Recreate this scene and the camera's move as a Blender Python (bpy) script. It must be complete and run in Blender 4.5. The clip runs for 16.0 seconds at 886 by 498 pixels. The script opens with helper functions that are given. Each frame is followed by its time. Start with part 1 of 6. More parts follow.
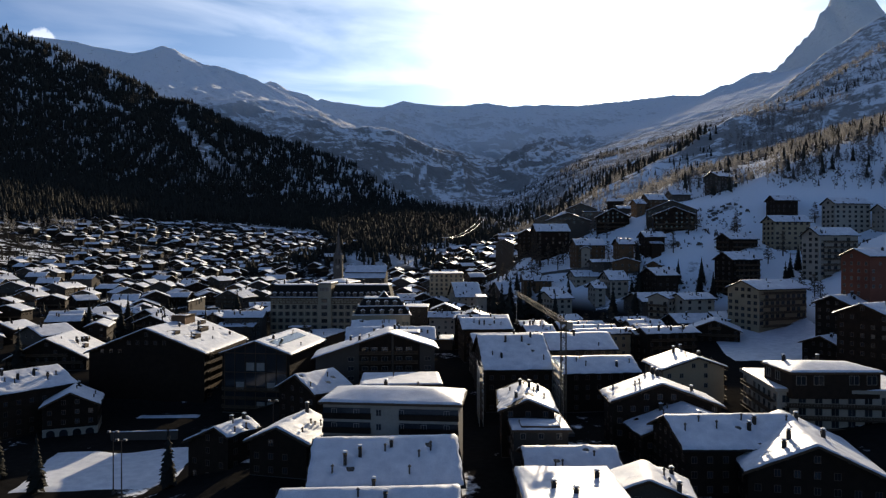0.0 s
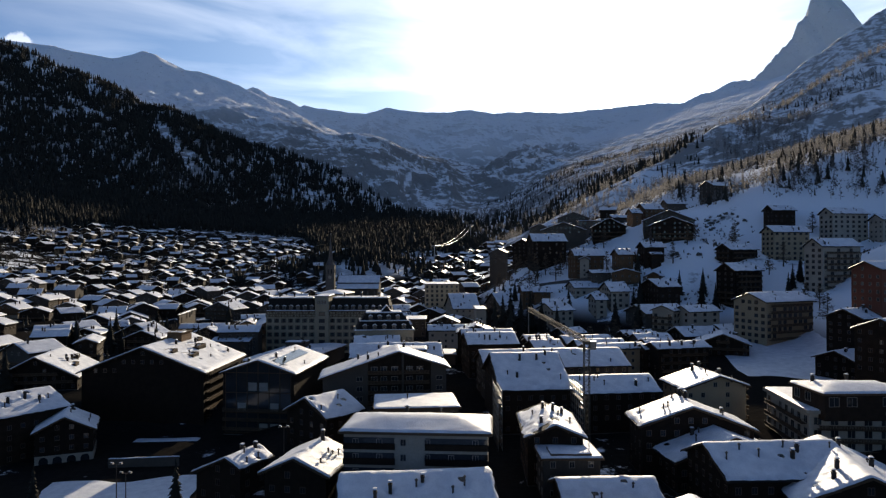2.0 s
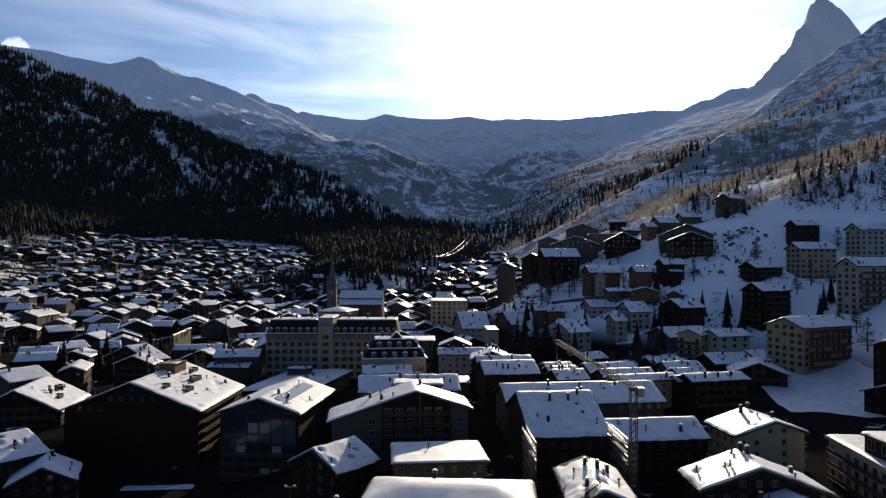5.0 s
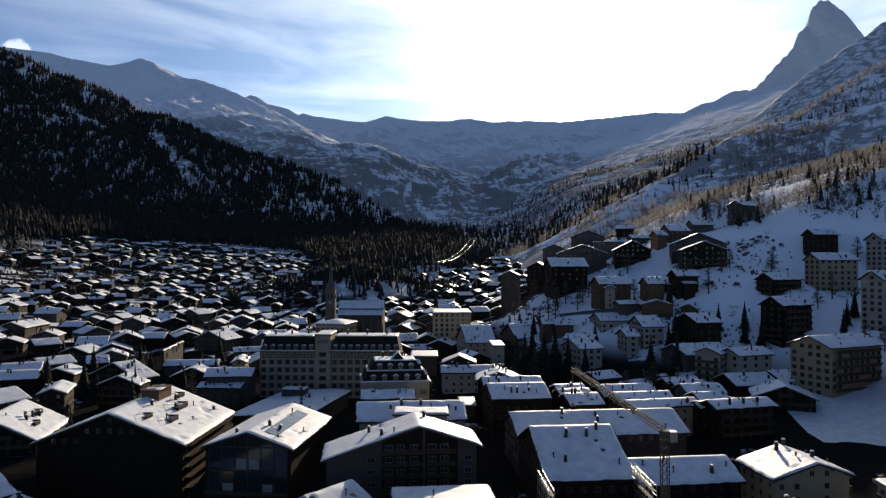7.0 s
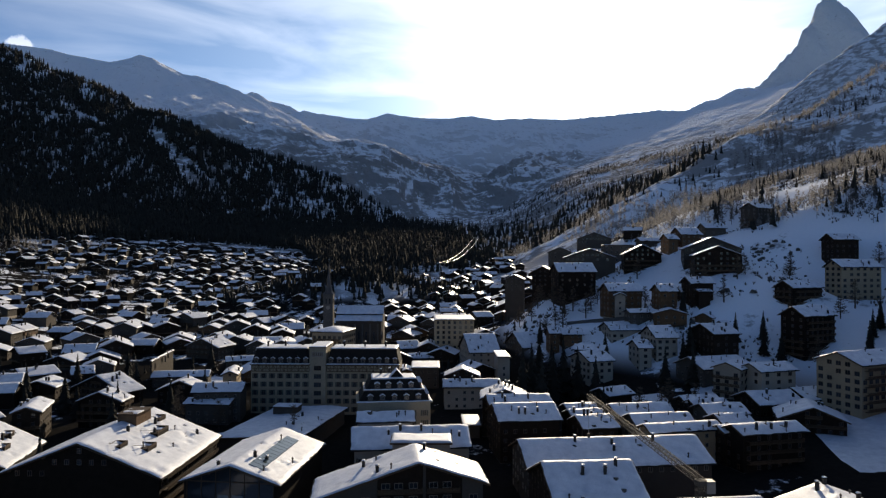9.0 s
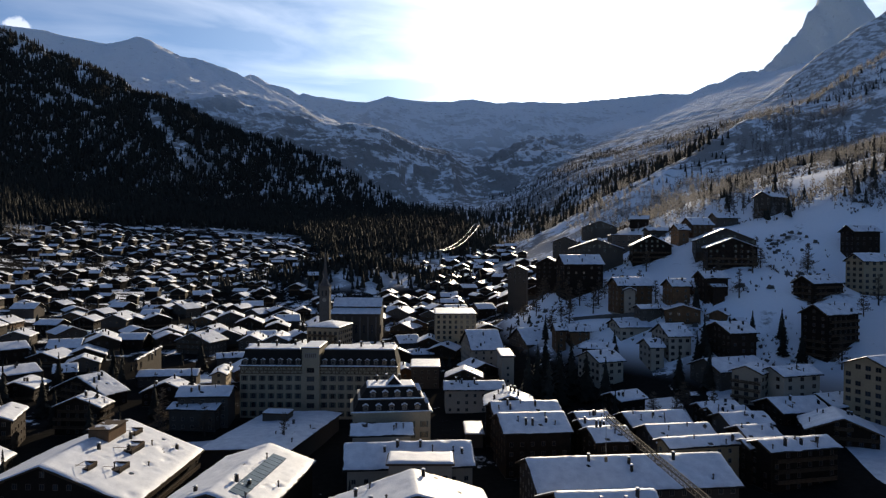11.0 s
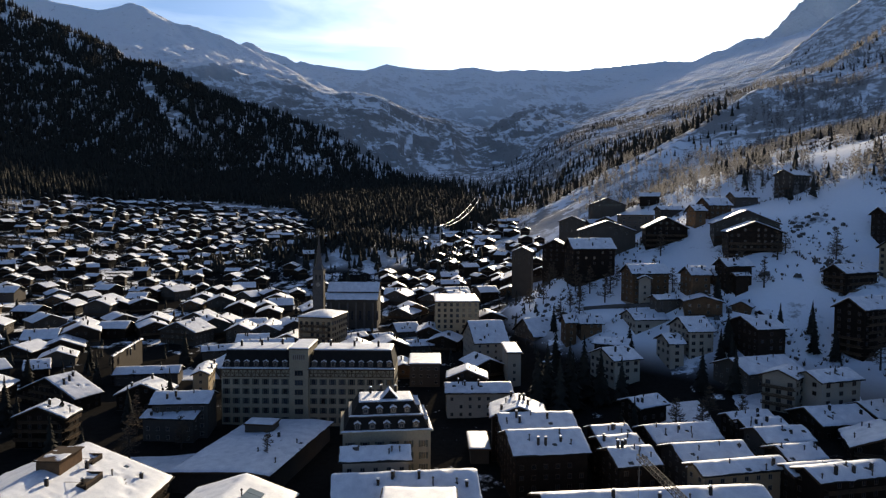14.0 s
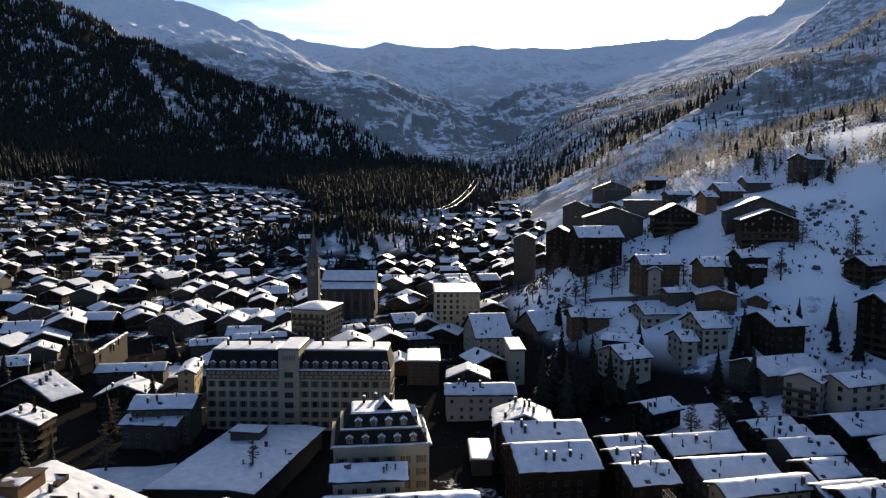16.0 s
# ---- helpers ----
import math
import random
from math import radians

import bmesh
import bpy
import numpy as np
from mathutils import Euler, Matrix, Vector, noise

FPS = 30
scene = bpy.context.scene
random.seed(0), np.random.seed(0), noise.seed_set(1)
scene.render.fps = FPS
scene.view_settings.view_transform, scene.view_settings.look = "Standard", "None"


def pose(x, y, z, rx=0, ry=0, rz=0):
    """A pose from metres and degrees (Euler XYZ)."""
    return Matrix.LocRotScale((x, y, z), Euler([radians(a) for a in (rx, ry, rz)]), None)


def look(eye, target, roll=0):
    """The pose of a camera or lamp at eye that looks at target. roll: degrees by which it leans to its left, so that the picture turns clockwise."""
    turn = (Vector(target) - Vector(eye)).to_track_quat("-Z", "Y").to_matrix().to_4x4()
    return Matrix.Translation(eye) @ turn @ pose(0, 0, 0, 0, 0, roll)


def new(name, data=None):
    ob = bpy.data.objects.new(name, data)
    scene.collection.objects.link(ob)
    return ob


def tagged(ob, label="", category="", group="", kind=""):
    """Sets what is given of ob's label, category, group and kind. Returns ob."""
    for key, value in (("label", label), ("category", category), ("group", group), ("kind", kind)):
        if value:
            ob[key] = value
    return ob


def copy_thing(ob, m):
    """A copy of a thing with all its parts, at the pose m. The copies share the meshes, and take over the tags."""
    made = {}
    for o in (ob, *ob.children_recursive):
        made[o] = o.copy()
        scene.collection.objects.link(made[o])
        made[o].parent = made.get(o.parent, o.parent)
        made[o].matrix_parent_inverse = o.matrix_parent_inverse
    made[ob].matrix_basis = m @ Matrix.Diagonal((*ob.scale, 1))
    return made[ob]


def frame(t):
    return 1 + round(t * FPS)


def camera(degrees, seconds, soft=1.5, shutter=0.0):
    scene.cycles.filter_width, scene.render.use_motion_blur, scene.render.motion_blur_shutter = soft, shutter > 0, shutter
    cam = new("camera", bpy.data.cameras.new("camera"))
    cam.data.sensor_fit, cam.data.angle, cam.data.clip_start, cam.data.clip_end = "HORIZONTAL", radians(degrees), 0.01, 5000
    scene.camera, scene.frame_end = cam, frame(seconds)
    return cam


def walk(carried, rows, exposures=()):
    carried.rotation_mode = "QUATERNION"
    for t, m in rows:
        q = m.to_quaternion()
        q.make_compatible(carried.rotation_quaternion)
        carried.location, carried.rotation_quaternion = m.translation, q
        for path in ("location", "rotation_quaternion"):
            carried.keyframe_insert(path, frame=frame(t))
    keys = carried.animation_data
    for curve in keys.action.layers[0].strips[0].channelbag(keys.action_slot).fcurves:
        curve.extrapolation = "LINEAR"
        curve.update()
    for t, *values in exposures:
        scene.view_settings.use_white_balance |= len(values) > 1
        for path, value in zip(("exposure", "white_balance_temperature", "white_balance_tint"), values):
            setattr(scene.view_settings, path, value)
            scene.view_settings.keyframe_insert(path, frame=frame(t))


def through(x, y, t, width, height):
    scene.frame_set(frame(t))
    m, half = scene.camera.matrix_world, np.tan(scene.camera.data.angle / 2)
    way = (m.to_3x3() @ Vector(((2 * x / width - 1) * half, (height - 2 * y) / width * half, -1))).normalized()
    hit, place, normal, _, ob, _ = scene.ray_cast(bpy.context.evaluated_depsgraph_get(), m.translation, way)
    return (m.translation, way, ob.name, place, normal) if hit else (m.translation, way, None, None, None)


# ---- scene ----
cam = camera(65.77, 16.0, soft=1.3)
PATH = [
    (0.0, look((0.32, 0.30, 41.84), (-1.2, 1000.3, 41.3), -0.00)),
    (0.5, look((-2.41, 1.48, 42.39), (2.7, 1001.5, 44.7), -0.02)),
    (1.0, look((-4.81, 3.08, 43.14), (6.7, 1003.0, 47.6), -0.06)),
    (1.5, look((-6.69, 5.10, 43.84), (11.0, 1004.9, 50.2), -0.10)),
    (2.0, look((-8.44, 7.51, 44.50), (15.8, 1007.2, 53.1), -0.09)),
    (2.5, look((-10.01, 10.31, 45.16), (18.4, 1009.8, 55.9), -0.04)),
    (3.0, look((-11.23, 13.38, 45.93), (17.3, 1012.9, 58.4), -0.04)),
    (3.5, look((-12.21, 16.61, 47.06), (15.9, 1016.1, 60.9), -0.03)),
    (4.0, look((-13.10, 19.92, 48.23), (15.1, 1019.4, 63.3), -0.01)),
    (4.5, look((-13.93, 23.46, 49.35), (14.4, 1022.9, 65.7), 0.04)),
    (5.0, look((-14.61, 27.22, 50.58), (13.9, 1026.7, 68.0), 0.04)),
    (7.5, look((-15.53, 47.64, 56.70), (11.4, 1047.1, 77.5), 0.14)),
    (8.0, look((-15.43, 51.90, 57.81), (10.7, 1051.3, 79.3), 0.20)),
    (8.5, look((-15.41, 56.02, 59.00), (10.6, 1055.5, 78.3), 0.20)),
    (9.0, look((-15.39, 60.30, 60.00), (10.0, 1059.8, 76.0), 0.21)),
    (11.5, look((-15.26, 82.07, 65.62), (9.9, 1081.6, 51.1), 0.31)),
    (12.0, look((-15.28, 86.47, 66.74), (9.8, 1085.9, 45.4), 0.31)),
    (12.5, look((-15.26, 90.82, 68.10), (10.0, 1090.1, 38.4), 0.31)),
    (13.0, look((-15.33, 95.05, 69.31), (10.4, 1094.0, 32.4), 0.30)),
    (13.5, look((-15.22, 99.15, 70.43), (10.2, 1097.8, 26.1), 0.30)),
    (14.0, look((-15.12, 103.10, 71.63), (10.4, 1101.4, 19.3), 0.25)),
    (14.5, look((-15.02, 106.72, 72.58), (10.7, 1104.6, 13.5), 0.26)),
    (15.0, look((-14.98, 111.28, 73.48), (11.2, 1108.7, 6.1), 0.26)),
    (15.5, look((-14.92, 115.16, 74.44), (11.6, 1112.0, -0.3), 0.27)),
    (16.0, look((-14.84, 119.27, 75.41), (11.9, 1115.5, -7.0), 0.28)),
]
walk(cam, PATH, exposures=[(0.0, 0.74, 7000, 10), (9.0, 0.70, 7000, 10), (12.5, 0.78, 7100, 10), (15.0, 1.2, 7250, 10), (16.0, 1.32, 7300, 10)])

# ---- light: low winter sun over the ridge ahead, deep sky ----
SUN_AZ, SUN_EL = radians(13.5), radians(16.5)   # azimuth from +y towards +x
SUN_DIR = Vector((math.sin(SUN_AZ) * math.cos(SUN_EL), math.cos(SUN_AZ) * math.cos(SUN_EL), math.sin(SUN_EL)))
scene.view_settings.exposure = 0.5

sun_data = bpy.data.lights.new("sun", "SUN")
sun_data.energy, sun_data.angle, sun_data.color = 3.5, radians(0.53), (1.0, 0.87, 0.68)
sun = new("sun", sun_data)
sun.matrix_world = look(SUN_DIR * 4000, (0, 0, 0))

world = bpy.data.worlds.new("winter_sky")
scene.world = world
world.use_nodes = True
wn, wl = world.node_tree.nodes, world.node_tree.links
wn.clear()
w_out = wn.new("ShaderNodeOutputWorld")
w_sky = wn.new("ShaderNodeTexSky")
w_sky.sky_type, w_sky.sun_disc = "NISHITA", False
w_sky.sun_elevation, w_sky.sun_rotation = SUN_EL, SUN_AZ
w_sky.altitude, w_sky.air_density, w_sky.dust_density, w_sky.ozone_density = 1600, 0.75, 0.8, 1.2
w_bg = wn.new("ShaderNodeBackground")
w_bg.inputs["Strength"].default_value = 0.07
w_co = wn.new("ShaderNodeTexCoord")
w_dot = wn.new("ShaderNodeVectorMath"); w_dot.operation = "DOT_PRODUCT"
w_dot.inputs[1].default_value = SUN_DIR
wl.new(w_co.outputs["Generated"], w_dot.inputs[0])


def w_math(op, a, b):
    n = wn.new("ShaderNodeMath"); n.operation = op
    for i, v in enumerate((a, b)):
        if isinstance(v, (int, float)):
            n.inputs[i].default_value = v
        else:
            wl.new(v, n.inputs[i])
    return n.outputs[0]


# the sun's aureole in thin high cloud
w_pos = w_math("MAXIMUM", w_dot.outputs["Value"], 0.0)
w_glow = w_math("ADD", w_math("MULTIPLY", w_math("POWER", w_pos, 900.0), 40.0),
                w_math("ADD", w_math("MULTIPLY", w_math("POWER", w_pos, 110.0), 14.0),
                       w_math("MULTIPLY", w_math("POWER", w_pos, 22.0), 3.6)))
# streaks of cirrus
w_map = wn.new("ShaderNodeMapping")
w_map.inputs["Scale"].default_value = (2.2, 2.2, 9.0)
w_map.inputs["Rotation"].default_value = (0.0, radians(6), 0.0)
wl.new(w_co.outputs["Generated"], w_map.inputs[0])
w_noise = wn.new("ShaderNodeTexNoise")
w_noise.inputs["Scale"].default_value, w_noise.inputs["Detail"].default_value = 1.7, 7.0
w_noise.inputs["Roughness"].default_value, w_noise.inputs["Distortion"].default_value = 0.5, 0.5
wl.new(w_map.outputs[0], w_noise.inputs["Vector"])
w_ramp = wn.new("ShaderNodeValToRGB")
w_ramp.color_ramp.elements[0].position, w_ramp.color_ramp.elements[1].position = 0.38, 0.74
w_ramp.color_ramp.elements[0].color, w_ramp.color_ramp.elements[1].color = (0, 0, 0, 1), (1, 1, 1, 1)
wl.new(w_noise.outputs["Fac"], w_ramp.inputs[0])
w_cl = w_math("MULTIPLY", w_ramp.outputs["Color"], w_math("ADD", w_math("MULTIPLY", w_math("POWER", w_pos, 5.0), 8.0), 0.35))
# one puff of cloud on the forested spur's shoulder
w_puff_dot = wn.new("ShaderNodeVectorMath"); w_puff_dot.operation = "DOT_PRODUCT"
w_puff_dot.inputs[1].default_value = (math.sin(radians(-30.4)) * math.cos(radians(14.7)), math.cos(radians(-30.4)) * math.cos(radians(14.7)), math.sin(radians(14.7)))
wl.new(w_co.outputs["Generated"], w_puff_dot.inputs[0])
w_curl = wn.new("ShaderNodeTexNoise")
w_curl.inputs["Scale"].default_value, w_curl.inputs["Detail"].default_value = 130.0, 7.0
wl.new(w_co.outputs["Generated"], w_curl.inputs["Vector"])
w_body = w_math("ADD", w_math("POWER", w_math("MAXIMUM", w_puff_dot.outputs["Value"], 0.0), 4600.0), w_math("MULTIPLY", w_math("SUBTRACT", w_curl.outputs["Fac"], 0.5), 0.55))
w_puff = w_math("MULTIPLY", w_math("MINIMUM", w_math("MAXIMUM", w_math("MULTIPLY", w_math("SUBTRACT", w_body, 0.58), 6.0), 0.0), 1.0), 5.0)
w_add = w_math("ADD", w_math("ADD", w_glow, w_cl), w_puff)
w_tint = wn.new("ShaderNodeVectorMath"); w_tint.operation = "SCALE"
w_tint.inputs[0].default_value = (1.0, 0.97, 0.92)
wl.new(w_add, w_tint.inputs["Scale"])
w_sum = wn.new("ShaderNodeVectorMath"); w_sum.operation = "ADD"
w_blue = wn.new("ShaderNodeVectorMath"); w_blue.operation = "MULTIPLY"
w_blue.inputs[1].default_value = (0.50, 0.72, 0.98)      # thin, clean air of a high valley
wl.new(w_sky.outputs[0], w_blue.inputs[0])
# fine dust and ice scatter the light forwards, in a wide pale field round the sun
w_wide = wn.new("ShaderNodeVectorMath"); w_wide.operation = "SCALE"
w_wide.inputs[0].default_value = (0.72, 0.94, 1.12)
wl.new(w_math("MULTIPLY", w_math("POWER", w_pos, 5.0), 3.0), w_wide.inputs["Scale"])
w_air = wn.new("ShaderNodeVectorMath"); w_air.operation = "ADD"
wl.new(w_blue.outputs[0], w_air.inputs[0]); wl.new(w_wide.outputs[0], w_air.inputs[1])
wl.new(w_air.outputs[0], w_sum.inputs[0]); wl.new(w_tint.outputs[0], w_sum.inputs[1])
wl.new(w_sum.outputs[0], w_bg.inputs["Color"]); wl.new(w_bg.outputs[0], w_out.inputs[0])


# ---- materials ----
def material(name, color, rough=0.8, metal=0.0, vary=0.25, scale=1.0, bump=0.2, dark=None, per_object=0.0, fine=12.0, coat=0.0):
    """Two-scale mottling between a darker and a lighter tone, fine relief, and a shift of tone from thing to thing."""
    m = bpy.data.materials.new(name)
    m.use_nodes = True
    n, l = m.node_tree.nodes, m.node_tree.links
    b = n["Principled BSDF"]
    b.inputs["Roughness"].default_value, b.inputs["Metallic"].default_value = rough, metal
    b.inputs["Specular IOR Level"].default_value = 0.12 if rough > 0.65 else 0.5
    co = n.new("ShaderNodeTexCoord")
    big = n.new("ShaderNodeTexNoise"); big.inputs["Scale"].default_value = scale * 0.35; big.inputs["Detail"].default_value = 4
    small = n.new("ShaderNodeTexNoise"); small.inputs["Scale"].default_value = scale * fine * 0.35; small.inputs["Detail"].default_value = 5
    for t in (big, small):
        l.new(co.outputs["Object"], t.inputs["Vector"])
    mix = n.new("ShaderNodeMath"); mix.operation = "ADD"
    half = n.new("ShaderNodeMath"); half.operation = "MULTIPLY"; half.inputs[1].default_value = 0.5
    l.new(big.outputs["Fac"], mix.inputs[0]); l.new(small.outputs["Fac"], mix.inputs[1]); l.new(mix.outputs[0], half.inputs[0])
    ramp = n.new("ShaderNodeValToRGB")
    low = dark or tuple(c * (1 - vary) for c in color)
    ramp.color_ramp.elements[0].position, ramp.color_ramp.elements[1].position = 0.33, 0.66
    ramp.color_ramp.elements[0].color, ramp.color_ramp.elements[1].color = (*low, 1), (*color, 1)
    l.new(half.outputs[0], ramp.inputs[0])
    out = ramp.outputs[0]
    if per_object:
        info = n.new("ShaderNodeObjectInfo")
        rng = n.new("ShaderNodeMapRange")
        rng.inputs["To Min"].default_value, rng.inputs["To Max"].default_value = 1 - per_object, 1 + per_object
        l.new(info.outputs["Random"], rng.inputs["Value"])
        hsv = n.new("ShaderNodeHueSaturation")
        l.new(rng.outputs[0], hsv.inputs["Value"]); l.new(out, hsv.inputs["Color"])
        out = hsv.outputs[0]
    l.new(out, b.inputs["Base Color"])
    bp = n.new("ShaderNodeBump"); bp.inputs["Strength"].default_value = bump; bp.inputs["Distance"].default_value = 0.05
    l.new(small.outputs["Fac"], bp.inputs["Height"]); l.new(bp.outputs[0], b.inputs["Normal"])
    return m


def snow_material(name, lump=0.35, sparkle=0.55):
    m = material(name, (0.80, 0.82, 0.86), rough=sparkle, dark=(0.50, 0.53, 0.59), scale=1.2, bump=lump, fine=14.0)
    b = m.node_tree.nodes["Principled BSDF"]
    b.inputs["Specular IOR Level"].default_value = 0.35
    return m


SNOW = snow_material("roof_snow", 0.9)
WOOD = material("dark_larch", (0.028, 0.018, 0.012), 0.75, vary=0.55, scale=2.0, bump=0.5, per_object=0.35)
WOOD_WARM = material("warm_larch", (0.15, 0.085, 0.045), 0.7, vary=0.5, scale=2.0, bump=0.5, per_object=0.3)
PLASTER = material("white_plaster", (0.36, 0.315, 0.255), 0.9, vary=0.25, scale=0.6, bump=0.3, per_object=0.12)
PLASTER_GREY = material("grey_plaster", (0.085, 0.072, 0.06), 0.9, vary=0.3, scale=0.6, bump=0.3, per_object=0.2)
PLASTER_WARM = material("ochre_plaster", (0.36, 0.28, 0.18), 0.9, vary=0.25, scale=0.6, bump=0.3, per_object=0.1)
PLASTER_OLIVE = material("old_hotel_plaster", (0.34, 0.29, 0.21), 0.9, vary=0.32, scale=0.5, bump=0.3)
PLASTER_RED = material("brick_red_plaster", (0.19, 0.075, 0.05), 0.9, vary=0.3, scale=0.6, bump=0.3, per_object=0.1)
SLATE = material("stone_slab_roof", (0.024, 0.022, 0.020), 0.8, vary=0.5, scale=1.5, bump=0.7, per_object=0.2)
FASCIA = material("weathered_fascia", (0.10, 0.065, 0.04), 0.7, vary=0.5, scale=3.0, bump=0.4, per_object=0.25)
FRAME = material("window_frame_paint", (0.24, 0.21, 0.175), 0.5, vary=0.2, scale=4.0, bump=0.1)
FRAME_DARK = material("dark_window_frame", (0.09, 0.055, 0.035), 0.5, vary=0.3, scale=4.0, bump=0.1)
SHUTTER = material("green_black_shutter", (0.06, 0.07, 0.055), 0.6, vary=0.4, scale=4.0, bump=0.3)
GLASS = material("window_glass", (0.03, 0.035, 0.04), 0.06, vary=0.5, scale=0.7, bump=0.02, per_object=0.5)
METAL = material("galvanised_steel", (0.42, 0.42, 0.42), 0.4, metal=0.9, vary=0.3, scale=3.0, bump=0.1)
STONE = material("rubble_stone", (0.13, 0.12, 0.11), 0.9, vary=0.5, scale=2.5, bump=0.9)
CHIMNEY = material("sooty_chimney_render", (0.055, 0.05, 0.046), 0.9, vary=0.4, scale=2.5, bump=0.5, per_object=0.3)
CRANE = material("crane_paint", (0.10, 0.088, 0.07), 0.8, vary=0.4, scale=1.5, bump=0.2)
COPPER = material("dark_copper", (0.10, 0.085, 0.075), 0.55, metal=0.3, vary=0.4, scale=1.5, bump=0.2)
NEEDLES = material("conifer_needles", (0.036, 0.035, 0.028), 0.9, vary=0.6, scale=1.0, bump=0.6, per_object=0.3)
BARK = material("larch_bark", (0.085, 0.065, 0.05), 0.9, vary=0.5, scale=4.0, bump=0.9)
TWIGS = material("bare_twigs", (0.12, 0.088, 0.062), 0.9, vary=0.5, scale=1.0, bump=0.5)


def twig_material(name, color, through):
    """Fine bare twigs: part of the light that falls on them from behind passes on between and through them."""
    m = material(name, color, 0.9, vary=0.45, scale=1.0, bump=0.4)
    n, l = m.node_tree.nodes, m.node_tree.links
    b = n["Principled BSDF"]
    base = b.inputs["Base Color"].links[0].from_socket
    t = n.new("ShaderNodeBsdfTranslucent")
    l.new(base, t.inputs["Color"])
    mix = n.new("ShaderNodeMixShader"); mix.inputs[0].default_value = through
    l.new(b.outputs[0], mix.inputs[1]); l.new(t.outputs[0], mix.inputs[2])
    l.new(mix.outputs[0], n["Material Output"].inputs["Surface"])
    return m


LARCH = twig_material("bare_larch_twigs", (0.22, 0.212, 0.205), 0.55)
BLIND = material("pale_blind", (0.30, 0.28, 0.25), 0.8, vary=0.3, scale=1.5, bump=0.1)
SOLAR = material("solar_panel", (0.10, 0.13, 0.13), 0.15, vary=0.4, scale=1.0, bump=0.05)


# ---- the ground: one sheet from the valley floor to the peaks ----
def lattice(ix, iy, seed):
    h = (ix.astype(np.int64) * 374761393 + iy.astype(np.int64) * 668265263 + seed * 974634777) & 0x7FFFFFFF
    h = ((h ^ (h >> 13)) * 1274126177) & 0x7FFFFFFF
    return ((h ^ (h >> 16)) & 0xFFFF) / 65535.0


def value_noise(x, y, seed):
    ix, iy = np.floor(x), np.floor(y)
    fx, fy = x - ix, y - iy
    fx, fy = fx * fx * (3 - 2 * fx), fy * fy * (3 - 2 * fy)
    ix, iy = ix.astype(np.int64), iy.astype(np.int64)
    a, b = lattice(ix, iy, seed), lattice(ix + 1, iy, seed)
    c, d = lattice(ix, iy + 1, seed), lattice(ix + 1, iy + 1, seed)
    return (a + (b - a) * fx) * (1 - fy) + (c + (d - c) * fx) * fy


def fbm(x, y, size, octaves, seed, ridged=False):
    total, amp, norm = 0.0, 1.0, 0.0
    for k in range(octaves):
        v = value_noise(x / size * 2 ** k + 17.3 * k, y / size * 2 ** k - 9.1 * k, seed + k)
        total = total + amp * ((1 - np.abs(2 * v - 1)) if ridged else v)
        norm += amp
        amp *= 0.5
    return total / norm * 2 - 1


def softplus(x, w):
    return np.logaddexp(0, np.asarray(x, float) / w) * w


def crest(points):
    return [Vector(p) for p in points]


# crests as (x, y, z): forested spur, snowy skyline, the high slope and the tooth-shaped peak
SPUR = crest([(-2300, 1700, 980), (-1512, 2300, 798), (-1402, 2300, 750), (-1307, 2278, 712), (-1193, 2250, 650), (-1011, 2205, 588), (-892, 2175, 532), (-777, 2145, 500), (-683, 2120, 456), (-572, 2090, 396), (-429, 2050, 345), (-325, 2020, 295), (-191, 1980, 232), (-40, 1800, 150)])
SNOW_RIDGE = crest([(-4300, 2500, 1400), (-2405, 3300, 1117), (-1960, 3300, 1063), (-1776, 3300, 1043), (-1697, 3300, 1020), (-1618, 3300, 1007), (-1499, 3300, 986), (-1420, 3300, 1001), (-1359, 3300, 1020), (-1301, 3300, 1002), (-1221, 3300, 938), (-1088, 3300, 923), (-954, 3300, 881), (-847, 3300, 833), (-767, 3300, 793), (-687, 3300, 753), (-566, 3300, 665), (-445, 3300, 554)])
SKYLINE = crest([(-2400, 4060, 1000), (-1200, 4060, 950), (-1041, 4060, 1008), (-1028, 4060, 1034), (-1001, 4060, 1028), (-975, 4060, 985), (-909, 4060, 982), (-817, 4060, 960), (-780, 4060, 910), (-744, 4060, 910), (-727, 4060, 933), (-645, 4060, 914), (-512, 4060, 895), (-363, 4060, 879), (-240, 4060, 920), (-174, 4060, 904), (-47, 4060, 895), (120, 4060, 893), (247, 4060, 912), (387, 4060, 888), (589, 4060, 896), (825, 4060, 891), (1028, 4060, 912), (1333, 4060, 948), (1520, 4060, 946), (1640, 4060, 1008), (1794, 4060, 1033), (1832, 4060, 1091), (2000, 4060, 1085), (2258, 4060, 1077), (2700, 3900, 1150)])
RIGHT = crest([(2600, 2600, 1500), (1502, 2220, 868), (1487, 2220, 838), (1410, 2220, 772), (1335, 2220, 718), (1278, 2220, 667), (1174, 2200, 560), (996, 2180, 460), (700, 2050, 345), (420, 1900, 210)])
SHOULDER = crest([(1500, 1400, 800), (780, 1180, 388), (626, 1140, 316), (460, 1080, 240), (357, 1030, 190), (246, 930, 128), (170, 850, 80)])
TOOTH_X = [1700, 2077, 2150, 2295, 2332, 2397, 2413, 2460, 2522, 2587, 2651, 2676, 2701, 2748, 2874, 3300]
TOOTH_Z = [900, 1177, 1259, 1410, 1511, 1555, 1655, 1709, 1714, 1664, 1611, 1540, 1493, 1458, 1362, 1000]


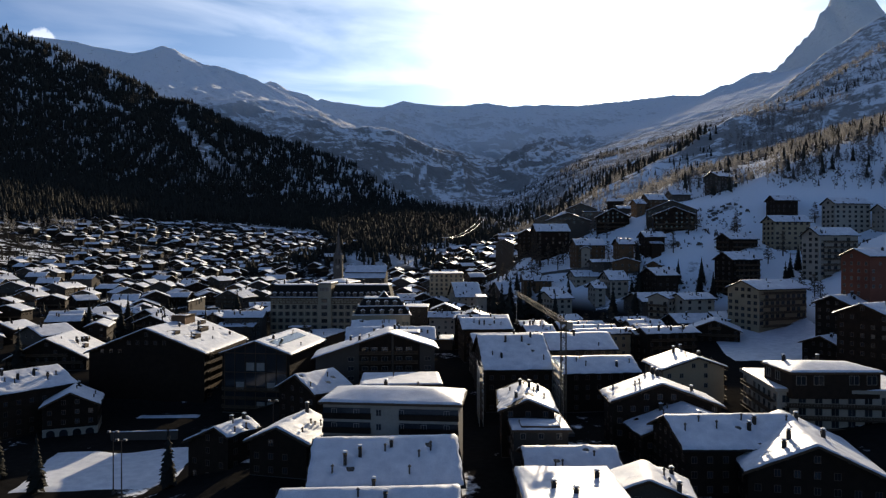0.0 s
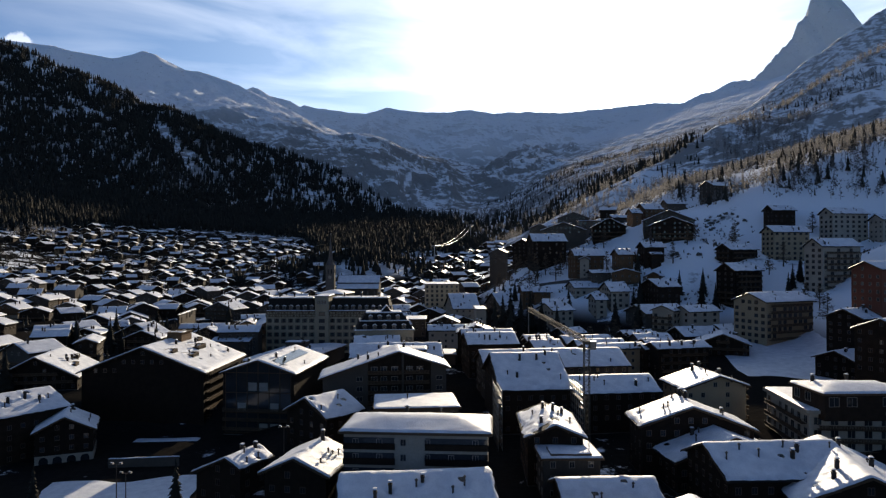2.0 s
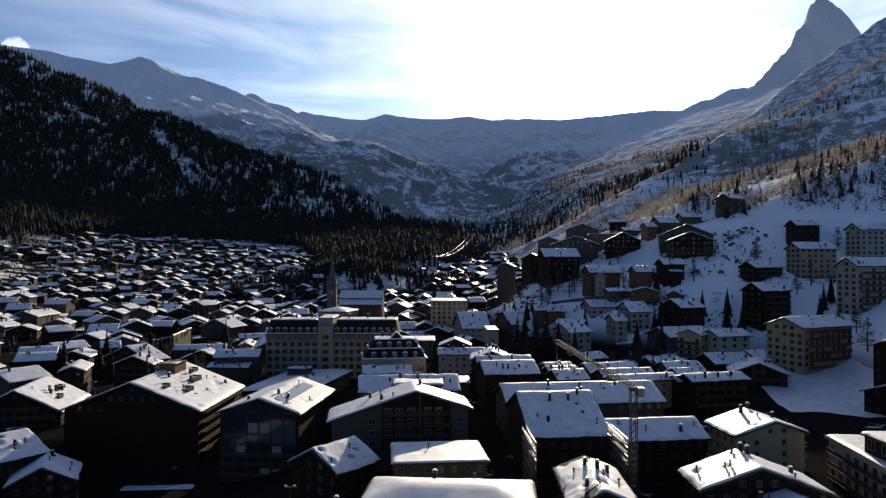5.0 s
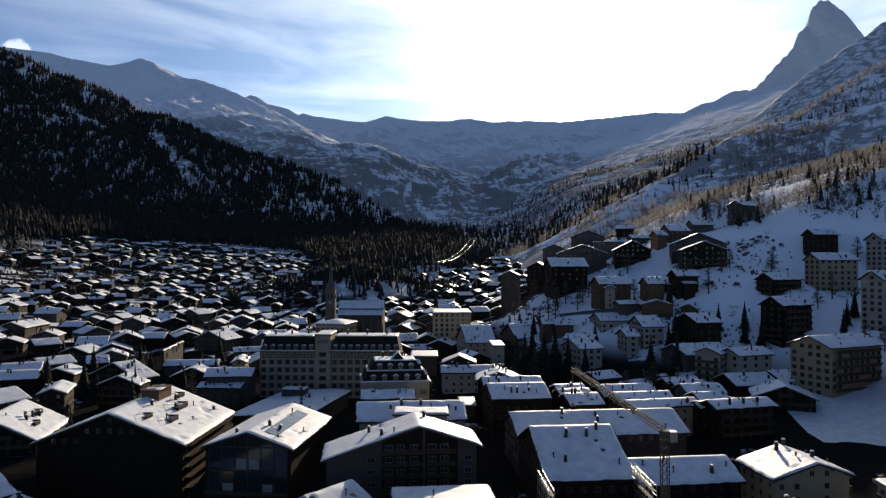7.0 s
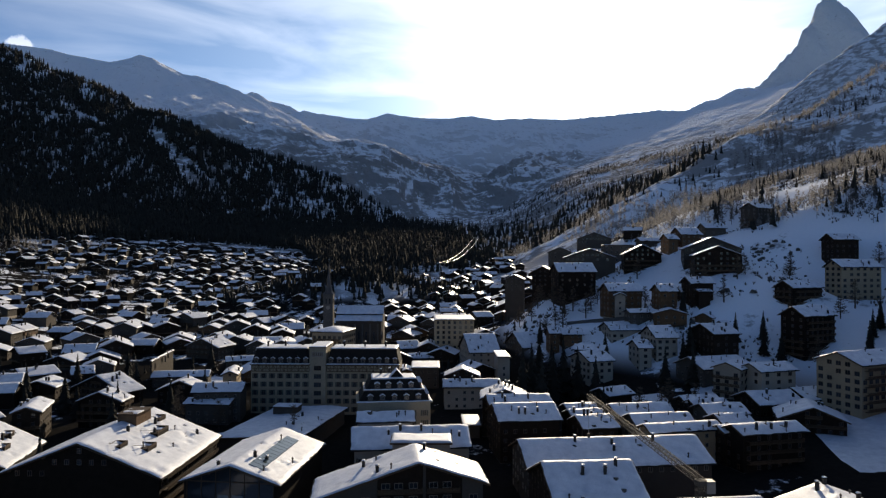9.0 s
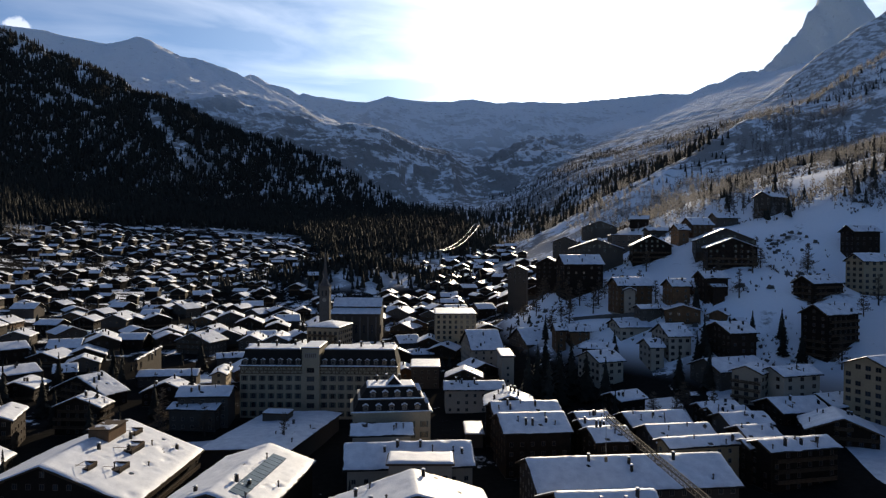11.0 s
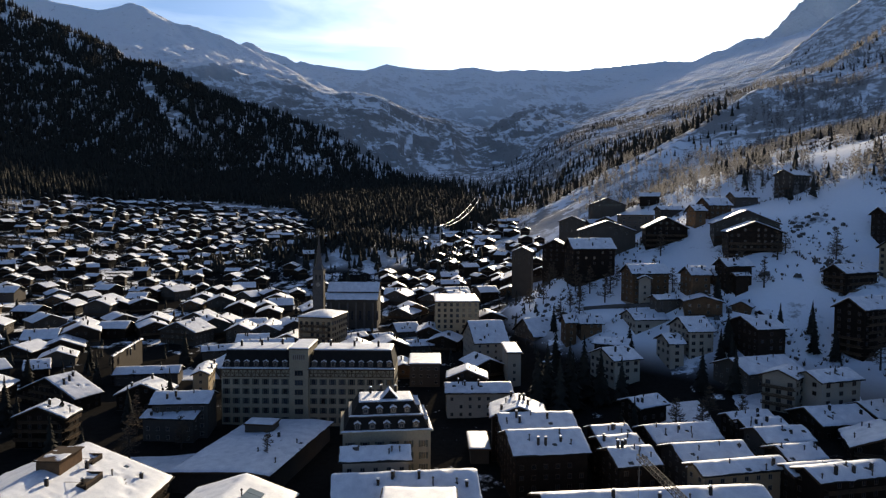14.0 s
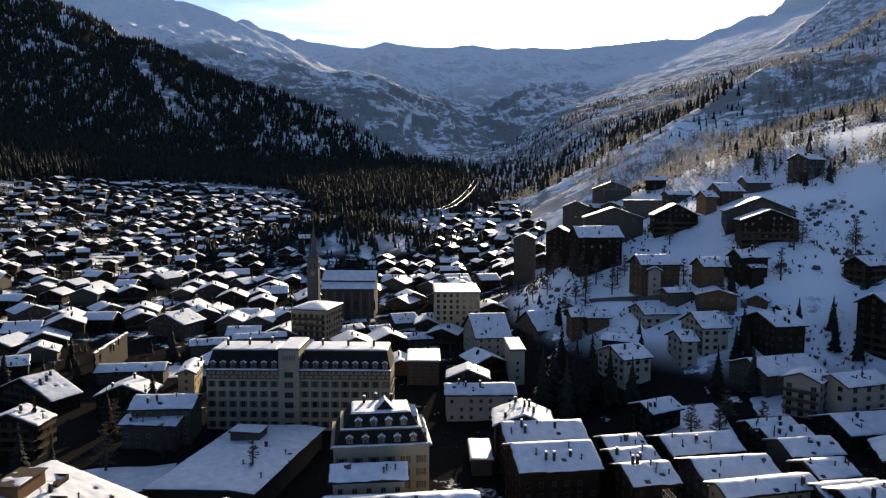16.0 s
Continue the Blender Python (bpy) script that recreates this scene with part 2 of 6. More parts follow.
def from_crest(x, y, points, fall_near, fall_far, steep=0.0, brink=1.0):
    """Height under a crest: its own height, less the fall with the distance from it."""
    best = np.full(np.shape(x), -1e4)
    for a, b in zip(points, points[1:]):
        dx, dy = b.x - a.x, b.y - a.y
        s = np.clip(((x - a.x) * dx + (y - a.y) * dy) / (dx * dx + dy * dy), 0, 1)
        px, py = x - (a.x + s * dx), y - (a.y + s * dy)
        d = np.hypot(px, py)
        drop = np.where(py > 0, fall_far * d, fall_near * d + steep * np.minimum(d, brink))
        best = np.maximum(best, a.z + s * (b.z - a.z) - drop)
    return best


# banks and hollows of the terraced hillside: x, y and rise
TERRACES = [(142, 240, -8.0), (78, 458, 10.8), (95, 492, 16.7), (90, 415, 6.3), (118, 408, 10.7), (125, 485, -0.5), (148, 440, 10.4), (147, 490, 10.0), (185, 455, -5.9), (170, 395, 9.3), (158, 357, -8.2), (195, 342, -3.9), (205, 400, -12.1), (245, 405, -12.7), (275, 400, -10.5), (216, 432, 5.9), (122, 545, 14.5), (180, 510, -1.8), (210, 510, -9.2), (97, 378, -1.4), (128, 370, -0.3), (128, 640, 13.6), (200, 568, 11.3), (52, 405, 3.1), (152, 290, -6.1)]


def valley(x, y):
    """The valley floor, the fan of the upper village, the knolls and the slope on the sunny side's foot."""
    z = -6 + 0.030 * softplus(y - 230, 60) + 0.115 * softplus(y - 960 + 0.25 * np.abs(x + 250), 70)
    z = z + 0.17 * softplus(-(x + 330), 60)
    start = np.interp(y, [0, 200, 300, 400, 500, 650, 1000, 1500], [190, 172, 160, 124, 95, 90, 175, 240])
    z = z + 5.0 * fbm(x, y, 70.0, 3, 29) * np.clip((x - start) / 60, 0, 1) + 0.21 * softplus(x - start + 100, 15)
    z = z + np.interp(y, [300, 425, 480], [0.42, 0.5, 1.0]) * (0.46 * softplus(x - start, 12) - 0.40 * softplus(x - start - 105, 20))
    z = z - 7.0 * np.clip((-44 - x) / 22, 0, 1) * np.clip((238 - y) / 10, 0, 1)          # the river flat
    for tx, ty, tz in TERRACES:
        z = z + tz * np.exp(-((x - tx) ** 2 + (y - ty) ** 2) / 1350.0)
    z = z + 30 * np.exp(-(((x + 95) / 90) ** 2 + ((y - 800) / 90) ** 2)) + 13 * np.exp(-(((x - 50) / 24) ** 2 + ((y - 470) / 60) ** 2)) * (0.75 + 0.5 * fbm(x, y, 24.0, 3, 55))
    return z


def ground_height(x, y):
    x, y = np.asarray(x, float), np.asarray(y, float)
    v = valley(x, y)
    m = np.maximum(np.maximum(from_crest(x, y, SPUR, 0.58, 0.5), from_crest(x, y, RIGHT, 0.78, 0.95)), from_crest(x, y, SHOULDER, 0.50, 0.55))
    rough = fbm(x, y, 420.0, 6, 5, True) * 75 + fbm(x, y, 60.0, 3, 40) * 9
    m = m + (rough - 35) * np.clip(m / 400, 0, 0.55)
    far = from_crest(x, y, SKYLINE, 0.20, 0.6, 0.42, 650.0) - 0.5 * np.maximum(0, 2300 - y)
    cliff = fbm(x, y, 620.0, 7, 23, True) * 120 + fbm(x, y, 130.0, 4, 71, True) * 45
    far = far + (cliff - 50) * np.clip((np.interp(y, [1500, 2600, 3750, 4020], [0, 1, 0.5, 0.05])), 0, 1)
    ridge = from_crest(x, y, SNOW_RIDGE, 0.30, 0.5, 0.30, 450.0) - 0.5 * np.maximum(0, 2300 - y)
    ridge = ridge + (fbm(x, y, 300.0, 6, 47, True) * 60 - 28) * np.interp(y, [2300, 2900, 3200, 3290], [1, 0.8, 0.35, 0.04])
    # the tooth-shaped peak behind everything
    tooth = np.interp(x, TOOTH_X, TOOTH_Z) - 1.2 * np.abs(y - 4250.0) + (fbm(x, y, 150.0, 5, 90, True) * 60 - 25) * np.interp(y, [3900, 4200], [1, 0.15])
    far = np.maximum(far, ridge)
    high = np.maximum(np.maximum(m, far), tooth)
    w = 14.0
    z = np.logaddexp(v / w, high / w) * w
    return z + fbm(x, y, 22.0, 3, 11) * 0.5 + np.clip((np.hypot(x, y) - 500) / 600, 0, 1) * fbm(x, y, 45.0, 3, 15) * 2.5


def height_at(x, y):
    return float(ground_height(np.array([x]), np.array([y]))[0])


def build_ground():
    az = np.concatenate([np.radians(np.linspace(-41, 45, 520)), np.radians(np.linspace(47, 317, 110))])
    ring = np.concatenate([np.geomspace(12, 900, 150), np.linspace(915, 4400, 250), np.linspace(4450, 4980, 24)])
    A, R = np.meshgrid(az, ring)
    X, Y = -15 + R * np.sin(A), 40 + R * np.cos(A)
    Z = ground_height(X, Y)
    na, nr = len(az), len(ring)
    verts = np.stack([X.ravel(), Y.ravel(), Z.ravel()], -1)
    i, j = np.meshgrid(np.arange(nr - 1), np.arange(na), indexing="ij")
    k = (j + 1) % na
    faces = np.stack([i * na + j, (i + 1) * na + j, (i + 1) * na + k, i * na + k], -1).reshape(-1, 4)
    centre = len(verts)
    verts = np.concatenate([verts, [[-15, 40, height_at(-15, 40)]]])
    me = bpy.data.meshes.new("ground")
    me.vertices.add(len(verts)); me.vertices.foreach_set("co", verts.ravel())
    tri = np.array([[centre, q, (q + 1) % na] for q in range(na)])
    loops = np.concatenate([faces[:, ::-1].ravel(), tri[:, ::-1].ravel()])
    counts = np.concatenate([np.full(len(faces), 4), np.full(na, 3)])
    me.loops.add(len(loops)); me.loops.foreach_set("vertex_index", loops)
    me.polygons.add(len(counts))
    me.polygons.foreach_set("loop_start", np.concatenate([[0], np.cumsum(counts)[:-1]]))
    me.polygons.foreach_set("loop_total", counts)
    me.polygons.foreach_set("use_smooth", np.ones(len(counts), bool))
    me.update(calc_edges=True)
    me.validate()
    return me


def ground_material():
    m = bpy.data.materials.new("snow_rock_and_forest_floor")
    m.use_nodes = True
    n, l = m.node_tree.nodes, m.node_tree.links
    b = n["Principled BSDF"]
    b.inputs["Roughness"].default_value, b.inputs["Specular IOR Level"].default_value = 0.9, 0.0
    geo = n.new("ShaderNodeNewGeometry")
    sep = n.new("ShaderNodeSeparateXYZ"); l.new(geo.outputs["True Normal"], sep.inputs[0])
    pos = n.new("ShaderNodeSeparateXYZ"); l.new(geo.outputs["Position"], pos.inputs[0])

    def noise_of(scale, detail, rough=0.6):
        t = n.new("ShaderNodeTexNoise")
        t.inputs["Scale"].default_value, t.inputs["Detail"].default_value, t.inputs["Roughness"].default_value = scale, detail, rough
        l.new(geo.outputs["Position"], t.inputs["Vector"])
        return t.outputs["Fac"]

    def calc(op, a, c, clamp=False):
        t = n.new("ShaderNodeMath"); t.operation = op; t.use_clamp = clamp
        for q, v in enumerate((a, c)):
            if isinstance(v, (int, float)):
                t.inputs[q].default_value = v
            else:
                l.new(v, t.inputs[q])
        return t.outputs[0]

    def step(v, lo, hi):
        t = n.new("ShaderNodeMapRange"); t.interpolation_type = "SMOOTHSTEP"
        t.inputs["From Min"].default_value, t.inputs["From Max"].default_value = lo, hi
        l.new(v, t.inputs["Value"])
        return t.outputs[0]

    big, mid, fine = noise_of(0.006, 6), noise_of(0.04, 8, 0.7), noise_of(0.6, 5)
    # bare rock on steep ground
    steep = calc("SUBTRACT", 1.0, sep.outputs["Z"])
    rock = step(calc("ADD", steep, calc("ADD", calc("MULTIPLY", mid, 0.36), calc("MULTIPLY", big, 0.20))), 0.45, 0.57)
    # scrub and heath breaking through below the tree line
    low = step(pos.outputs["Z"], 640, 360)
    scrub = calc("MULTIPLY", step(calc("ADD", mid, calc("MULTIPLY", big, 0.5)), 0.69, 0.80), low, True)
    far_off = step(pos.outputs["Y"], 500, 1000)
    high_snow = calc("ADD", calc("MULTIPLY", step(pos.outputs["Z"], 380, 640), 0.70), calc("MULTIPLY", step(pos.outputs["X"], -350, -900), calc("MULTIPLY", step(pos.outputs["Y"], 2500, 3100), 0.40)))
    dark = calc("MULTIPLY", calc("MULTIPLY", calc("MAXIMUM", rock, scrub), calc("SUBTRACT", 1.0, high_snow)), far_off, True)
    # wind-bared heath on the high ridge beside the tooth-shaped peak
    heath = calc("MULTIPLY", step(mid, 0.44, 0.55), calc("MULTIPLY", step(pos.outputs["X"], 700, 1100), step(pos.outputs["Y"], 2700, 2400)), True)
    dark = calc("MAXIMUM", dark, calc("MULTIPLY", heath, 0.85))
    # cleared lanes and trodden gardens on the valley floor, the houses' shade mixed into their near-black colour; clean
    # snow on the slope beside it
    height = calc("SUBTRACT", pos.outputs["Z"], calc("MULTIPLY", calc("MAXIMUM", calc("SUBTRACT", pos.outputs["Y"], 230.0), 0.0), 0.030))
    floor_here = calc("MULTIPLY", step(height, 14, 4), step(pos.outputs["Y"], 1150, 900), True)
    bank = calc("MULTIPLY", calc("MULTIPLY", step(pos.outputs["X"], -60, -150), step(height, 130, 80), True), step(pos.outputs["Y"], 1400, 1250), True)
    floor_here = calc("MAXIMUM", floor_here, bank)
    dirt_and_shade = calc("MAXIMUM", calc("MULTIPLY", floor_here, step(calc("SUBTRACT", calc("ADD", mid, calc("MULTIPLY", fine, 0.15)), calc("MULTIPLY", step(pos.outputs["Y"], 400, 540), 0.075)), 0.42, 0.48), True),
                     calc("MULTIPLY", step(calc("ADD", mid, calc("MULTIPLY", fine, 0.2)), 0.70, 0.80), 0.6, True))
    rock_ramp = n.new("ShaderNodeValToRGB")
    rock_ramp.color_ramp.elements[0].color, rock_ramp.color_ramp.elements[1].color = (0.15, 0.145, 0.14, 1), (0.42, 0.41, 0.40, 1)
    l.new(mid, rock_ramp.inputs[0])
    snow_ramp = n.new("ShaderNodeValToRGB")
    snow_ramp.color_ramp.elements[0].color, snow_ramp.color_ramp.elements[1].color = (0.80, 0.83, 0.88, 1), (0.90, 0.92, 0.95, 1)
    l.new(fine, snow_ramp.inputs[0])
    mix = n.new("ShaderNodeMix"); mix.data_type = "RGBA"
    l.new(dark, mix.inputs["Factor"])
    l.new(snow_ramp.outputs[0], mix.inputs["A"]); l.new(rock_ramp.outputs[0], mix.inputs["B"])
    # bare ground darkened further, to carry the street-level shade between houses
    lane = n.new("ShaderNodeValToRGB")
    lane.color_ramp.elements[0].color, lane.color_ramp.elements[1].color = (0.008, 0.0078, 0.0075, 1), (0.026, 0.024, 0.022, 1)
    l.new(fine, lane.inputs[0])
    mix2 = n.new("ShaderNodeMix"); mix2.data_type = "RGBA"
    l.new(dirt_and_shade, mix2.inputs["Factor"]); l.new(mix.outputs["Result"], mix2.inputs["A"]); l.new(lane.outputs[0], mix2.inputs["B"])
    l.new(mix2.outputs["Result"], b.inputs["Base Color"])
    bp = n.new("ShaderNodeBump"); bp.inputs["Strength"].default_value = 0.6; bp.inputs["Distance"].default_value = 1.5
    l.new(mid, bp.inputs["Height"])
    crag = n.new("ShaderNodeBump"); crag.inputs["Distance"].default_value = 26.0
    l.new(calc("MULTIPLY", step(pos.outputs["Y"], 1500, 2400), 0.75), crag.inputs["Strength"])
    l.new(noise_of(0.014, 10, 0.68), crag.inputs["Height"]); l.new(bp.outputs[0], crag.inputs["Normal"])
    l.new(crag.outputs[0], b.inputs["Normal"])
    return m


ground_mesh = build_ground()
ground_mesh.materials.append(ground_material())
ground = tagged(new("ground", ground_mesh), "snow-covered alpine valley floor rising into rocky snowy mountains", "ground", kind="structure")



# ---- tools for building things ----
class Shape:
    """Vertices and faces of one mesh, put together from simple solids."""

    def __init__(self):
        self.v, self.f, self.m = [], [], []

    def add(self, verts, faces, mat=0):
        o = len(self.v)
        self.v += [tuple(p) for p in verts]
        self.f += [tuple(o + i for i in q) for q in faces]
        self.m += [mat] * len(faces)
        return self

    def box(self, x0, x1, y0, y1, z0, z1, mat=0):
        return self.add([(x0, y0, z0), (x1, y0, z0), (x1, y1, z0), (x0, y1, z0), (x0, y0, z1), (x1, y0, z1), (x1, y1, z1), (x0, y1, z1)],
                        [(3, 2, 1, 0), (4, 5, 6, 7), (0, 1, 5, 4), (1, 2, 6, 5), (2, 3, 7, 6), (3, 0, 4, 7)], mat)

    def beam(self, a, b, r, mat=0):
        """A square bar from a to b."""
        a, b = Vector(a), Vector(b)
        d = (b - a).normalized()
        s = d.cross(Vector((0, 0, 1)) if abs(d.z) < 0.9 else Vector((1, 0, 0))).normalized() * r
        t = d.cross(s).normalized() * r
        ring = [s + t, t - s, -s - t, s - t]
        return self.add([a + q for q in ring] + [b + q for q in ring],
                        [(0, 1, 2, 3), (7, 6, 5, 4), (0, 4, 5, 1), (1, 5, 6, 2), (2, 6, 7, 3), (3, 7, 4, 0)], mat)

    def prism(self, profile, y0, y1, mat=0):
        """A closed outline in x and z, drawn out along y."""
        n = len(profile)
        return self.add([(x, y0, z) for x, z in profile] + [(x, y1, z) for x, z in profile],
                        [tuple(range(n)), tuple(range(2 * n - 1, n - 1, -1))] + [(i, n + i, n + (i + 1) % n, (i + 1) % n) for i in range(n)], mat)

    def cone(self, x, y, z0, z1, r0, r1, sides=8, mat=0):
        ring = [(math.cos(2 * math.pi * i / sides), math.sin(2 * math.pi * i / sides)) for i in range(sides)]
        return self.add([(x + r0 * c, y + r0 * s, z0) for c, s in ring] + [(x + r1 * c, y + r1 * s, z1) for c, s in ring],
                        [tuple(range(sides - 1, -1, -1)), tuple(range(sides, 2 * sides))] + [(i, (i + 1) % sides, sides + (i + 1) % sides, sides + i) for i in range(sides)], mat)

    def mesh(self, name, *mats, smooth=False):
        me = bpy.data.meshes.new(name)
        me.from_pydata(self.v, [], self.f)
        for q in mats:
            me.materials.append(q)
        me.polygons.foreach_set("material_index", self.m)
        if smooth:
            me.polygons.foreach_set("use_smooth", [True] * len(self.f))
        bm = bmesh.new(); bm.from_mesh(me)
        bmesh.ops.recalc_face_normals(bm, faces=bm.faces)
        bm.to_mesh(me); bm.free()
        return me


def part(name, shape, mats, parent, label="", at=None, smooth=False):
    """One mesh object under a thing or a part. shape: a Shape or a ready mesh."""
    me = shape if isinstance(shape, bpy.types.Mesh) else shape.mesh(name, *(mats if isinstance(mats, (list, tuple)) else (mats,)), smooth=smooth)
    ob = new(name, me)
    ob.parent = parent
    if at is not None:
        ob.matrix_basis = at
    return tagged(ob, label)


def thing(name, x, y, z, rot, label, category, group=""):
    ob = new(name)
    ob.matrix_basis = pose(x, y, z, 0, 0, rot)
    return tagged(ob, label, category, group)


def window_frame_mesh(w, h, mat, bars, glazed):
    """One frame with its bars, and reveals round each pane."""
    e, m = 0.09, 0.035
    xs = [-w / 2, -w / 2 + e]
    for k in range(bars):
        c = -w / 2 + w * (k + 1) / (bars + 1)
        xs += [c - m, c + m]
    xs += [w / 2 - e, w / 2]
    zs = [0, e, h - e, h]
    s, n = Shape(), len(xs)
    vs = [(x, -0.09, z) for z in zs for x in xs]
    back = [(x, -0.02, z) for z in zs for x in xs]
    o = len(vs)
    faces, glass = [], []
    for j in range(3):
        for i in range(n - 1):
            a, b2, c2, d = j * n + i, j * n + i + 1, (j + 1) * n + i + 1, (j + 1) * n + i
            if j == 1 and i % 2 == 1:
                faces += [(a, o + a, o + b2, b2), (b2, o + b2, o + c2, c2), (c2, o + c2, o + d, d), (d, o + d, o + a, a)]
                if glazed:
                    glass.append((o + a, o + b2, o + c2, o + d))
            else:
                faces.append((a, b2, c2, d))
    edge = [i for i in range(n)] + [j * n + n - 1 for j in range(1, 4)] + [3 * n + i for i in range(n - 2, -1, -1)] + [j * n for j in (2, 1)]
    for a, b2 in zip(edge, edge[1:] + edge[:1]):
        faces.append((b2, a, o + a, o + b2))
    s.add(vs + back, faces)
    for g in glass:
        s.f.append(g); s.m.append(1)
    return s.mesh("window", mat, GLASS)


def shutter_mesh(w, h, sx):
    s = Shape()
    x0, x1 = sorted((sx * (w / 2 + 0.03), sx * (w / 2 + 0.55)))
    s.box(x0, x1, -0.08, -0.03, 0.0, h)
    return s.mesh("shutter", SHUTTER)


PANE = {}


def put_window(parent, m, w=1.15, h=1.35, frame_mat=None, bars=1, shutters=False, pane=False):
    frame_mat = frame_mat or FRAME
    key = (w, h, frame_mat.name, bars, pane)
    if key not in PANE:
        PANE[key] = (window_frame_mesh(w, h, frame_mat, bars, not pane), Shape().box(-w / 2 + 0.05, w / 2 - 0.05, -0.035, -0.025, 0.05, h - 0.05).mesh("pane", GLASS),
                     shutter_mesh(w, h, -1), shutter_mesh(w, h, 1))
    fr, gl, s0, s1 = PANE[key]
    ob = part("window", fr, None, parent, at=m)
    if pane:
        part("pane", gl, None, ob)
    if shutters:
        part("shutter", s0, None, ob); part("shutter", s1, None, ob)
    return ob


def turned_to_path(x, y, angle):
    """Whether a wall whose outward normal has that angle from +x looks towards the stretch that the path covers."""
    c, s = math.cos(radians(angle)), math.sin(radians(angle))
    dx, dy = -15 - x, 60 - y
    return (c * dx + s * dy) / math.hypot(dx, dy) > 0.12


def facade_windows(parent, x0, x1, z0, z1, place, storey=2.9, step=2.7, w=1.15, h=1.35, frame_mat=None, bars=1, shutters=False, rng=None, skip=0.0, roofline=None, most=99, pane=False):
    """Rows of windows over a wall from x0 to x1 and from z0 to z1; place(x, z) gives the pose on that wall."""
    n = max(1, int((x1 - x0 - 0.8) / step))
    rows = max(1, int((z1 - z0) / storey + 0.25))
    made = 0
    for r in range(rows - 1, -1, -1):
        z = z0 + r * storey + 0.85
        for c in range(n):
            x = x0 + (x1 - x0) * (c + 0.5) / n
            if z + h > (roofline(x) if roofline else z1) - 0.25 or (rng and rng.random() < skip):
                continue
            made += 1
            if made > most:
                return
            put_window(parent, place(x, z), w, h, frame_mat, bars, shutters, pane)


def snow_sheet(ul, ur, v0, v1, top, rng, deep=0.42, inset=0.12, melt=0.0, cell=1.3, holes=()):
    """The snow on a roof: a lumpy blanket with a rounded, ragged rim over the height top(u)."""
    w, l = ul + ur, v1 - v0
    nu, nv = max(8, min(44, int(w / cell))), max(6, min(52, int(l / cell)))
    ox, oy = rng.uniform(0, 500), rng.uniform(0, 500)
    u = np.concatenate([[0, 0.015], np.linspace(0.05, 0.95, nu), [0.985, 1]]) * (w - 2 * inset) - ul + inset
    v = np.concatenate([[0, 0.012], np.linspace(0.04, 0.96, nv), [0.988, 1]]) * (l - 2 * inset) + v0 + inset
    U, V = np.meshgrid(u, v, indexing="ij")
    edge = np.minimum(np.minimum(U + ul - inset, ur - inset - U), np.minimum(V - v0 - inset, v1 - inset - V))
    lump = 0.75 * fbm(U + ox, V + oy, 6.0, 4, 3) + 0.35 * fbm(U + oy, V + ox, 1.9, 2, 13)
    deep_here = 0.66 * deep * (1 + 0.5 * lump)
    T = deep_here * np.clip(edge / 0.16, 0, 1) ** 0.5
    if melt > 0:
        bare = np.clip((fbm(U + oy, V + ox, 4.0, 3, 9) - (0.75 - melt)) / 0.12, 0, 1)
        T = T * (1 - bare) - 0.12 * bare
    for k in range(int(w * l / 45) if cell < 1.2 else 0):
        hu, hv, hr = rng.uniform(-ul, ur), rng.uniform(v0, v1), rng.uniform(0.35, 1.1)
        d = np.hypot(U - hu, (V - hv) * rng.uniform(0.6, 1.4))
        T = T * (1 - rng.uniform(0.5, 1.5) * np.exp(-(d / hr) ** 2)) + 0.07 * np.exp(-((d - 1.5 * hr) / 0.4) ** 2)
    for hu, hv, hr in holes:
        d = np.hypot(U - hu, V - hv)
        T = T - (T + 0.1) * np.clip((hr - d) / 0.4, 0, 1) + 0.12 * np.exp(-((d - hr - 0.5) / 0.5) ** 2)
    ragged = fbm(U + ox, V + oy, 2.0, 3, 31) * (0.34 if cell < 1.2 else 0.2)
    on_rim = np.clip(1 - edge / 0.6, 0, 1)
    U2, V2 = U + ragged * on_rim, V + ragged * on_rim
    Z = top(U2) + T
    a, b = U.shape
    verts = np.stack([U2.ravel(), V2.ravel(), Z.ravel()], -1)
    i, j = np.meshgrid(np.arange(a - 1), np.arange(b - 1), indexing="ij")
    faces = np.stack([i * b + j, (i + 1) * b + j, (i + 1) * b + j + 1, i * b + j + 1], -1).reshape(-1, 4)
    s = Shape()
    s.v, s.f = [tuple(p) for p in verts.tolist()], [tuple(q) for q in faces.tolist()]
    s.m = [0] * len(s.f)
    me = bpy.data.meshes.new("snow")
    me.from_pydata(s.v, [], s.f)
    me.materials.append(SNOW)
    me.polygons.foreach_set("use_smooth", [True] * len(s.f))
    return me


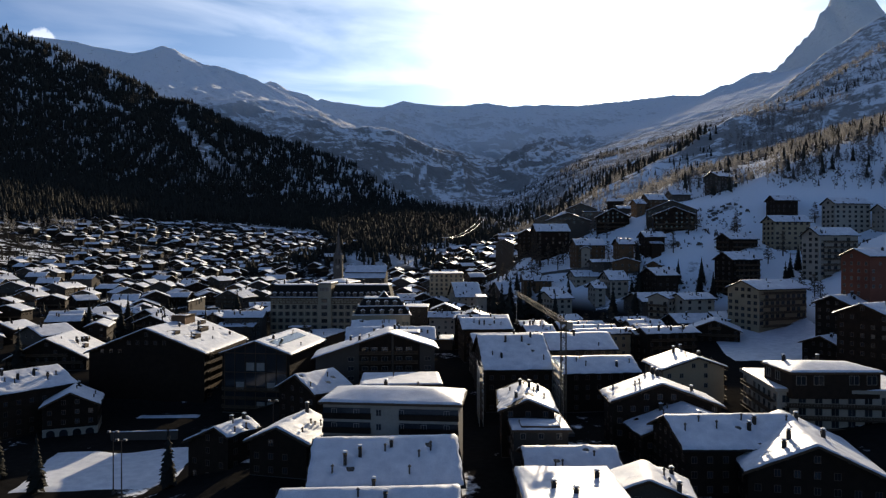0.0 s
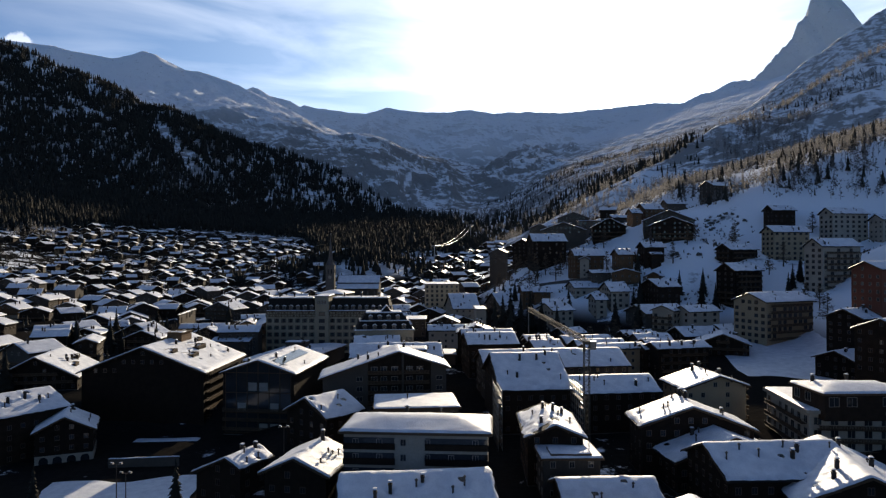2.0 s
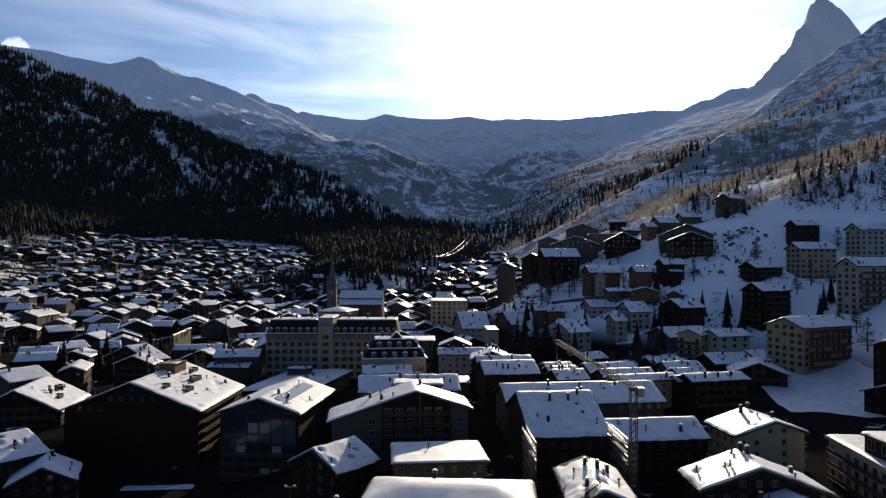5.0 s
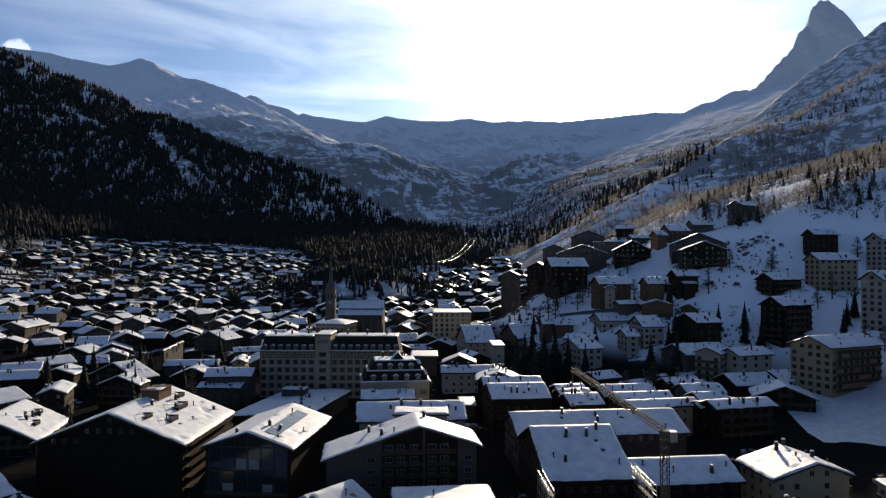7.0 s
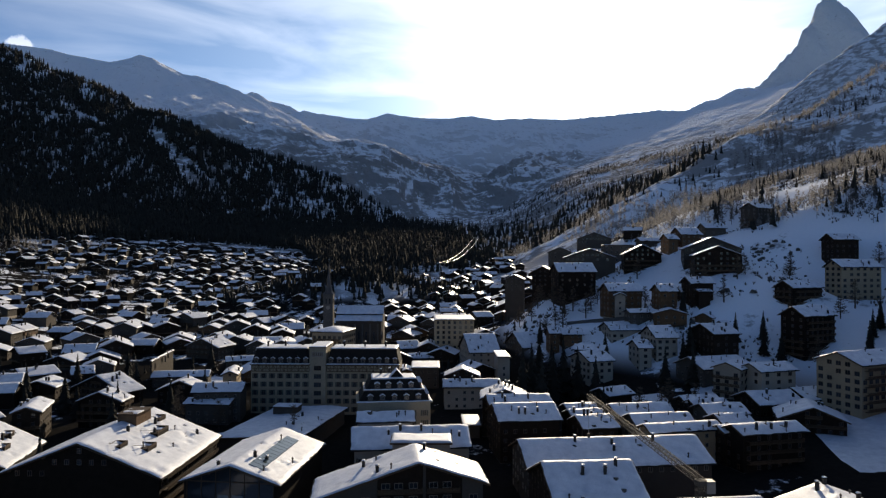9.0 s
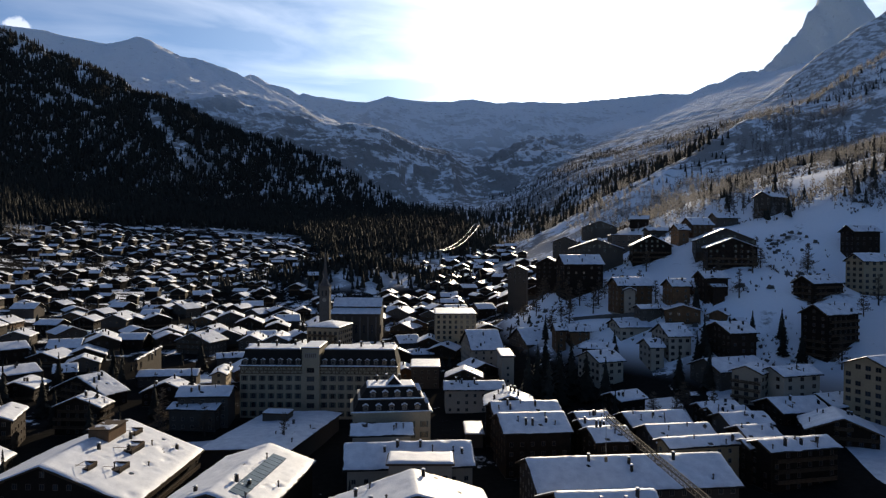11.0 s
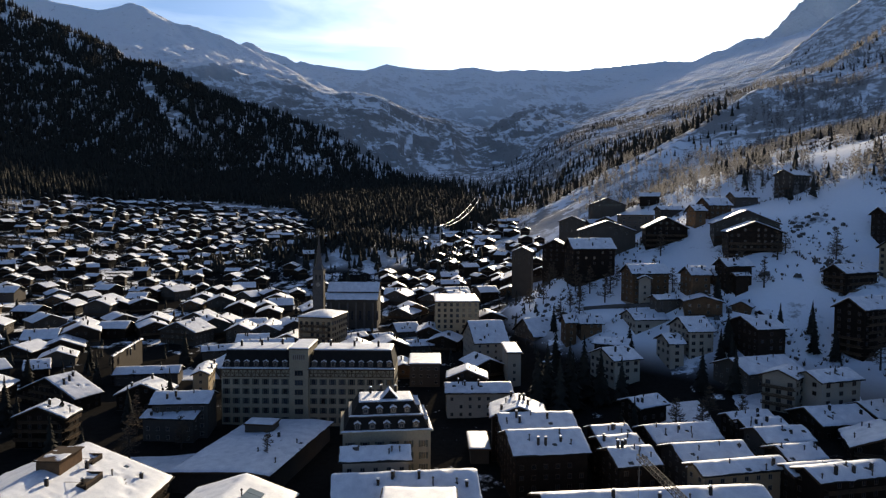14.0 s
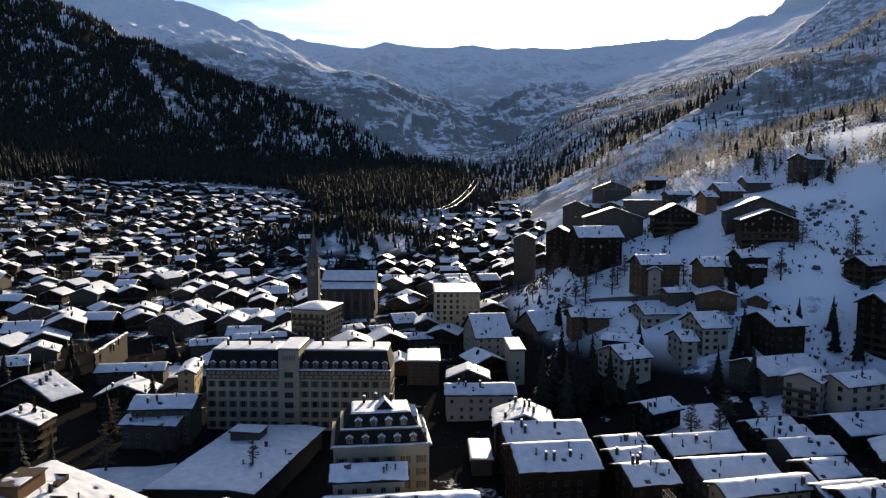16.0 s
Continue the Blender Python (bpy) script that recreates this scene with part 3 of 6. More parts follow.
def chimney(parent, u, v, z, h=1.6, w=0.7, mat=None, kind="stack", simple=False):
    s = Shape()
    if kind == "pipe":
        s.cone(0, 0, -1.0, h, 0.16, 0.16, 8); s.cone(0, 0, h, h + 0.12, 0.3, 0.3, 8); s.cone(0, 0, h + 0.12, h + 0.38, 0.28, 0.04, 8)
        return part("chimney", s, COPPER, parent, "slim dark metal flue", at=pose(u, v, z))
    s.box(-w / 2, w / 2, -w * 0.4, w * 0.4, -1.0, h)
    s.box(-w / 2 - 0.09, w / 2 + 0.09, -w * 0.4 - 0.09, w * 0.4 + 0.09, h, h + 0.12)
    s.box(-w * 0.3, w * 0.3, -w * 0.28, w * 0.28, h + 0.12, h + 0.42)
    c = part("chimney", s, mat or CHIMNEY, parent, at=pose(u, v, z))
    if simple:
        return c
    part("chimney_cap", Shape().box(-w / 2 - 0.14, w / 2 + 0.14, -w * 0.5, w * 0.5, h + 0.42, h + 0.5), SLATE, c)
    part("snow", Shape().prism([(-w / 2 - 0.1, h + 0.5), (w / 2 + 0.1, h + 0.5), (w / 3, h + 0.72), (-w / 3, h + 0.72)], -w * 0.45, w * 0.45), SNOW, c)
    return c


def balcony(parent, x0, x1, y, z, out=1.3, mat=None, label=""):
    """A balcony in front of a gable: floor, rail and upright boards."""
    s = Shape()
    s.box(x0, x1, y - out, y, z - 0.14, z)
    s.box(x0, x1, y - out - 0.04, y - out + 0.05, z + 0.92, z + 1.0)
    n = int((x1 - x0) / 0.34)
    for i in range(n):
        c = x0 + (x1 - x0) * (i + 0.5) / n
        s.box(c - 0.13, c + 0.13, y - out - 0.02, y - out + 0.02, z + 0.1, z + 0.9)
    for x in (x0 + 0.06, x1 - 0.06):
        s.box(x - 0.05, x + 0.05, y - out, y, z + 0.92, z + 1.0)
    return part("balcony", s, mat or FASCIA, parent, label)


def chalet(x, y, rot, ul, ur, l, ze, zr, label, wall=None, base_mat=None, chim=(), balconies=0, seed=1, melt=0.0, deep=0.42, side_balcony=False,
           frame_mat=None, windows=True, over=1.0, base=None, shutters=False, group="houses of the village", name="chalet", holes=(), storey=2.8, step=2.9, most=22, always=False, simple=False, extras=5, win=(1.15, 1.35)):
    """A house with a ridge roof. Its ridge runs along its own y; ul and ur are the roof's reach to both sides, l its length; ze and zr the heights of the longer eave and the ridge."""
    rng = random.Random(seed)
    wall = wall or WOOD
    most = min(most, 12) if y > 440 and not simple else most
    c, s_ = math.cos(radians(rot)), math.sin(radians(rot))
    if base is None:
        base = min(height_at(x + c * u - s_ * v, y + s_ * u + c * v) for u, v in ((0, 0), (-ul, -l / 2), (ur, -l / 2), (ur, l / 2), (-ul, l / 2))) - 0.3
    ob = thing(name, x, y, base, rot, label, "house", group)
    H, E = zr - base, max(ul, ur)
    pitch = (zr - ze) / E
    top = lambda u: H - pitch * (np.sqrt(np.asarray(u, float) ** 2 + 0.04) - 0.2)
    tk = 0.28
    wl_, wr_, hl = ul - over, ur - over, l / 2 - over
    roof_under = lambda u: H - tk - pitch * abs(u)
    # walls
    plinth = min(2.9, (roof_under(E)) * 0.45) if base_mat else 0.0
    body = Shape().prism([(-wl_, plinth), (wr_, plinth), (wr_, roof_under(wr_)), (0, roof_under(0)), (-wl_, roof_under(wl_))], -hl, hl)
    part("wall", body, wall, ob)
    if base_mat:
        part("base", Shape().box(-wl_ - 0.06, wr_ + 0.06, -hl - 0.06, hl + 0.06, -2.0, plinth - 0.004), base_mat, ob)
    else:
        part("base", Shape().box(-wl_ - 0.03, wr_ + 0.03, -hl - 0.03, hl + 0.03, -2.0, 0.5), STONE, ob)
    # roof slabs with fascia boards
    r = Shape().prism([(-ul, H - pitch * ul - tk), (0, H - tk), (ur, H - pitch * ur - tk), (ur, H - pitch * ur), (0, H), (-ul, H - pitch * ul)], -l / 2, l / 2)
    part("roof", r, SLATE, ob)
    for sy in ((-1, 1) if not simple and y < 300 else (-1,)):
        y0, y1 = sorted((sy * (l / 2 + 0.005), sy * (l / 2 + 0.07)))
        fb = Shape().prism([(-ul, H - pitch * ul - tk - 0.1), (0, H - tk - 0.1), (ur, H - pitch * ur - tk - 0.1), (ur, H - pitch * ur + 0.03), (0, H + 0.03), (-ul, H - pitch * ul + 0.03)], y0, y1)
        part("fascia", fb, FASCIA, ob)
    for k in (() if simple or l < 9 or y > 290 else (-0.8, -0.4, 0.4, 0.8)):
        u = k * (ur if k > 0 else ul)
        z = H - tk - pitch * abs(u) - 0.34
        part("purlin", Shape().box(u - 0.13, u + 0.13, -l / 2 + 0.15, -hl + 0.05, z, z + 0.3), FASCIA, ob)
    hatches = []
    seen_side = 0 if abs(rot) < 45 else (1 if rot < 0 else -1)
    chim = [((abs(c_[0]) * seen_side if seen_side else c_[0]), *c_[1:]) for c_ in chim]
    if not simple:
        for k in range(extras):
            u = (seen_side or rng.choice((-1, 1, 1))) * rng.uniform(0.10, 0.85) * min(ul, ur)
            v = rng.uniform(-0.42, 0.42) * l
            kind = rng.random()
            if kind < 0.45:
                chim.append((u, v, "pipe", rng.uniform(0.7, 1.2)))
            elif kind < 0.65:
                chim.append((u, v, "stack", rng.uniform(0.8, 1.3)))
            else:
                hatches.append((u, v))
        holes = list(holes) + [(u, v, 0.85) for u, v in hatches]
    all_holes = [(u, v, rng.uniform(0.6, 1.15)) for u, v, *_ in chim] + list(holes)
    part("snow", snow_sheet(ul, ur, -l / 2, l / 2, top, rng, deep, melt=melt, holes=all_holes, cell=1.3 if simple else 0.75), None, ob)
    for u, v, *rest in chim:
        chimney(ob, u, v, float(top(u)), kind=rest[0] if rest else "stack", h=rest[1] if len(rest) > 1 else rng.uniform(1.1, 1.7), simple=simple)
    for u, v in hatches:
        tilt = math.degrees(math.atan(pitch)) * (1 if u > 0 else -1)
        hatch = part("roof_window", Shape().box(-0.55, 0.55, -0.7, 0.7, -0.2, 0.16), FRAME_DARK, ob, "dark framed skylight", at=pose(u, v, float(top(u)), 0, tilt, 0))
        part("pane", Shape().box(-0.45, 0.45, -0.6, 0.6, 0.163, 0.18), GLASS, hatch)
    if windows:
        fm = frame_mat or (FRAME if wall not in (WOOD,) else FRAME_DARK)
        kw = dict(storey=storey, step=step, frame_mat=fm, rng=rng, skip=0.12, shutters=shutters, most=most, w=win[0], h=win[1])
        if always or turned_to_path(x, y, rot - 90):
            facade_windows(ob, -wl_, wr_, 0.3, H, lambda u, z: pose(u, -hl, z), roofline=lambda u: roof_under(u) - 0.2, **kw)
        for sx, reach in ((1, wr_), (-1, wl_)):
            if (always and sx > 0) or turned_to_path(x, y, rot + (0 if sx > 0 else 180)):
                facade_windows(ob, -hl, hl, 0.3, roof_under(reach), (lambda v, z, sx=sx, reach=reach: pose(sx * reach, v, z, 0, 0, 90 * sx)), **kw)
    for k in range(balconies):
        z = 0.3 + storey * (k + 1) + 0.02
        reach = min(1.0, max(0.2, (H - tk - z - 2.3) / max(0.1, pitch) / max(wl_, wr_)))
        balcony(ob, -wl_ * reach, wr_ * reach, -hl - 0.01, z)
    if side_balcony:
        for k in range(max(1, int((roof_under(wr_) - 1) / storey))):
            z = 0.3 + storey * (k + 1)
            if z + 1 < roof_under(wr_):
                b = balcony(ob, -hl * 0.9, hl * 0.9, 0, z)
                b.matrix_basis = pose(wr_ + 0.01, 0, 0, 0, 0, 90)
    return ob


def flat_block(x, y, rot, w, l, zt, label, wall=None, seed=1, windows=True, hip=0.0, over=0.6, chim=(), frame_mat=None, base=None, name="building", storey=2.9, step=2.8, shutters=False, deep=0.5,
               group="houses of the village", melt=0.0, balconies=False, win=(1.15, 1.35)):
    """A block with a flat or low hipped roof under snow; zt is the height of its eaves."""
    rng = random.Random(seed)
    wall = wall or PLASTER
    if base is None:
        base = height_at(x, y) - 0.5
    ob = thing(name, x, y, base, rot, label, "building", group)
    H, hw, hl = zt - base, w / 2 - over, l / 2 - over
    part("wall", Shape().box(-hw, hw, -hl, hl, -2.0, H - 0.3), wall, ob)
    r = Shape().box(-w / 2, w / 2, -l / 2, l / 2, H - 0.3, H)
    if hip:
        i = min(w, l) * 0.42
        r.add([(-w / 2, -l / 2, H), (w / 2, -l / 2, H), (w / 2, l / 2, H), (-w / 2, l / 2, H), (-w / 2 + i, -l / 2 + i, H + hip), (w / 2 - i, -l / 2 + i, H + hip), (w / 2 - i, l / 2 - i, H + hip), (-w / 2 + i, l / 2 - i, H + hip)],
              [(0, 1, 5, 4), (1, 2, 6, 5), (2, 3, 7, 6), (3, 0, 4, 7), (4, 5, 6, 7)])
    part("roof", r, SLATE, ob)
    part("fascia", Shape().box(-w / 2 - 0.05, w / 2 + 0.05, -l / 2 - 0.06, -l / 2 - 0.002, H - 0.42, H + 0.08).box(-w / 2 - 0.05, w / 2 + 0.05, l / 2 + 0.002, l / 2 + 0.06, H - 0.42, H + 0.08)
         .box(-w / 2 - 0.06, -w / 2 - 0.002, -l / 2, l / 2, H - 0.42, H + 0.08).box(w / 2 + 0.002, w / 2 + 0.06, -l / 2, l / 2, H - 0.42, H + 0.08), FASCIA, ob)
    me = snow_sheet(w / 2, w / 2, -l / 2, l / 2, lambda u: H + 0 * np.asarray(u, float), rng, deep, melt=melt, holes=[(u, v, 0.7) for u, v, *_ in chim])
    if hip:
        i = min(w, l) * 0.42
        for p in me.vertices:
            d = min(w / 2 - abs(p.co.x), l / 2 - abs(p.co.y))
            p.co.z += hip * min(1.0, max(0.0, d / i))
    part("snow", me, None, ob)
    for u, v, *rest in chim:
        d = min(w / 2 - abs(u), l / 2 - abs(v))
        chimney(ob, u, v, H + (hip * min(1, d / (min(w, l) * 0.42)) if hip else 0), kind=rest[0] if rest else "stack", h=rest[1] if len(rest) > 1 else 1.3)
    if windows:
        kw = dict(storey=storey, step=step, frame_mat=frame_mat or FRAME, rng=rng, skip=0.06, shutters=shutters, w=win[0], h=win[1], most=40)
        if turned_to_path(x, y, rot - 90):
            facade_windows(ob, -hw, hw, 0.4, H - 0.4, lambda u, z: pose(u, -hl, z), **kw)
        for sx in (1, -1):
            if turned_to_path(x, y, rot + (0 if sx > 0 else 180)):
                facade_windows(ob, -hl, hl, 0.4, H - 0.4, lambda v, z, sx=sx: pose(sx * hw, v, z, 0, 0, 90 * sx), **kw)
    if balconies:
        for k in range(1, max(2, int((H - 1) / storey))):
            balcony(ob, -hw * 0.9, hw * 0.9, -hl - 0.01, 0.4 + storey * k + 0.02)
    return ob


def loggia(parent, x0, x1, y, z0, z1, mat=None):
    """A dark box on a plaster front, its colour standing for the shade of a recessed balcony, with its parapet."""
    b = part("loggia", Shape().box(x0, x1, y - 0.03, y + 0.3, z0, z1), GLASS, parent, "dark box coloured as the shade of a recessed balcony")
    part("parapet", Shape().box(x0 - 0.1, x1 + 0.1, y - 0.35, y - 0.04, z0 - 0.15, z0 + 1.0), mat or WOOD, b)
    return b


def roof_terrace(parent, u, v, z, w, l, h):
    """A dark box cut into a roof: a dormer terrace with its own flat snowy lid."""
    b = part("roof_terrace", Shape().box(-w / 2, w / 2, -l / 2, l / 2, -2.5, h - 0.5), WOOD, parent, "dark timber terrace box", at=pose(u, v, z))
    part("parapet", Shape().box(-w / 2, -w / 2 + 0.15, -l / 2, l / 2, h - 0.496, h + 0.1).box(w / 2 - 0.15, w / 2, -l / 2, l / 2, h - 0.496, h + 0.1)
         .box(-w / 2 + 0.152, w / 2 - 0.152, l / 2 - 0.15, l / 2, h - 0.496, h + 0.1), FASCIA, b)
    part("rail", Shape().box(-w / 2, w / 2, -l / 2 - 0.08, -l / 2, h + 0.35, h + 0.43), FASCIA, b)
    part("snow", snow_sheet(w / 2 - 0.2, w / 2 - 0.2, l * 0.1, l / 2 - 0.2, lambda q: h - 0.49 + 0 * np.asarray(q), random.Random(int(u * 10)), 0.2, inset=0.03, cell=0.8), None, b)
    return b


def glazed_gable(ob, w, hl, z0, z1, apex):
    """A glass gable front between timber posts and rails."""
    pr = [(-w, z0), (w, z0), (w, z1), (0, apex), (-w, z1)]
    part("glass_front", Shape().prism(pr, -hl - 0.14, -hl - 0.05), GLASS, ob, "large glazed gable")
    for i in range(7):
        x = -w + 2 * w * i / 6
        top_z = z1 + (apex - z1) * (1 - abs(x) / w)
        part("mullion", Shape().box(x - 0.11, x + 0.11, -hl - 0.28, -hl - 0.145, z0, top_z), FASCIA, ob)
    for k in range(4):
        z = z0 + (z1 - z0) * k / 3
        part("rail", Shape().box(-w, w, -hl - 0.34, -hl - 0.285, z - 0.14, z + 0.14), FASCIA, ob)


def solar_row(ob, u0, u1, v0, v1, H, pitch, n):
    """Panels lying on the right-hand slope."""
    for i in range(n):
        a, b = v0 + (v1 - v0) * i / n, v0 + (v1 - v0) * (i + 1) / n - 0.12
        z = lambda u: H - pitch * u + 0.55
        s = Shape().add([(u0, a, z(u0)), (u1, a, z(u1)), (u1, b, z(u1)), (u0, b, z(u0)), (u0, a, z(u0) - 0.12), (u1, a, z(u1) - 0.12), (u1, b, z(u1) - 0.12), (u0, b, z(u0) - 0.12)],
                        [(0, 1, 2, 3), (7, 6, 5, 4), (0, 4, 5, 1), (1, 5, 6, 2), (2, 6, 7, 3), (3, 7, 4, 0)])
        part("solar_panel", s, SOLAR, ob)



# ---- the nearer houses ----
chalet(-10.4, 126.2, -85.0, 13.1, 13.1, 26.5, 2.2, 7.2, "timber house with a broad unbroken snowy roof and several flues", seed=1, chim=((-4, 8, "pipe"), (-3, 1, "stack", 1.0), (-10, 4, "pipe"), (-13, -2), (-7, -7, "stack", 1.6), (-5, -4.5)))
chalet(-11.4, 107.9, -86.4, 8.4, 8.4, 28.7, 1.0, 4.2, "low dark house with a smooth snowy roof", seed=2)
white_house = flat_block(-10.0, 145.6, -5.8, 29.5, 14.8, 10.6, "white plastered house with dark balconies under a hipped snowy roof", seed=3, hip=1.6, wall=PLASTER, base=-5.0, over=0.9, step=4.2, chim=((-3, 5), (4, 6, "pipe")))
chalet(-35.5, 190.0, -38.0, 8.5, 8.5, 14.5, 3.4, 7.8, "small dark chalet with a clean blue-shaded roof", seed=130, chim=((3, 2, "pipe"),))
chalet(-27.5, 272.0, -85.0, 5.0, 5.0, 18.0, 11.2, 13.4, "rear wing with a snowy slope and a flue", seed=131, wall=PLASTER, chim=((-2, 4, "pipe"),))
flat_block(-11.3, 185.4, 4.1, 21.6, 17.0, 6.7, "low block with a flat dimpled snow roof", seed=4, wall=PLASTER_GREY, chim=((-2, 2, "pipe"),))
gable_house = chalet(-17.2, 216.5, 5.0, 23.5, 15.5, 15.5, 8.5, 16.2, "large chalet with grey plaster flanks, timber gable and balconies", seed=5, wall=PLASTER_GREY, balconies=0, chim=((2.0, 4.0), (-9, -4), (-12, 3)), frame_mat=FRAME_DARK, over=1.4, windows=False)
big_chalet = chalet(-99.0, 250.6, -3.2, 21.3, 21.3, 41.3, 6.6, 15.0, "very large dark timber chalet with dormers cut into its snowy roof", seed=6, balconies=0, chim=((9, 2), (11, -9, "pipe"), (6, 9), (4,-3)), melt=0.1, side_balcony=True, over=1.3, most=9)
glass_chalet = chalet(-58.4, 240.3, -8.3, 12.5, 12.5, 37.0, 7.6, 11.8, "chalet with a glazed gable front under a snowy roof", seed=7, wall=WOOD, chim=((3, 8, "pipe"),), melt=0.1, windows=False)
terrace_chalet = chalet(-150.5, 270.0, 9.0, 15.0, 15.0, 30.0, 0.4, 8.2, "dark chalet with roof terrace machinery in the snow", seed=8, balconies=2, chim=((7, 2), (8, 5), (6, -1)), melt=0.15)
chalet(-127.0, 205.9, -33.5, 11.6, 11.6, 23.0, 0.9, 5.5, "dark chalet with chimney pots poking out of roof snow", seed=9, chim=((4,2),(5,-3),(2,-6),(6,5)))
arch_chalet = chalet(-109.5, 203.0, 22.0, 8.0, 8.0, 15.0, -3.4, 0.6, "small chalet with an arched plaster ground floor", seed=10, base_mat=PLASTER, base=-12.5)
chalet(-47.5, 154.5, -27.3, 9.8, 4.2, 10.7, -1.6, 2.8, "dark timber house with a stepped snowy roof", seed=10, chim=((-2,2),))
chalet(-32.5, 149.5, -12.9, 7.4, 7.4, 16.8, 1.7, 5.0, "dark timber house with deep uneven roof snow", seed=11, chim=((0.5,6),))
chalet(19.9, 165.5, -3.5, 6.9, 6.9, 23.9, 5.2, 8.0, "stone-slab roofed house with half-melted snow", seed=12, melt=0.6, chim=((1,2),(-1,5)))
annexe = flat_block(21.0, 155.9, 0.1, 12.8, 20.6, 3.3, "low annexe with a raised snowy roof light", seed=13, wall=PLASTER_GREY)
chalet(24.6, 134.1, -88.8, 7.3, 7.3, 18.7, 0.4, 3.2, "dark house with a dented snowy roof", seed=14)
flat_block(20.8, 111.4, 0.1, 16.8, 18.3, 3.2, "block with thick rounded roof snow and chimneys", seed=15, wall=PLASTER_GREY, deep=0.9, chim=((-3,-2),(5,3),(0,-5)))
chalet(33.9, 114.2, -10.3, 7.7, 7.7, 10.9, 1.9, 5.0, "house with bright sunlit snow on its ridge roof", seed=16, wall=PLASTER_GREY, chim=((3,1,"pipe"),))
chalet(20.9, 214.0, -87.0, 18.7, 18.7, 21.0, 7.2, 15.0, "long dark house with roof windows in a snowy slope", seed=17, chim=((2,6),(-4,3),(4,-2)))
chalet(35.2, 249.3, -85.2, 11.7, 11.7, 51.1, 6.5, 11.2, "long plastered house with a snowy slope roof", seed=18, wall=PLASTER_GREY, chim=((-2,12),(-3,0),(-2,-10)))
chalet(43.9, 204.3, -84.2, 8.9, 8.9, 25.4, 6.2, 9.8, "dark house with a blue-shaded snowy roof", seed=19, chim=((-5,-3,"pipe"),))
chalet(71.9, 202.5, 3.8, 10.9, 8.8, 16.3, 7.4, 11.0, "plastered chalet with a broad gable and balconies", seed=20, wall=PLASTER_WARM, balconies=0, side_balcony=True, chim=((-2,5),(1,7)))
chalet(50.8, 164.1, -2.8, 12.1, 14.5, 13.4, 5.5, 10.8, "dark chalet with a lit snowy roof slope and flues", seed=21, chim=((0.5,5),(1.5,4),(-4,-1,"pipe")))
chalet(55.2, 155.9, 3.9, 13.3, 13.3, 15.2, 1.5, 6.5, "dark house with a patchy snowy roof", seed=22, melt=0.15, chim=((-5,2),(-6,-2,"pipe")))
chalet(57.8, 139.3, -87.9, 10.2, 10.2, 26.2, 3.9, 8.2, "dark house with a steep shaded snowy roof", seed=23, chim=((-3,4),(-5,2),(-4,-4,"pipe")))
chalet(68.7, 133.0, -13.0, 12.3, 12.3, 27.5, 1.9, 7.4, "dark gabled house with a steep shaded snowy roof and hatches", seed=24, chim=((-3, -6), (-4.5, -9), (4, -2), (-1, 4, "pipe"), (1.5, 7)), melt=0.1, extras=3)
penthouse = flat_block(92.8, 168.9, 0.1, 22.0, 15.2, 12.7, "modern penthouse floor with dark glazing under a low hipped roof", seed=26, hip=1.2, wall=WOOD, frame_mat=FRAME, base=8.4, chim=((-7,4),(2,5)), win=(2.4, 2.2), step=4.0, storey=3.6)
apartments = flat_block(98.6, 176.0, -7.3, 34.5, 28.0, 8.3, "white apartment house with long balconies and a snowy terrace", seed=27, wall=PLASTER, balconies=True, base=-5.0, win=(1.8, 1.8), step=3.6)
chalet(142.2, 246.3, -66.7, 8.8, 8.8, 20.5, 7.8, 11.0, "dark timber chalet beside a snowy meadow", seed=28, chim=((3,2),))
chalet(-143.4, 473.5, -19.8, 12.0, 12.0, 18.0, 8.5, 13.5, "chalet with pale plaster gable under a snowy roof", seed=29, wall=PLASTER_GREY, balconies=3, chim=((2,3),))
chalet(-114.0, 473.3, 2.2, 7.4, 7.4, 18.3, 9.0, 12.5, "pair of gabled plaster houses, snow on the roofs", seed=30, wall=PLASTER_GREY)
chalet(-99.9, 475.1, 2.0, 7.9, 7.9, 21.9, 9.0, 12.5, "gabled plaster house with a snowy roof", seed=31, wall=PLASTER_GREY)
chalet(-153.2, 363.3, -26.1, 15.9, 15.9, 12.7, 3.6, 10.0, "dark chalet with pitted roof snow", seed=32, melt=0.15, chim=((5,0),(6,-3),(3,3)), balconies=3)
chalet(-135.2, 320.9, -2.1, 8.8, 8.8, 10.1, 7.3, 11.0, "dark chalet with warm timber balconies", seed=33, balconies=3, side_balcony=True)
chalet(-146.7, 407.2, 5.8, 0.7, 0.7, 40.5, 11.6, 12.0, "long dark chalet with a snowy ridge roof", seed=34, chim=((2,3),(3,-6)))
chalet(-131.7, 392.7, -82.7, 5.7, 5.7, 27.0, 4.3, 6.5, "long low hall with a shaded snowy roof", seed=35, wall=PLASTER_GREY)
chalet(-120.5, 362.5, 2.9, 10.1, 10.1, 13.3, 3.8, 8.0, "small house with bright roof snow", seed=36, chim=((1,3),))
chalet(-103.9, 378.1, 8.4, 3.9, 3.9, 19.2, 8.3, 10.0, "small house with a sunlit ochre wall", seed=37, wall=PLASTER_WARM)
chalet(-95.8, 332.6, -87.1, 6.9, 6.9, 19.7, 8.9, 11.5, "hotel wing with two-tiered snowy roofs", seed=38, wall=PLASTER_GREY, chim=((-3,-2),))
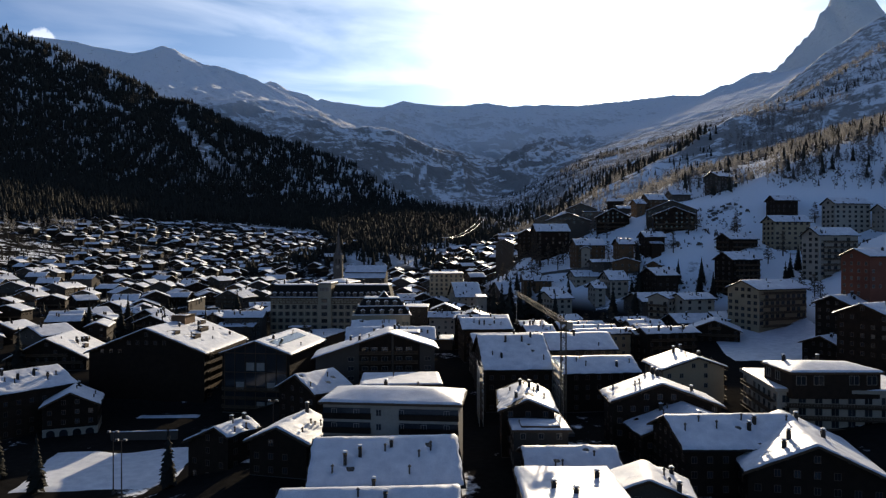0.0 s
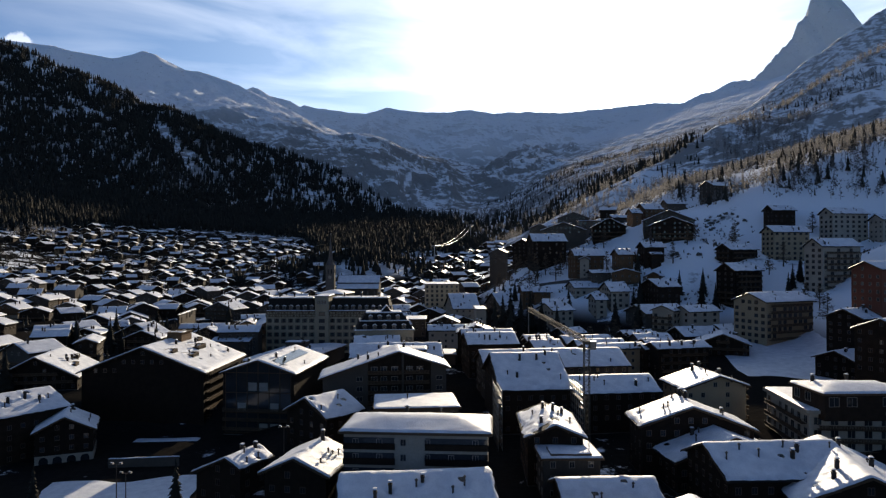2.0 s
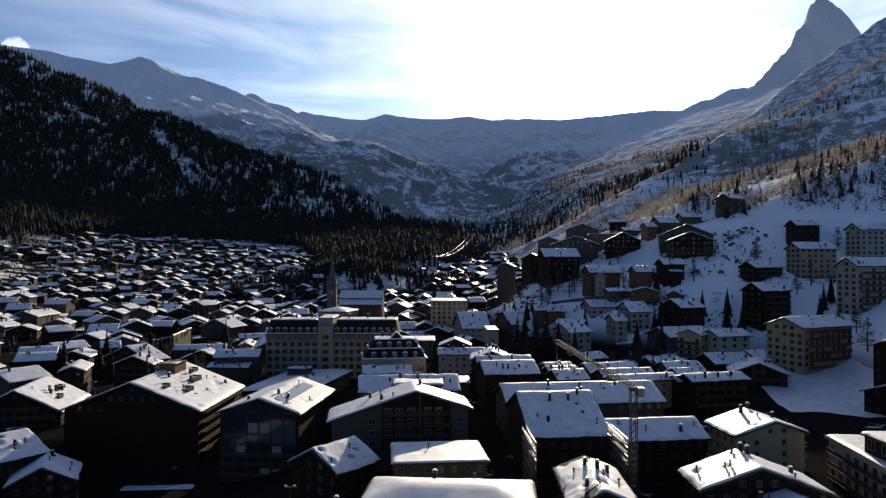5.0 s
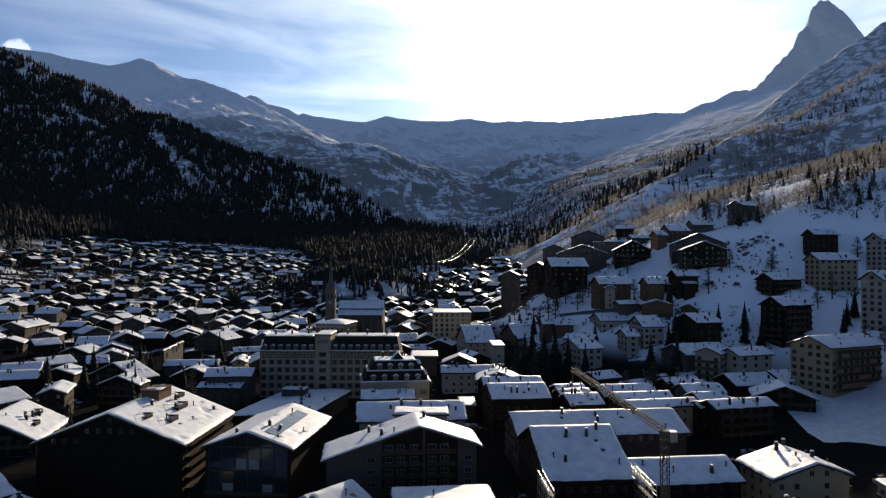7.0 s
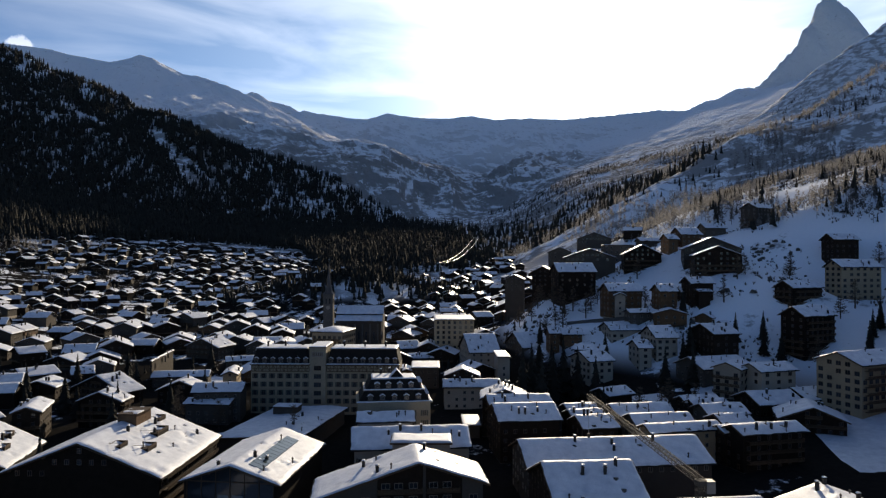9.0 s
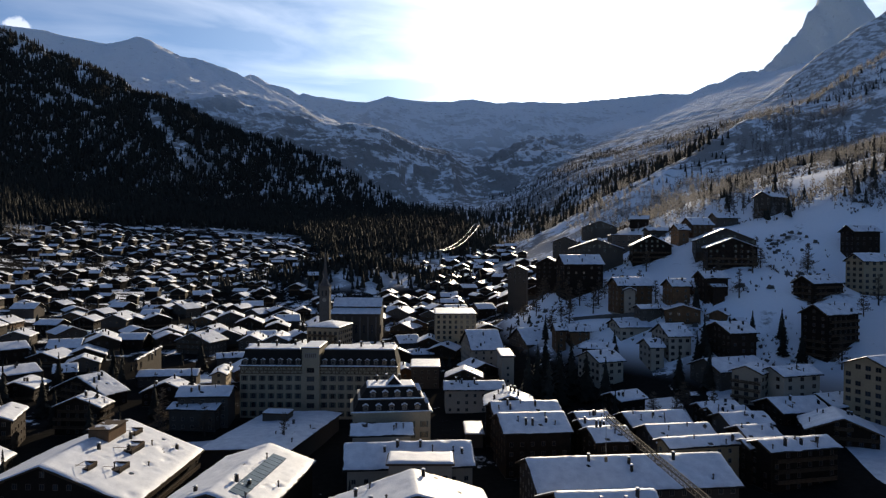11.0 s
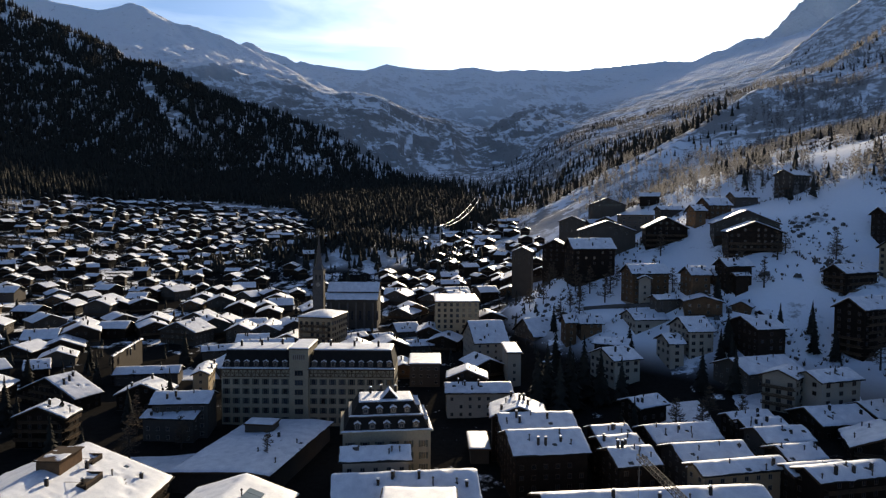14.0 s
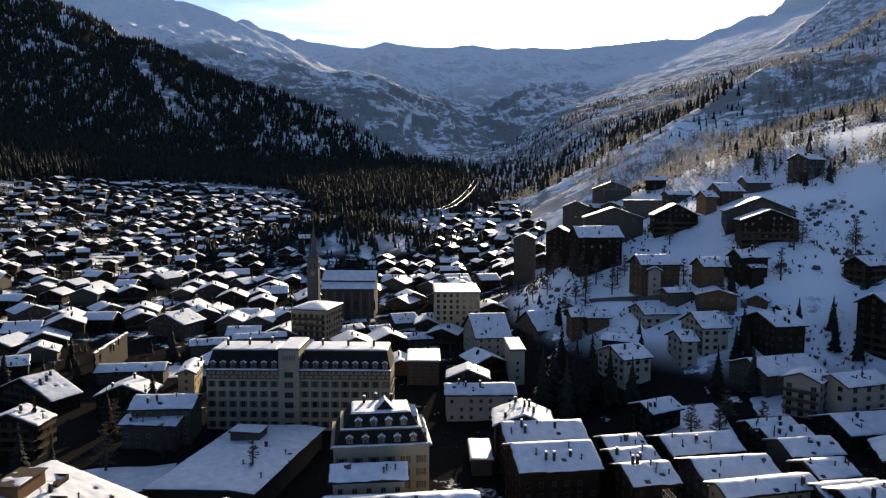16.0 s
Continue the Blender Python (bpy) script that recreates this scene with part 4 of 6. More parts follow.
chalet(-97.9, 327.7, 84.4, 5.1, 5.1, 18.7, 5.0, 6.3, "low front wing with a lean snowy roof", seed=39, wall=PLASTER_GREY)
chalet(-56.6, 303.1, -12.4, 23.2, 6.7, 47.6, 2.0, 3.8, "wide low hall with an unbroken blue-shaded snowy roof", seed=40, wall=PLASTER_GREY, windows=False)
chalet(17.0, 286.2, -83.4, 9.6, 9.6, 21.3, 9.2, 13.0, "timber house with a smooth snowy slope and twin chimneys", seed=41, chim=((-6,-1),(-6,-3)))
chalet(17.5, 303.4, -84.9, 7.7, 7.7, 23.2, 9.4, 12.5, "timber house with a smooth snowy slope", seed=42, chim=((-3,3),(-2,-6)))
flat_block(1.4, 311.5, -0.8, 6.7, 16.6, 1.5, "flat terrace roof with a bright sunlit snow patch", seed=43, wall=PLASTER_GREY, windows=False)
chalet(4.3, 351.8, -88.9, 6.3, 6.3, 25.0, 7.0, 9.5, "plaster house with a long snowy slope", seed=44, wall=PLASTER, chim=((-2,0),(-2,-5)))
chalet(0.9, 362.0, -3.6, 8.1, 8.1, 11.3, 9.7, 13.0, "gabled house with dark timber pediment under snow", seed=45, wall=WOOD)
chalet(13.5, 311.5, -4.5, 8.9, 8.9, 15.2, 10.5, 14.0, "house with a ribbed half-snowy ridge roof", seed=46, melt=0.1, chim=((2,2),(0.5,0),(3,-2)))
chalet(59.4, 300.2, -81.4, 7.5, 7.5, 21.9, 7.0, 10.0, "row house with a shaded snowy slope and flues", seed=47, chim=((-4,2,"pipe"),(-4,-6,"pipe")))
chalet(60.7, 282.4, -82.8, 8.4, 8.4, 20.9, 7.1, 10.5, "row house with a ragged snowy ridge", seed=48, chim=((-3,-4,"pipe"),), wall=PLASTER_GREY)
chalet(84.1, 308.9, -77.6, 4.4, 4.4, 15.2, 9.2, 11.0, "stepped row house with a shaded snowy slope", seed=49)
chalet(84.7, 302.3, -81.3, 5.1, 5.1, 14.0, 9.0, 11.0, "stepped row house with a shaded snowy slope", seed=50, chim=((-2,-4,"pipe"),))
chalet(85.2, 292.5, -83.0, 6.6, 6.6, 15.5, 8.9, 11.5, "stepped row house with a shaded snowy slope", seed=51, wall=PLASTER_GREY)
chalet(82.5, 278.9, -79.0, 6.0, 6.0, 12.1, 8.6, 11.0, "row house with a clean snowy slope", seed=52)
chalet(63.0, 269.4, -78.8, 4.6, 4.6, 25.2, 8.7, 10.5, "plastered row house with a clean snowy slope", seed=53, wall=PLASTER_WARM)
chalet(80.8, 267.1, -80.5, 4.2, 4.2, 16.9, 8.8, 10.5, "row house with ragged roof snow", seed=54)
chalet(38.1, 297.6, -80.2, 4.7, 4.7, 11.8, 8.6, 10.5, "small row house with roof hatches in the snow", seed=55, chim=((-2,1,"pipe"),))
chalet(37.8, 288.2, -78.4, 4.6, 4.6, 12.7, 8.7, 10.5, "small row house with a snowy slope", seed=56)
chalet(38.2, 277.6, -81.4, 6.9, 6.9, 12.6, 8.2, 11.0, "row house with a chimney cluster on the ridge", seed=57, chim=((0,-2),(0,-3.2),(-2,2,"pipe")))
chalet(58.9, 331.1, -64.3, 6.0, 6.0, 13.5, 7.6, 10.0, "small dark house beside bare trees", seed=58)
chalet(60.1, 370.4, -69.9, 9.1, 9.1, 13.7, 15.4, 19.0, "plaster apartment house with bay windows", seed=59, win=(1.6, 1.45), frame_mat=FRAME_DARK, wall=PLASTER, chim=((-3,-2),))
chalet(107.0, 349.8, -75.1, 10.3, 10.3, 25.0, 15.6, 19.5, "long plaster house with a two-tiered snowy roof", seed=60, wall=PLASTER_GREY)
chalet(116.9, 322.4, -73.5, 6.5, 6.5, 18.1, 18.4, 21.0, "white plaster house with a shaded snowy roof", seed=61, win=(1.6, 1.45), frame_mat=FRAME_DARK, wall=PLASTER, step=4.5)
chalet(104.5, 325.9, -46.3, 6.2, 6.2, 11.8, 18.5, 21.0, "white plaster house front with balconies", seed=62, win=(1.6, 1.45), frame_mat=FRAME_DARK, wall=PLASTER, balconies=3)
chalet(82.6, 405.0, -84.6, 9.0, 9.0, 16.3, 25.6, 29.0, "white four-storey house with dark window bands", seed=63, win=(1.6, 1.45), frame_mat=FRAME_DARK, wall=PLASTER)
chalet(94.6, 381.3, -83.0, 9.5, 9.5, 12.2, 24.6, 29.4, "white apartment house on the slope with a snowy roof", seed=64, win=(1.6, 1.45), frame_mat=FRAME_DARK, wall=PLASTER)
chalet(83.7, 374.9, -83.0, 7.0, 7.0, 7.7, 20.4, 23.5, "lower wing of the white apartment house", seed=65, win=(1.6, 1.45), frame_mat=FRAME_DARK, wall=PLASTER)
chalet(116.3, 370.6, -79.8, 10.7, 10.7, 14.0, 27.7, 31.5, "dark chalet with a clean snowy roof", seed=66, chim=((0,0),))
chalet(143.6, 304.8, -68.2, 9.7, 9.7, 29.6, 24.3, 28.0, "five-storey apartment house with long wooden balconies", seed=67, wall=PLASTER_WARM, frame_mat=FRAME_DARK, side_balcony=True, most=30, win=(1.9, 1.6))
flat_block(-67.0, 450.8, -14.3, 18.8, 22.2, 20.0, "tall ochre hotel block with a two-tiered snowy roof", seed=68, wall=PLASTER_WARM, hip=2.0, frame_mat=FRAME_DARK, win=(1.6, 1.7), balconies=True)
flat_block(1.8, 479.3, 0.4, 24.0, 34.4, 25.0, "grand hotel with a bright thick snow roof", seed=69, wall=PLASTER_WARM, frame_mat=FRAME_DARK, win=(1.5, 1.8))
chalet(13.1, 424.6, -80.2, 13.7, 13.7, 17.1, 12.5, 21.0, "plaster hotel with a tall snowy roof", seed=70, wall=PLASTER, chim=((-4,0),))
flat_block(21.3, 389.4, -0.3, 6.5, 22.6, 15.0, "plaster hotel tower with a flat snowy roof", seed=71, wall=PLASTER)
chalet(-26.8, 490.0, -68.9, 8.8, 8.8, 14.7, 5.5, 9.5, "low dark house with lumpy roof snow", seed=72, wall=PLASTER_GREY)
chalet(-9.0, 492.9, -71.2, 9.0, 9.0, 16.5, 5.0, 9.0, "low house with bright lumpy roof snow", seed=73, wall=PLASTER_GREY)
chalet(-18.3, 447.5, -79.7, 5.3, 5.3, 14.7, 5.1, 7.5, "low house with a small gable and snow", seed=74, wall=PLASTER_GREY)
chalet(-54.5, 463.5, -50.5, 4.5, 4.5, 18.6, 6.0, 8.0, "low dark gabled house in front of the church square", seed=75)
chalet(-37.7, 458.3, -61.9, 5.0, 5.0, 12.3, 6.8, 9.0, "small house with a bright roof rim", seed=76)
flat_block(-15.2, 395.4, -0.4, 13.8, 21.5, 9.0, "small plaster block under snow", seed=77, wall=PLASTER_GREY)
chalet(-196.6, 448.3, 21.4, 10.9, 10.9, 19.0, 4.6, 9.0, "low dark chalet with a broad shaded snowy roof", seed=78)
chalet(-185.4, 423.0, 20.6, 8.4, 8.4, 13.4, 4.6, 8.0, "plaster house with a small snowy gable roof", seed=79, wall=PLASTER_GREY)
chalet(-183.3, 401.8, -63.6, 7.7, 7.7, 10.9, 4.4, 7.5, "dark house with a shaded snowy roof", seed=80)
chalet(-113.8, 432.0, -70.1, 5.1, 5.1, 17.7, 5.9, 8.0, "long house with a pale snowy roof", seed=81, wall=PLASTER_GREY)
chalet(-90.1, 430.2, -75.2, 4.1, 4.1, 24.4, 9.3, 11.0, "long plaster house with a shaded snowy roof", seed=82, wall=PLASTER_GREY)
chalet(60.5, 426.1, -69.2, 7.2, 7.2, 22.0, 21.1, 24.0, "small dark house at the foot of the knoll", seed=87)
chalet(63.0, 384.7, 64.7, 5.3, 5.3, 15.3, 17.9, 20.0, "low dark house with snow on a jutting roof", seed=88)
chalet(41.5, 433.7, -72.5, 12.1, 12.1, 20.5, 13.7, 21.0, "house with a wide pale snowy roof", seed=89, wall=PLASTER_GREY)
chalet(-19.6, 257.0, -84.9, 9.7, 9.7, 33.3, 8.6, 12.5, "long house with a dormer and thick roof snow", seed=96, wall=PLASTER, chim=((-2,3),(-2,-3),(-4,6,"pipe")))
flat_block(-16.3, 243.7, -0.7, 16.2, 8.6, 12.3, "wide flat dormer with a bright snow cushion", seed=97, wall=PLASTER, deep=0.9, base=4.0)
chalet(85.4, 262.2, -78.0, 5.3, 5.3, 22.7, 10.0, 12.0, "dark timber house with a long balcony front and dormers", seed=98, wall=WOOD, chim=((-3,5),(-3,0),(-3,-5)), side_balcony=True)
chalet(110.5, 309.6, -80.5, 8.7, 8.7, 19.1, 9.0, 12.5, "dark timber house with a shaded snowy slope", seed=99, chim=((-2,-2),))
chalet(113.6, 287.9, -20.8, 10.7, 10.7, 16.5, 8.2, 12.5, "dark timber chalet with a lit gable balcony", seed=100, balconies=2)
chalet(126.4, 313.5, -74.6, 8.2, 8.2, 12.6, 9.7, 13.0, "dark timber house with a shaded snowy slope", seed=101)
chalet(-152.1, 303.6, 17.2, 5.1, 5.1, 19.9, 8.0, 10.0, "dark chalet with sunlit roof snow", seed=102, balconies=2)
chalet(166.3, 262.1, -75.0, 7.5, 7.5, 24.3, 38.9, 41.9, "brick-red apartment house with a snowy roof", seed=109, wall=PLASTER_RED, frame_mat=FRAME)
chalet(152.0, 259.1, -65.0, 8.0, 8.0, 17.3, 21.2, 24.4, "dark chalet with deep roof snow", seed=110, chim=((1,2),))
chalet(140.1, 219.5, -60.0, 9.0, 9.0, 23.6, 21.1, 24.7, "dark chalet with a shaded snowy roof", seed=111)


flat_block(-66.6, 318.0, -9.0, 9.5, 6.5, 5.6, "small glazed roof lantern with snow on its lid", seed=132, wall=PLASTER_GREY, windows=False, base=1.5, over=0.3)


# ---- the terraced hillside above the row houses ----
chalet(72.5, 467.0, -84, 9.0, 9.0, 24.3, 53.2, 58.6, "tall dark hotel on the knoll with a broad snowy roof", seed=83, wall=WOOD, most=40, step=3.6)
glazed_house = chalet(90.1, 500.0, -8, 16.6, 16.6, 16, 61.8, 67.6, "wide-gabled hotel with a pale glazed gable, roof rim sunlit", seed=84, wall=PLASTER_GREY, balconies=2)
chalet(119.7, 487.0, -10, 12.1, 12.1, 18, 63.7, 69.9, "gabled chalet on the slope, roof rim sunlit", seed=85, balconies=3)
flat_block(121.6, 547.0, -4, 21.9, 14.0, 71.0, "pale flat-roofed hotel with a band of windows", seed=86, wall=PLASTER_GREY, win=(1.6, 1.8), step=3.0)
chalet(152.4, 498.0, -82, 8.0, 8.0, 15.3, 76.6, 81.4, "warm timber house high on the slope with a broad snowy roof", seed=90, wall=WOOD_WARM)
chalet(138.8, 490.0, -82, 6.0, 6.0, 8.3, 73.4, 77.0, "lower wing of a warm timber house", seed=91, wall=WOOD_WARM)
chalet(147.1, 440.0, -12, 13.3, 13.3, 16, 63.0, 68.2, "wide-gabled dark chalet above a snowfield", seed=92, balconies=3)
chalet(152.5, 460.0, -14, 16.8, 16.8, 16, 66.8, 73.8, "wide-gabled chalet high on the slope", seed=93, wall=PLASTER_GREY, balconies=2)
chalet(107.9, 411.5, -84, 6.5, 6.5, 10.7, 44.3, 47.8, "orange timber house on a white plaster base", seed=94, wall=WOOD_WARM, base_mat=PLASTER, chim=((-2, 2),))
chalet(117.7, 413.5, -84, 4.5, 4.5, 4.9, 43.6, 46.3, "small timber annexe under snow", seed=95, wall=WOOD_WARM)
chalet(89.1, 425.0, -80, 7.0, 7.0, 20.1, 43.7, 47.9, "timber chalet with a plaster stair tower on the slope", seed=103, wall=WOOD_WARM, base_mat=PLASTER)
chalet(86.5, 417.5, -10, 3.6, 3.6, 6.0, 41.5, 43.2, "narrow plaster porch with a snowy gable", seed=104, wall=PLASTER)
chalet(123.7, 408.0, -83, 6.0, 6.0, 13.9, 48.5, 51.9, "dark timber chalet under the snowfield", seed=105, chim=((-1, 1),))
chalet(124.1, 402.0, -83, 3.0, 3.0, 7.8, 44.5, 45.8, "dark lean-to with a snowy roof", seed=106, windows=False)
chalet(92.8, 406.5, -80, 4.5, 4.5, 13.6, 33.8, 35.5, "low garage roof deep in snow", seed=107, wall=PLASTER_GREY)
chalet(105.8, 398.0, -14, 8.6, 8.6, 12, 34.0, 36.5, "warm timber chalet with a flat gable", seed=108, wall=WOOD_WARM, balconies=1)
chalet(49.2, 407.0, -84, 5.0, 5.0, 6.5, 23.2, 26.2, "small brown barn at the foot of the knob", seed=112, wall=WOOD_WARM)
chalet(58.7, 409.0, -84, 5.0, 5.0, 11.6, 22.5, 25.5, "brown barn at the foot of the knob", seed=113, wall=WOOD_WARM)
chalet(121.6, 393.0, -35, 4.8, 4.8, 10, 32.3, 34.7, "small warm timber chalet beside the snowfield", seed=114, wall=WOOD_WARM)
chalet(129.9, 388.5, -60, 4.5, 4.5, 10.8, 28.6, 31.3, "small dark chalet beside the snowfield", seed=115)
chalet(174.8, 511.0, -83, 6.0, 6.0, 16.2, 81.5, 85.1, "long house high on the slope with a snowy roof", seed=116, wall=PLASTER_GREY)
chalet(205.5, 512.0, -60, 7.0, 7.0, 18.7, 94.8, 98.6, "grey house high on the slope among larches", seed=117, wall=PLASTER_GREY, balconies=2)
chalet(129.6, 648.0, -10, 15.0, 15.0, 16, 78.5, 84.3, "gabled hotel on the brow with a bright roof", seed=118, wall=PLASTER_GREY, balconies=2)
chalet(150.8, 565.5, -82, 5.5, 5.5, 19.2, 74.4, 77.1, "long low house on the brow, snow thick on its roof", seed=119, wall=PLASTER_GREY)
chalet(168.0, 393.0, -66, 6.0, 6.0, 23.0, 47.1, 50.7, "stepped dark chalet with balconies on the slope", seed=120, balconies=3, side_balcony=True)
chalet(155.0, 362.0, -66, 7.0, 7.0, 21.5, 36.0, 40.2, "dark timber chalet with tiers of balconies", seed=121, balconies=3, side_balcony=True)
chalet(200.0, 400.5, -80, 6.5, 6.5, 25.0, 57.1, 61.0, "ochre and white apartment house on the slope", seed=122, wall=PLASTER_WARM, most=40, win=(1.7, 1.5), frame_mat=FRAME_DARK, step=3.4)
chalet(193.0, 343.0, -78, 7.0, 7.0, 24.0, 48.2, 52.4, "white chalet with bands of dark balconies", seed=123, wall=PLASTER, side_balcony=True, most=30, win=(1.9, 1.6), frame_mat=FRAME_DARK, step=3.4)
chalet(214.0, 434.0, -82, 6.0, 6.0, 17.0, 71.8, 75.4, "dark chalet below the rocks with a snowy roof", seed=124)
chalet(243.0, 414.5, -80, 6.5, 6.5, 26.0, 68.5, 72.4, "plaster apartment house with snow on its roof", seed=125, wall=PLASTER, most=40, win=(1.7, 1.5), frame_mat=FRAME_DARK, step=3.4)
chalet(262.5, 406.0, -80, 6.0, 6.0, 14.0, 64.5, 68.1, "plaster house beside the apartment house", seed=126, wall=PLASTER)
chalet(64.0, 517.0, -20, 8.0, 8.0, 14, 52.0, 56.0, "small gabled house on the brow, roof rim sunlit", seed=127, balconies=1)
chalet(50.0, 560.0, -14, 7.5, 7.5, 14, 46.0, 49.5, "small gabled house on the brow, roof rim sunlit", seed=128, wall=PLASTER_GREY)
chalet(86.0, 575.0, -12, 9.5, 9.5, 14, 66.0, 70.0, "gabled house on the brow, roof rim sunlit", seed=129, wall=PLASTER_GREY)
glazed_gable(glazed_house, 4.2, 7.0, 9.5, 11.8, 13.6)


# fittings of the houses nearest to the path
wall_h = 10.6 + 5.0
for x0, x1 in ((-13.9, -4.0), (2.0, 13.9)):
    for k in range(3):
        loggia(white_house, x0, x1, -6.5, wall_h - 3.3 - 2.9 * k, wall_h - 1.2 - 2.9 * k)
for u, v, w, l in ((8.0, 4.0, 5.0, 7.0), (11.0, -8.0, 4.0, 5.0), (6.5, -13.0, 3.0, 4.0), (4.5, 13.0, 3.6, 4.5)):
    roof_terrace(big_chalet, u, v, (15.0 - big_chalet.location.z) - 0.394 * u, w, l, 0.85)
penthouse_box = part("roof_house", Shape().box(-2.6, 2.6, -4.5, 4.5, -3.0, 1.9), WOOD_WARM, big_chalet, "reddish brown timber roof house astride the ridge", at=pose(1.2, 6.5, 15.0 - big_chalet.location.z))
part("lid", Shape().box(-3.0, 3.0, -4.9, 4.9, 1.9, 2.15), FASCIA, penthouse_box)
part("snow", snow_sheet(2.9, 2.9, -4.8, 4.8, lambda q: 2.15 + 0 * np.asarray(q), random.Random(8), 0.25, cell=0.6, melt=0.75), None, penthouse_box)
zt = 8.3 - apartments.location.z
part("slab_edge", Shape().box(-17.45, 17.45, -14.25, -14.07, zt - 0.7, zt + 0.12).box(-17.5, -17.32, -14.05, 14.05, zt - 0.7, zt + 0.12), PLASTER, apartments, "pale concrete edge of the roof terrace")
for k in range(1, 4):
    b = balcony(apartments, -12.0, 12.0, 0, zt - 3.0 * k - 0.4, 1.2)
    b.matrix_basis = pose(-16.67, 0, 0, 0, 0, -90)
# dark slabs on the wall face, coloured as the shade within arched openings
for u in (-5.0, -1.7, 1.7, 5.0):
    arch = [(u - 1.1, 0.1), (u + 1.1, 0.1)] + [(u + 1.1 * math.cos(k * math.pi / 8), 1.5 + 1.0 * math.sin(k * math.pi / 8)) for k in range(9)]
    part("arch", Shape().prism(arch, -6.6, -6.5), GLASS, arch_chalet, "dark slab coloured as the shade of an arched opening")
gh = 16.2 - gable_house.location.z
under = lambda u: gh - 0.5 - 0.328 * abs(u)
front = part("timber_front", Shape().prism([(-9.0, 5.6), (9.5, 5.6), (9.5, under(9.5)), (0, under(0)), (-9.0, under(9.0))], -6.47, -6.36), WOOD, gable_house, "dark timber gable between plaster flanks")
part("post", Shape().box(0.9, 1.5, -6.75, -6.48, 0.0, under(1.5)), PLASTER_GREY, gable_house, "plaster rib up the gable")
for r in range(1, 6):
    z = 0.4 + 2.9 * r
    for u in (-11.5, -7.2, -4.4, -1.2, 3.2, 6.2, 12.0):
        if z + 2.4 < under(u):
            put_window(gable_house, pose(u, -6.47 if -9 < u < 9.5 else -6.35, z + 0.75), 1.9, 1.3, FRAME, 1, pane=True)
    reach = min(9.0, (gh - 2.6 - z) / 0.328)
    if reach > 3 and r > 1:
        balcony(gable_house, -reach, 0.8, -6.48, z, 1.1)
        balcony(gable_house, 1.6, reach, -6.48, z, 1.1)
roof_terrace(terrace_chalet, 6.0, 6.0, (8.2 - terrace_chalet.location.z) - 3.1, 3.5, 5.5, 0.9)
roof_terrace(terrace_chalet, 9.0, -3.0, (8.2 - terrace_chalet.location.z) - 4.6, 3.0, 4.0, 0.8)
glazed_gable(glass_chalet, 10.6, 17.5, 1.2, 7.6 - glass_chalet.location.z + 0.2, 11.8 - glass_chalet.location.z - 0.6)
for k in range(3):
    balcony(glass_chalet, -11.0, 11.0, -17.9, 2.2 + 2.9 * k)
for i, k in ((3, 0), (4, 0), (4, 1), (1, 1), (2, 2), (3, 2)):
    u0, z0 = -10.6 + 21.2 * i / 6, 1.2 + (8.4 - glass_chalet.location.z - 1.4) * k / 3
    part("blind", Shape().box(u0 + 0.4, u0 + 3.1, -17.72, -17.66, z0 + 0.3, z0 + 2.9), BLIND, glass_chalet, "pale drawn window blind")
solar_row(glass_chalet, 3.2, 6.6, -14.5, 12.0, 11.8 - glass_chalet.location.z, 0.336, 12)
part("roof_light", Shape().box(-4.2, 4.2, -9.5, -4.0, 20.2, 20.9), FASCIA, annexe, "raised dark-framed roof light", at=pose(0, 0, 3.3 - annexe.location.z - 20.2))
part("snow", snow_sheet(4.2, 4.2, -9.5, -4.0, lambda u: 0.7 + 0 * np.asarray(u), random.Random(3), 0.3, cell=0.7, melt=0.25), None, annexe, at=pose(0, 0, 3.3 - annexe.location.z))



# ---- the grand hotel: plaster front, timbered frieze, mansard with dormers ----
def dormer(parent, x, y, z, w=1.5, h=1.5, d=1.8, rot=0):
    at = pose(x, y, z, 0, 0, rot)
    b = part("dormer", Shape().prism([(-w / 2, 0), (w / 2, 0), (w / 2, h), (0, h + 0.45), (-w / 2, h)], -0.05, d), COPPER, parent, at=at)
    put_window(b, pose(0, -0.05, 0.25), w * 0.62, h * 0.75, FRAME, 1)
    part("snow", Shape().prism([(-w / 2 - 0.15, h - 0.03), (0, h + 0.47), (w / 2 + 0.15, h - 0.03), (w / 2 + 0.1, h + 0.15), (0, h + 0.7), (-w / 2 - 0.1, h + 0.15)], -0.2, d), SNOW, b)
    return b


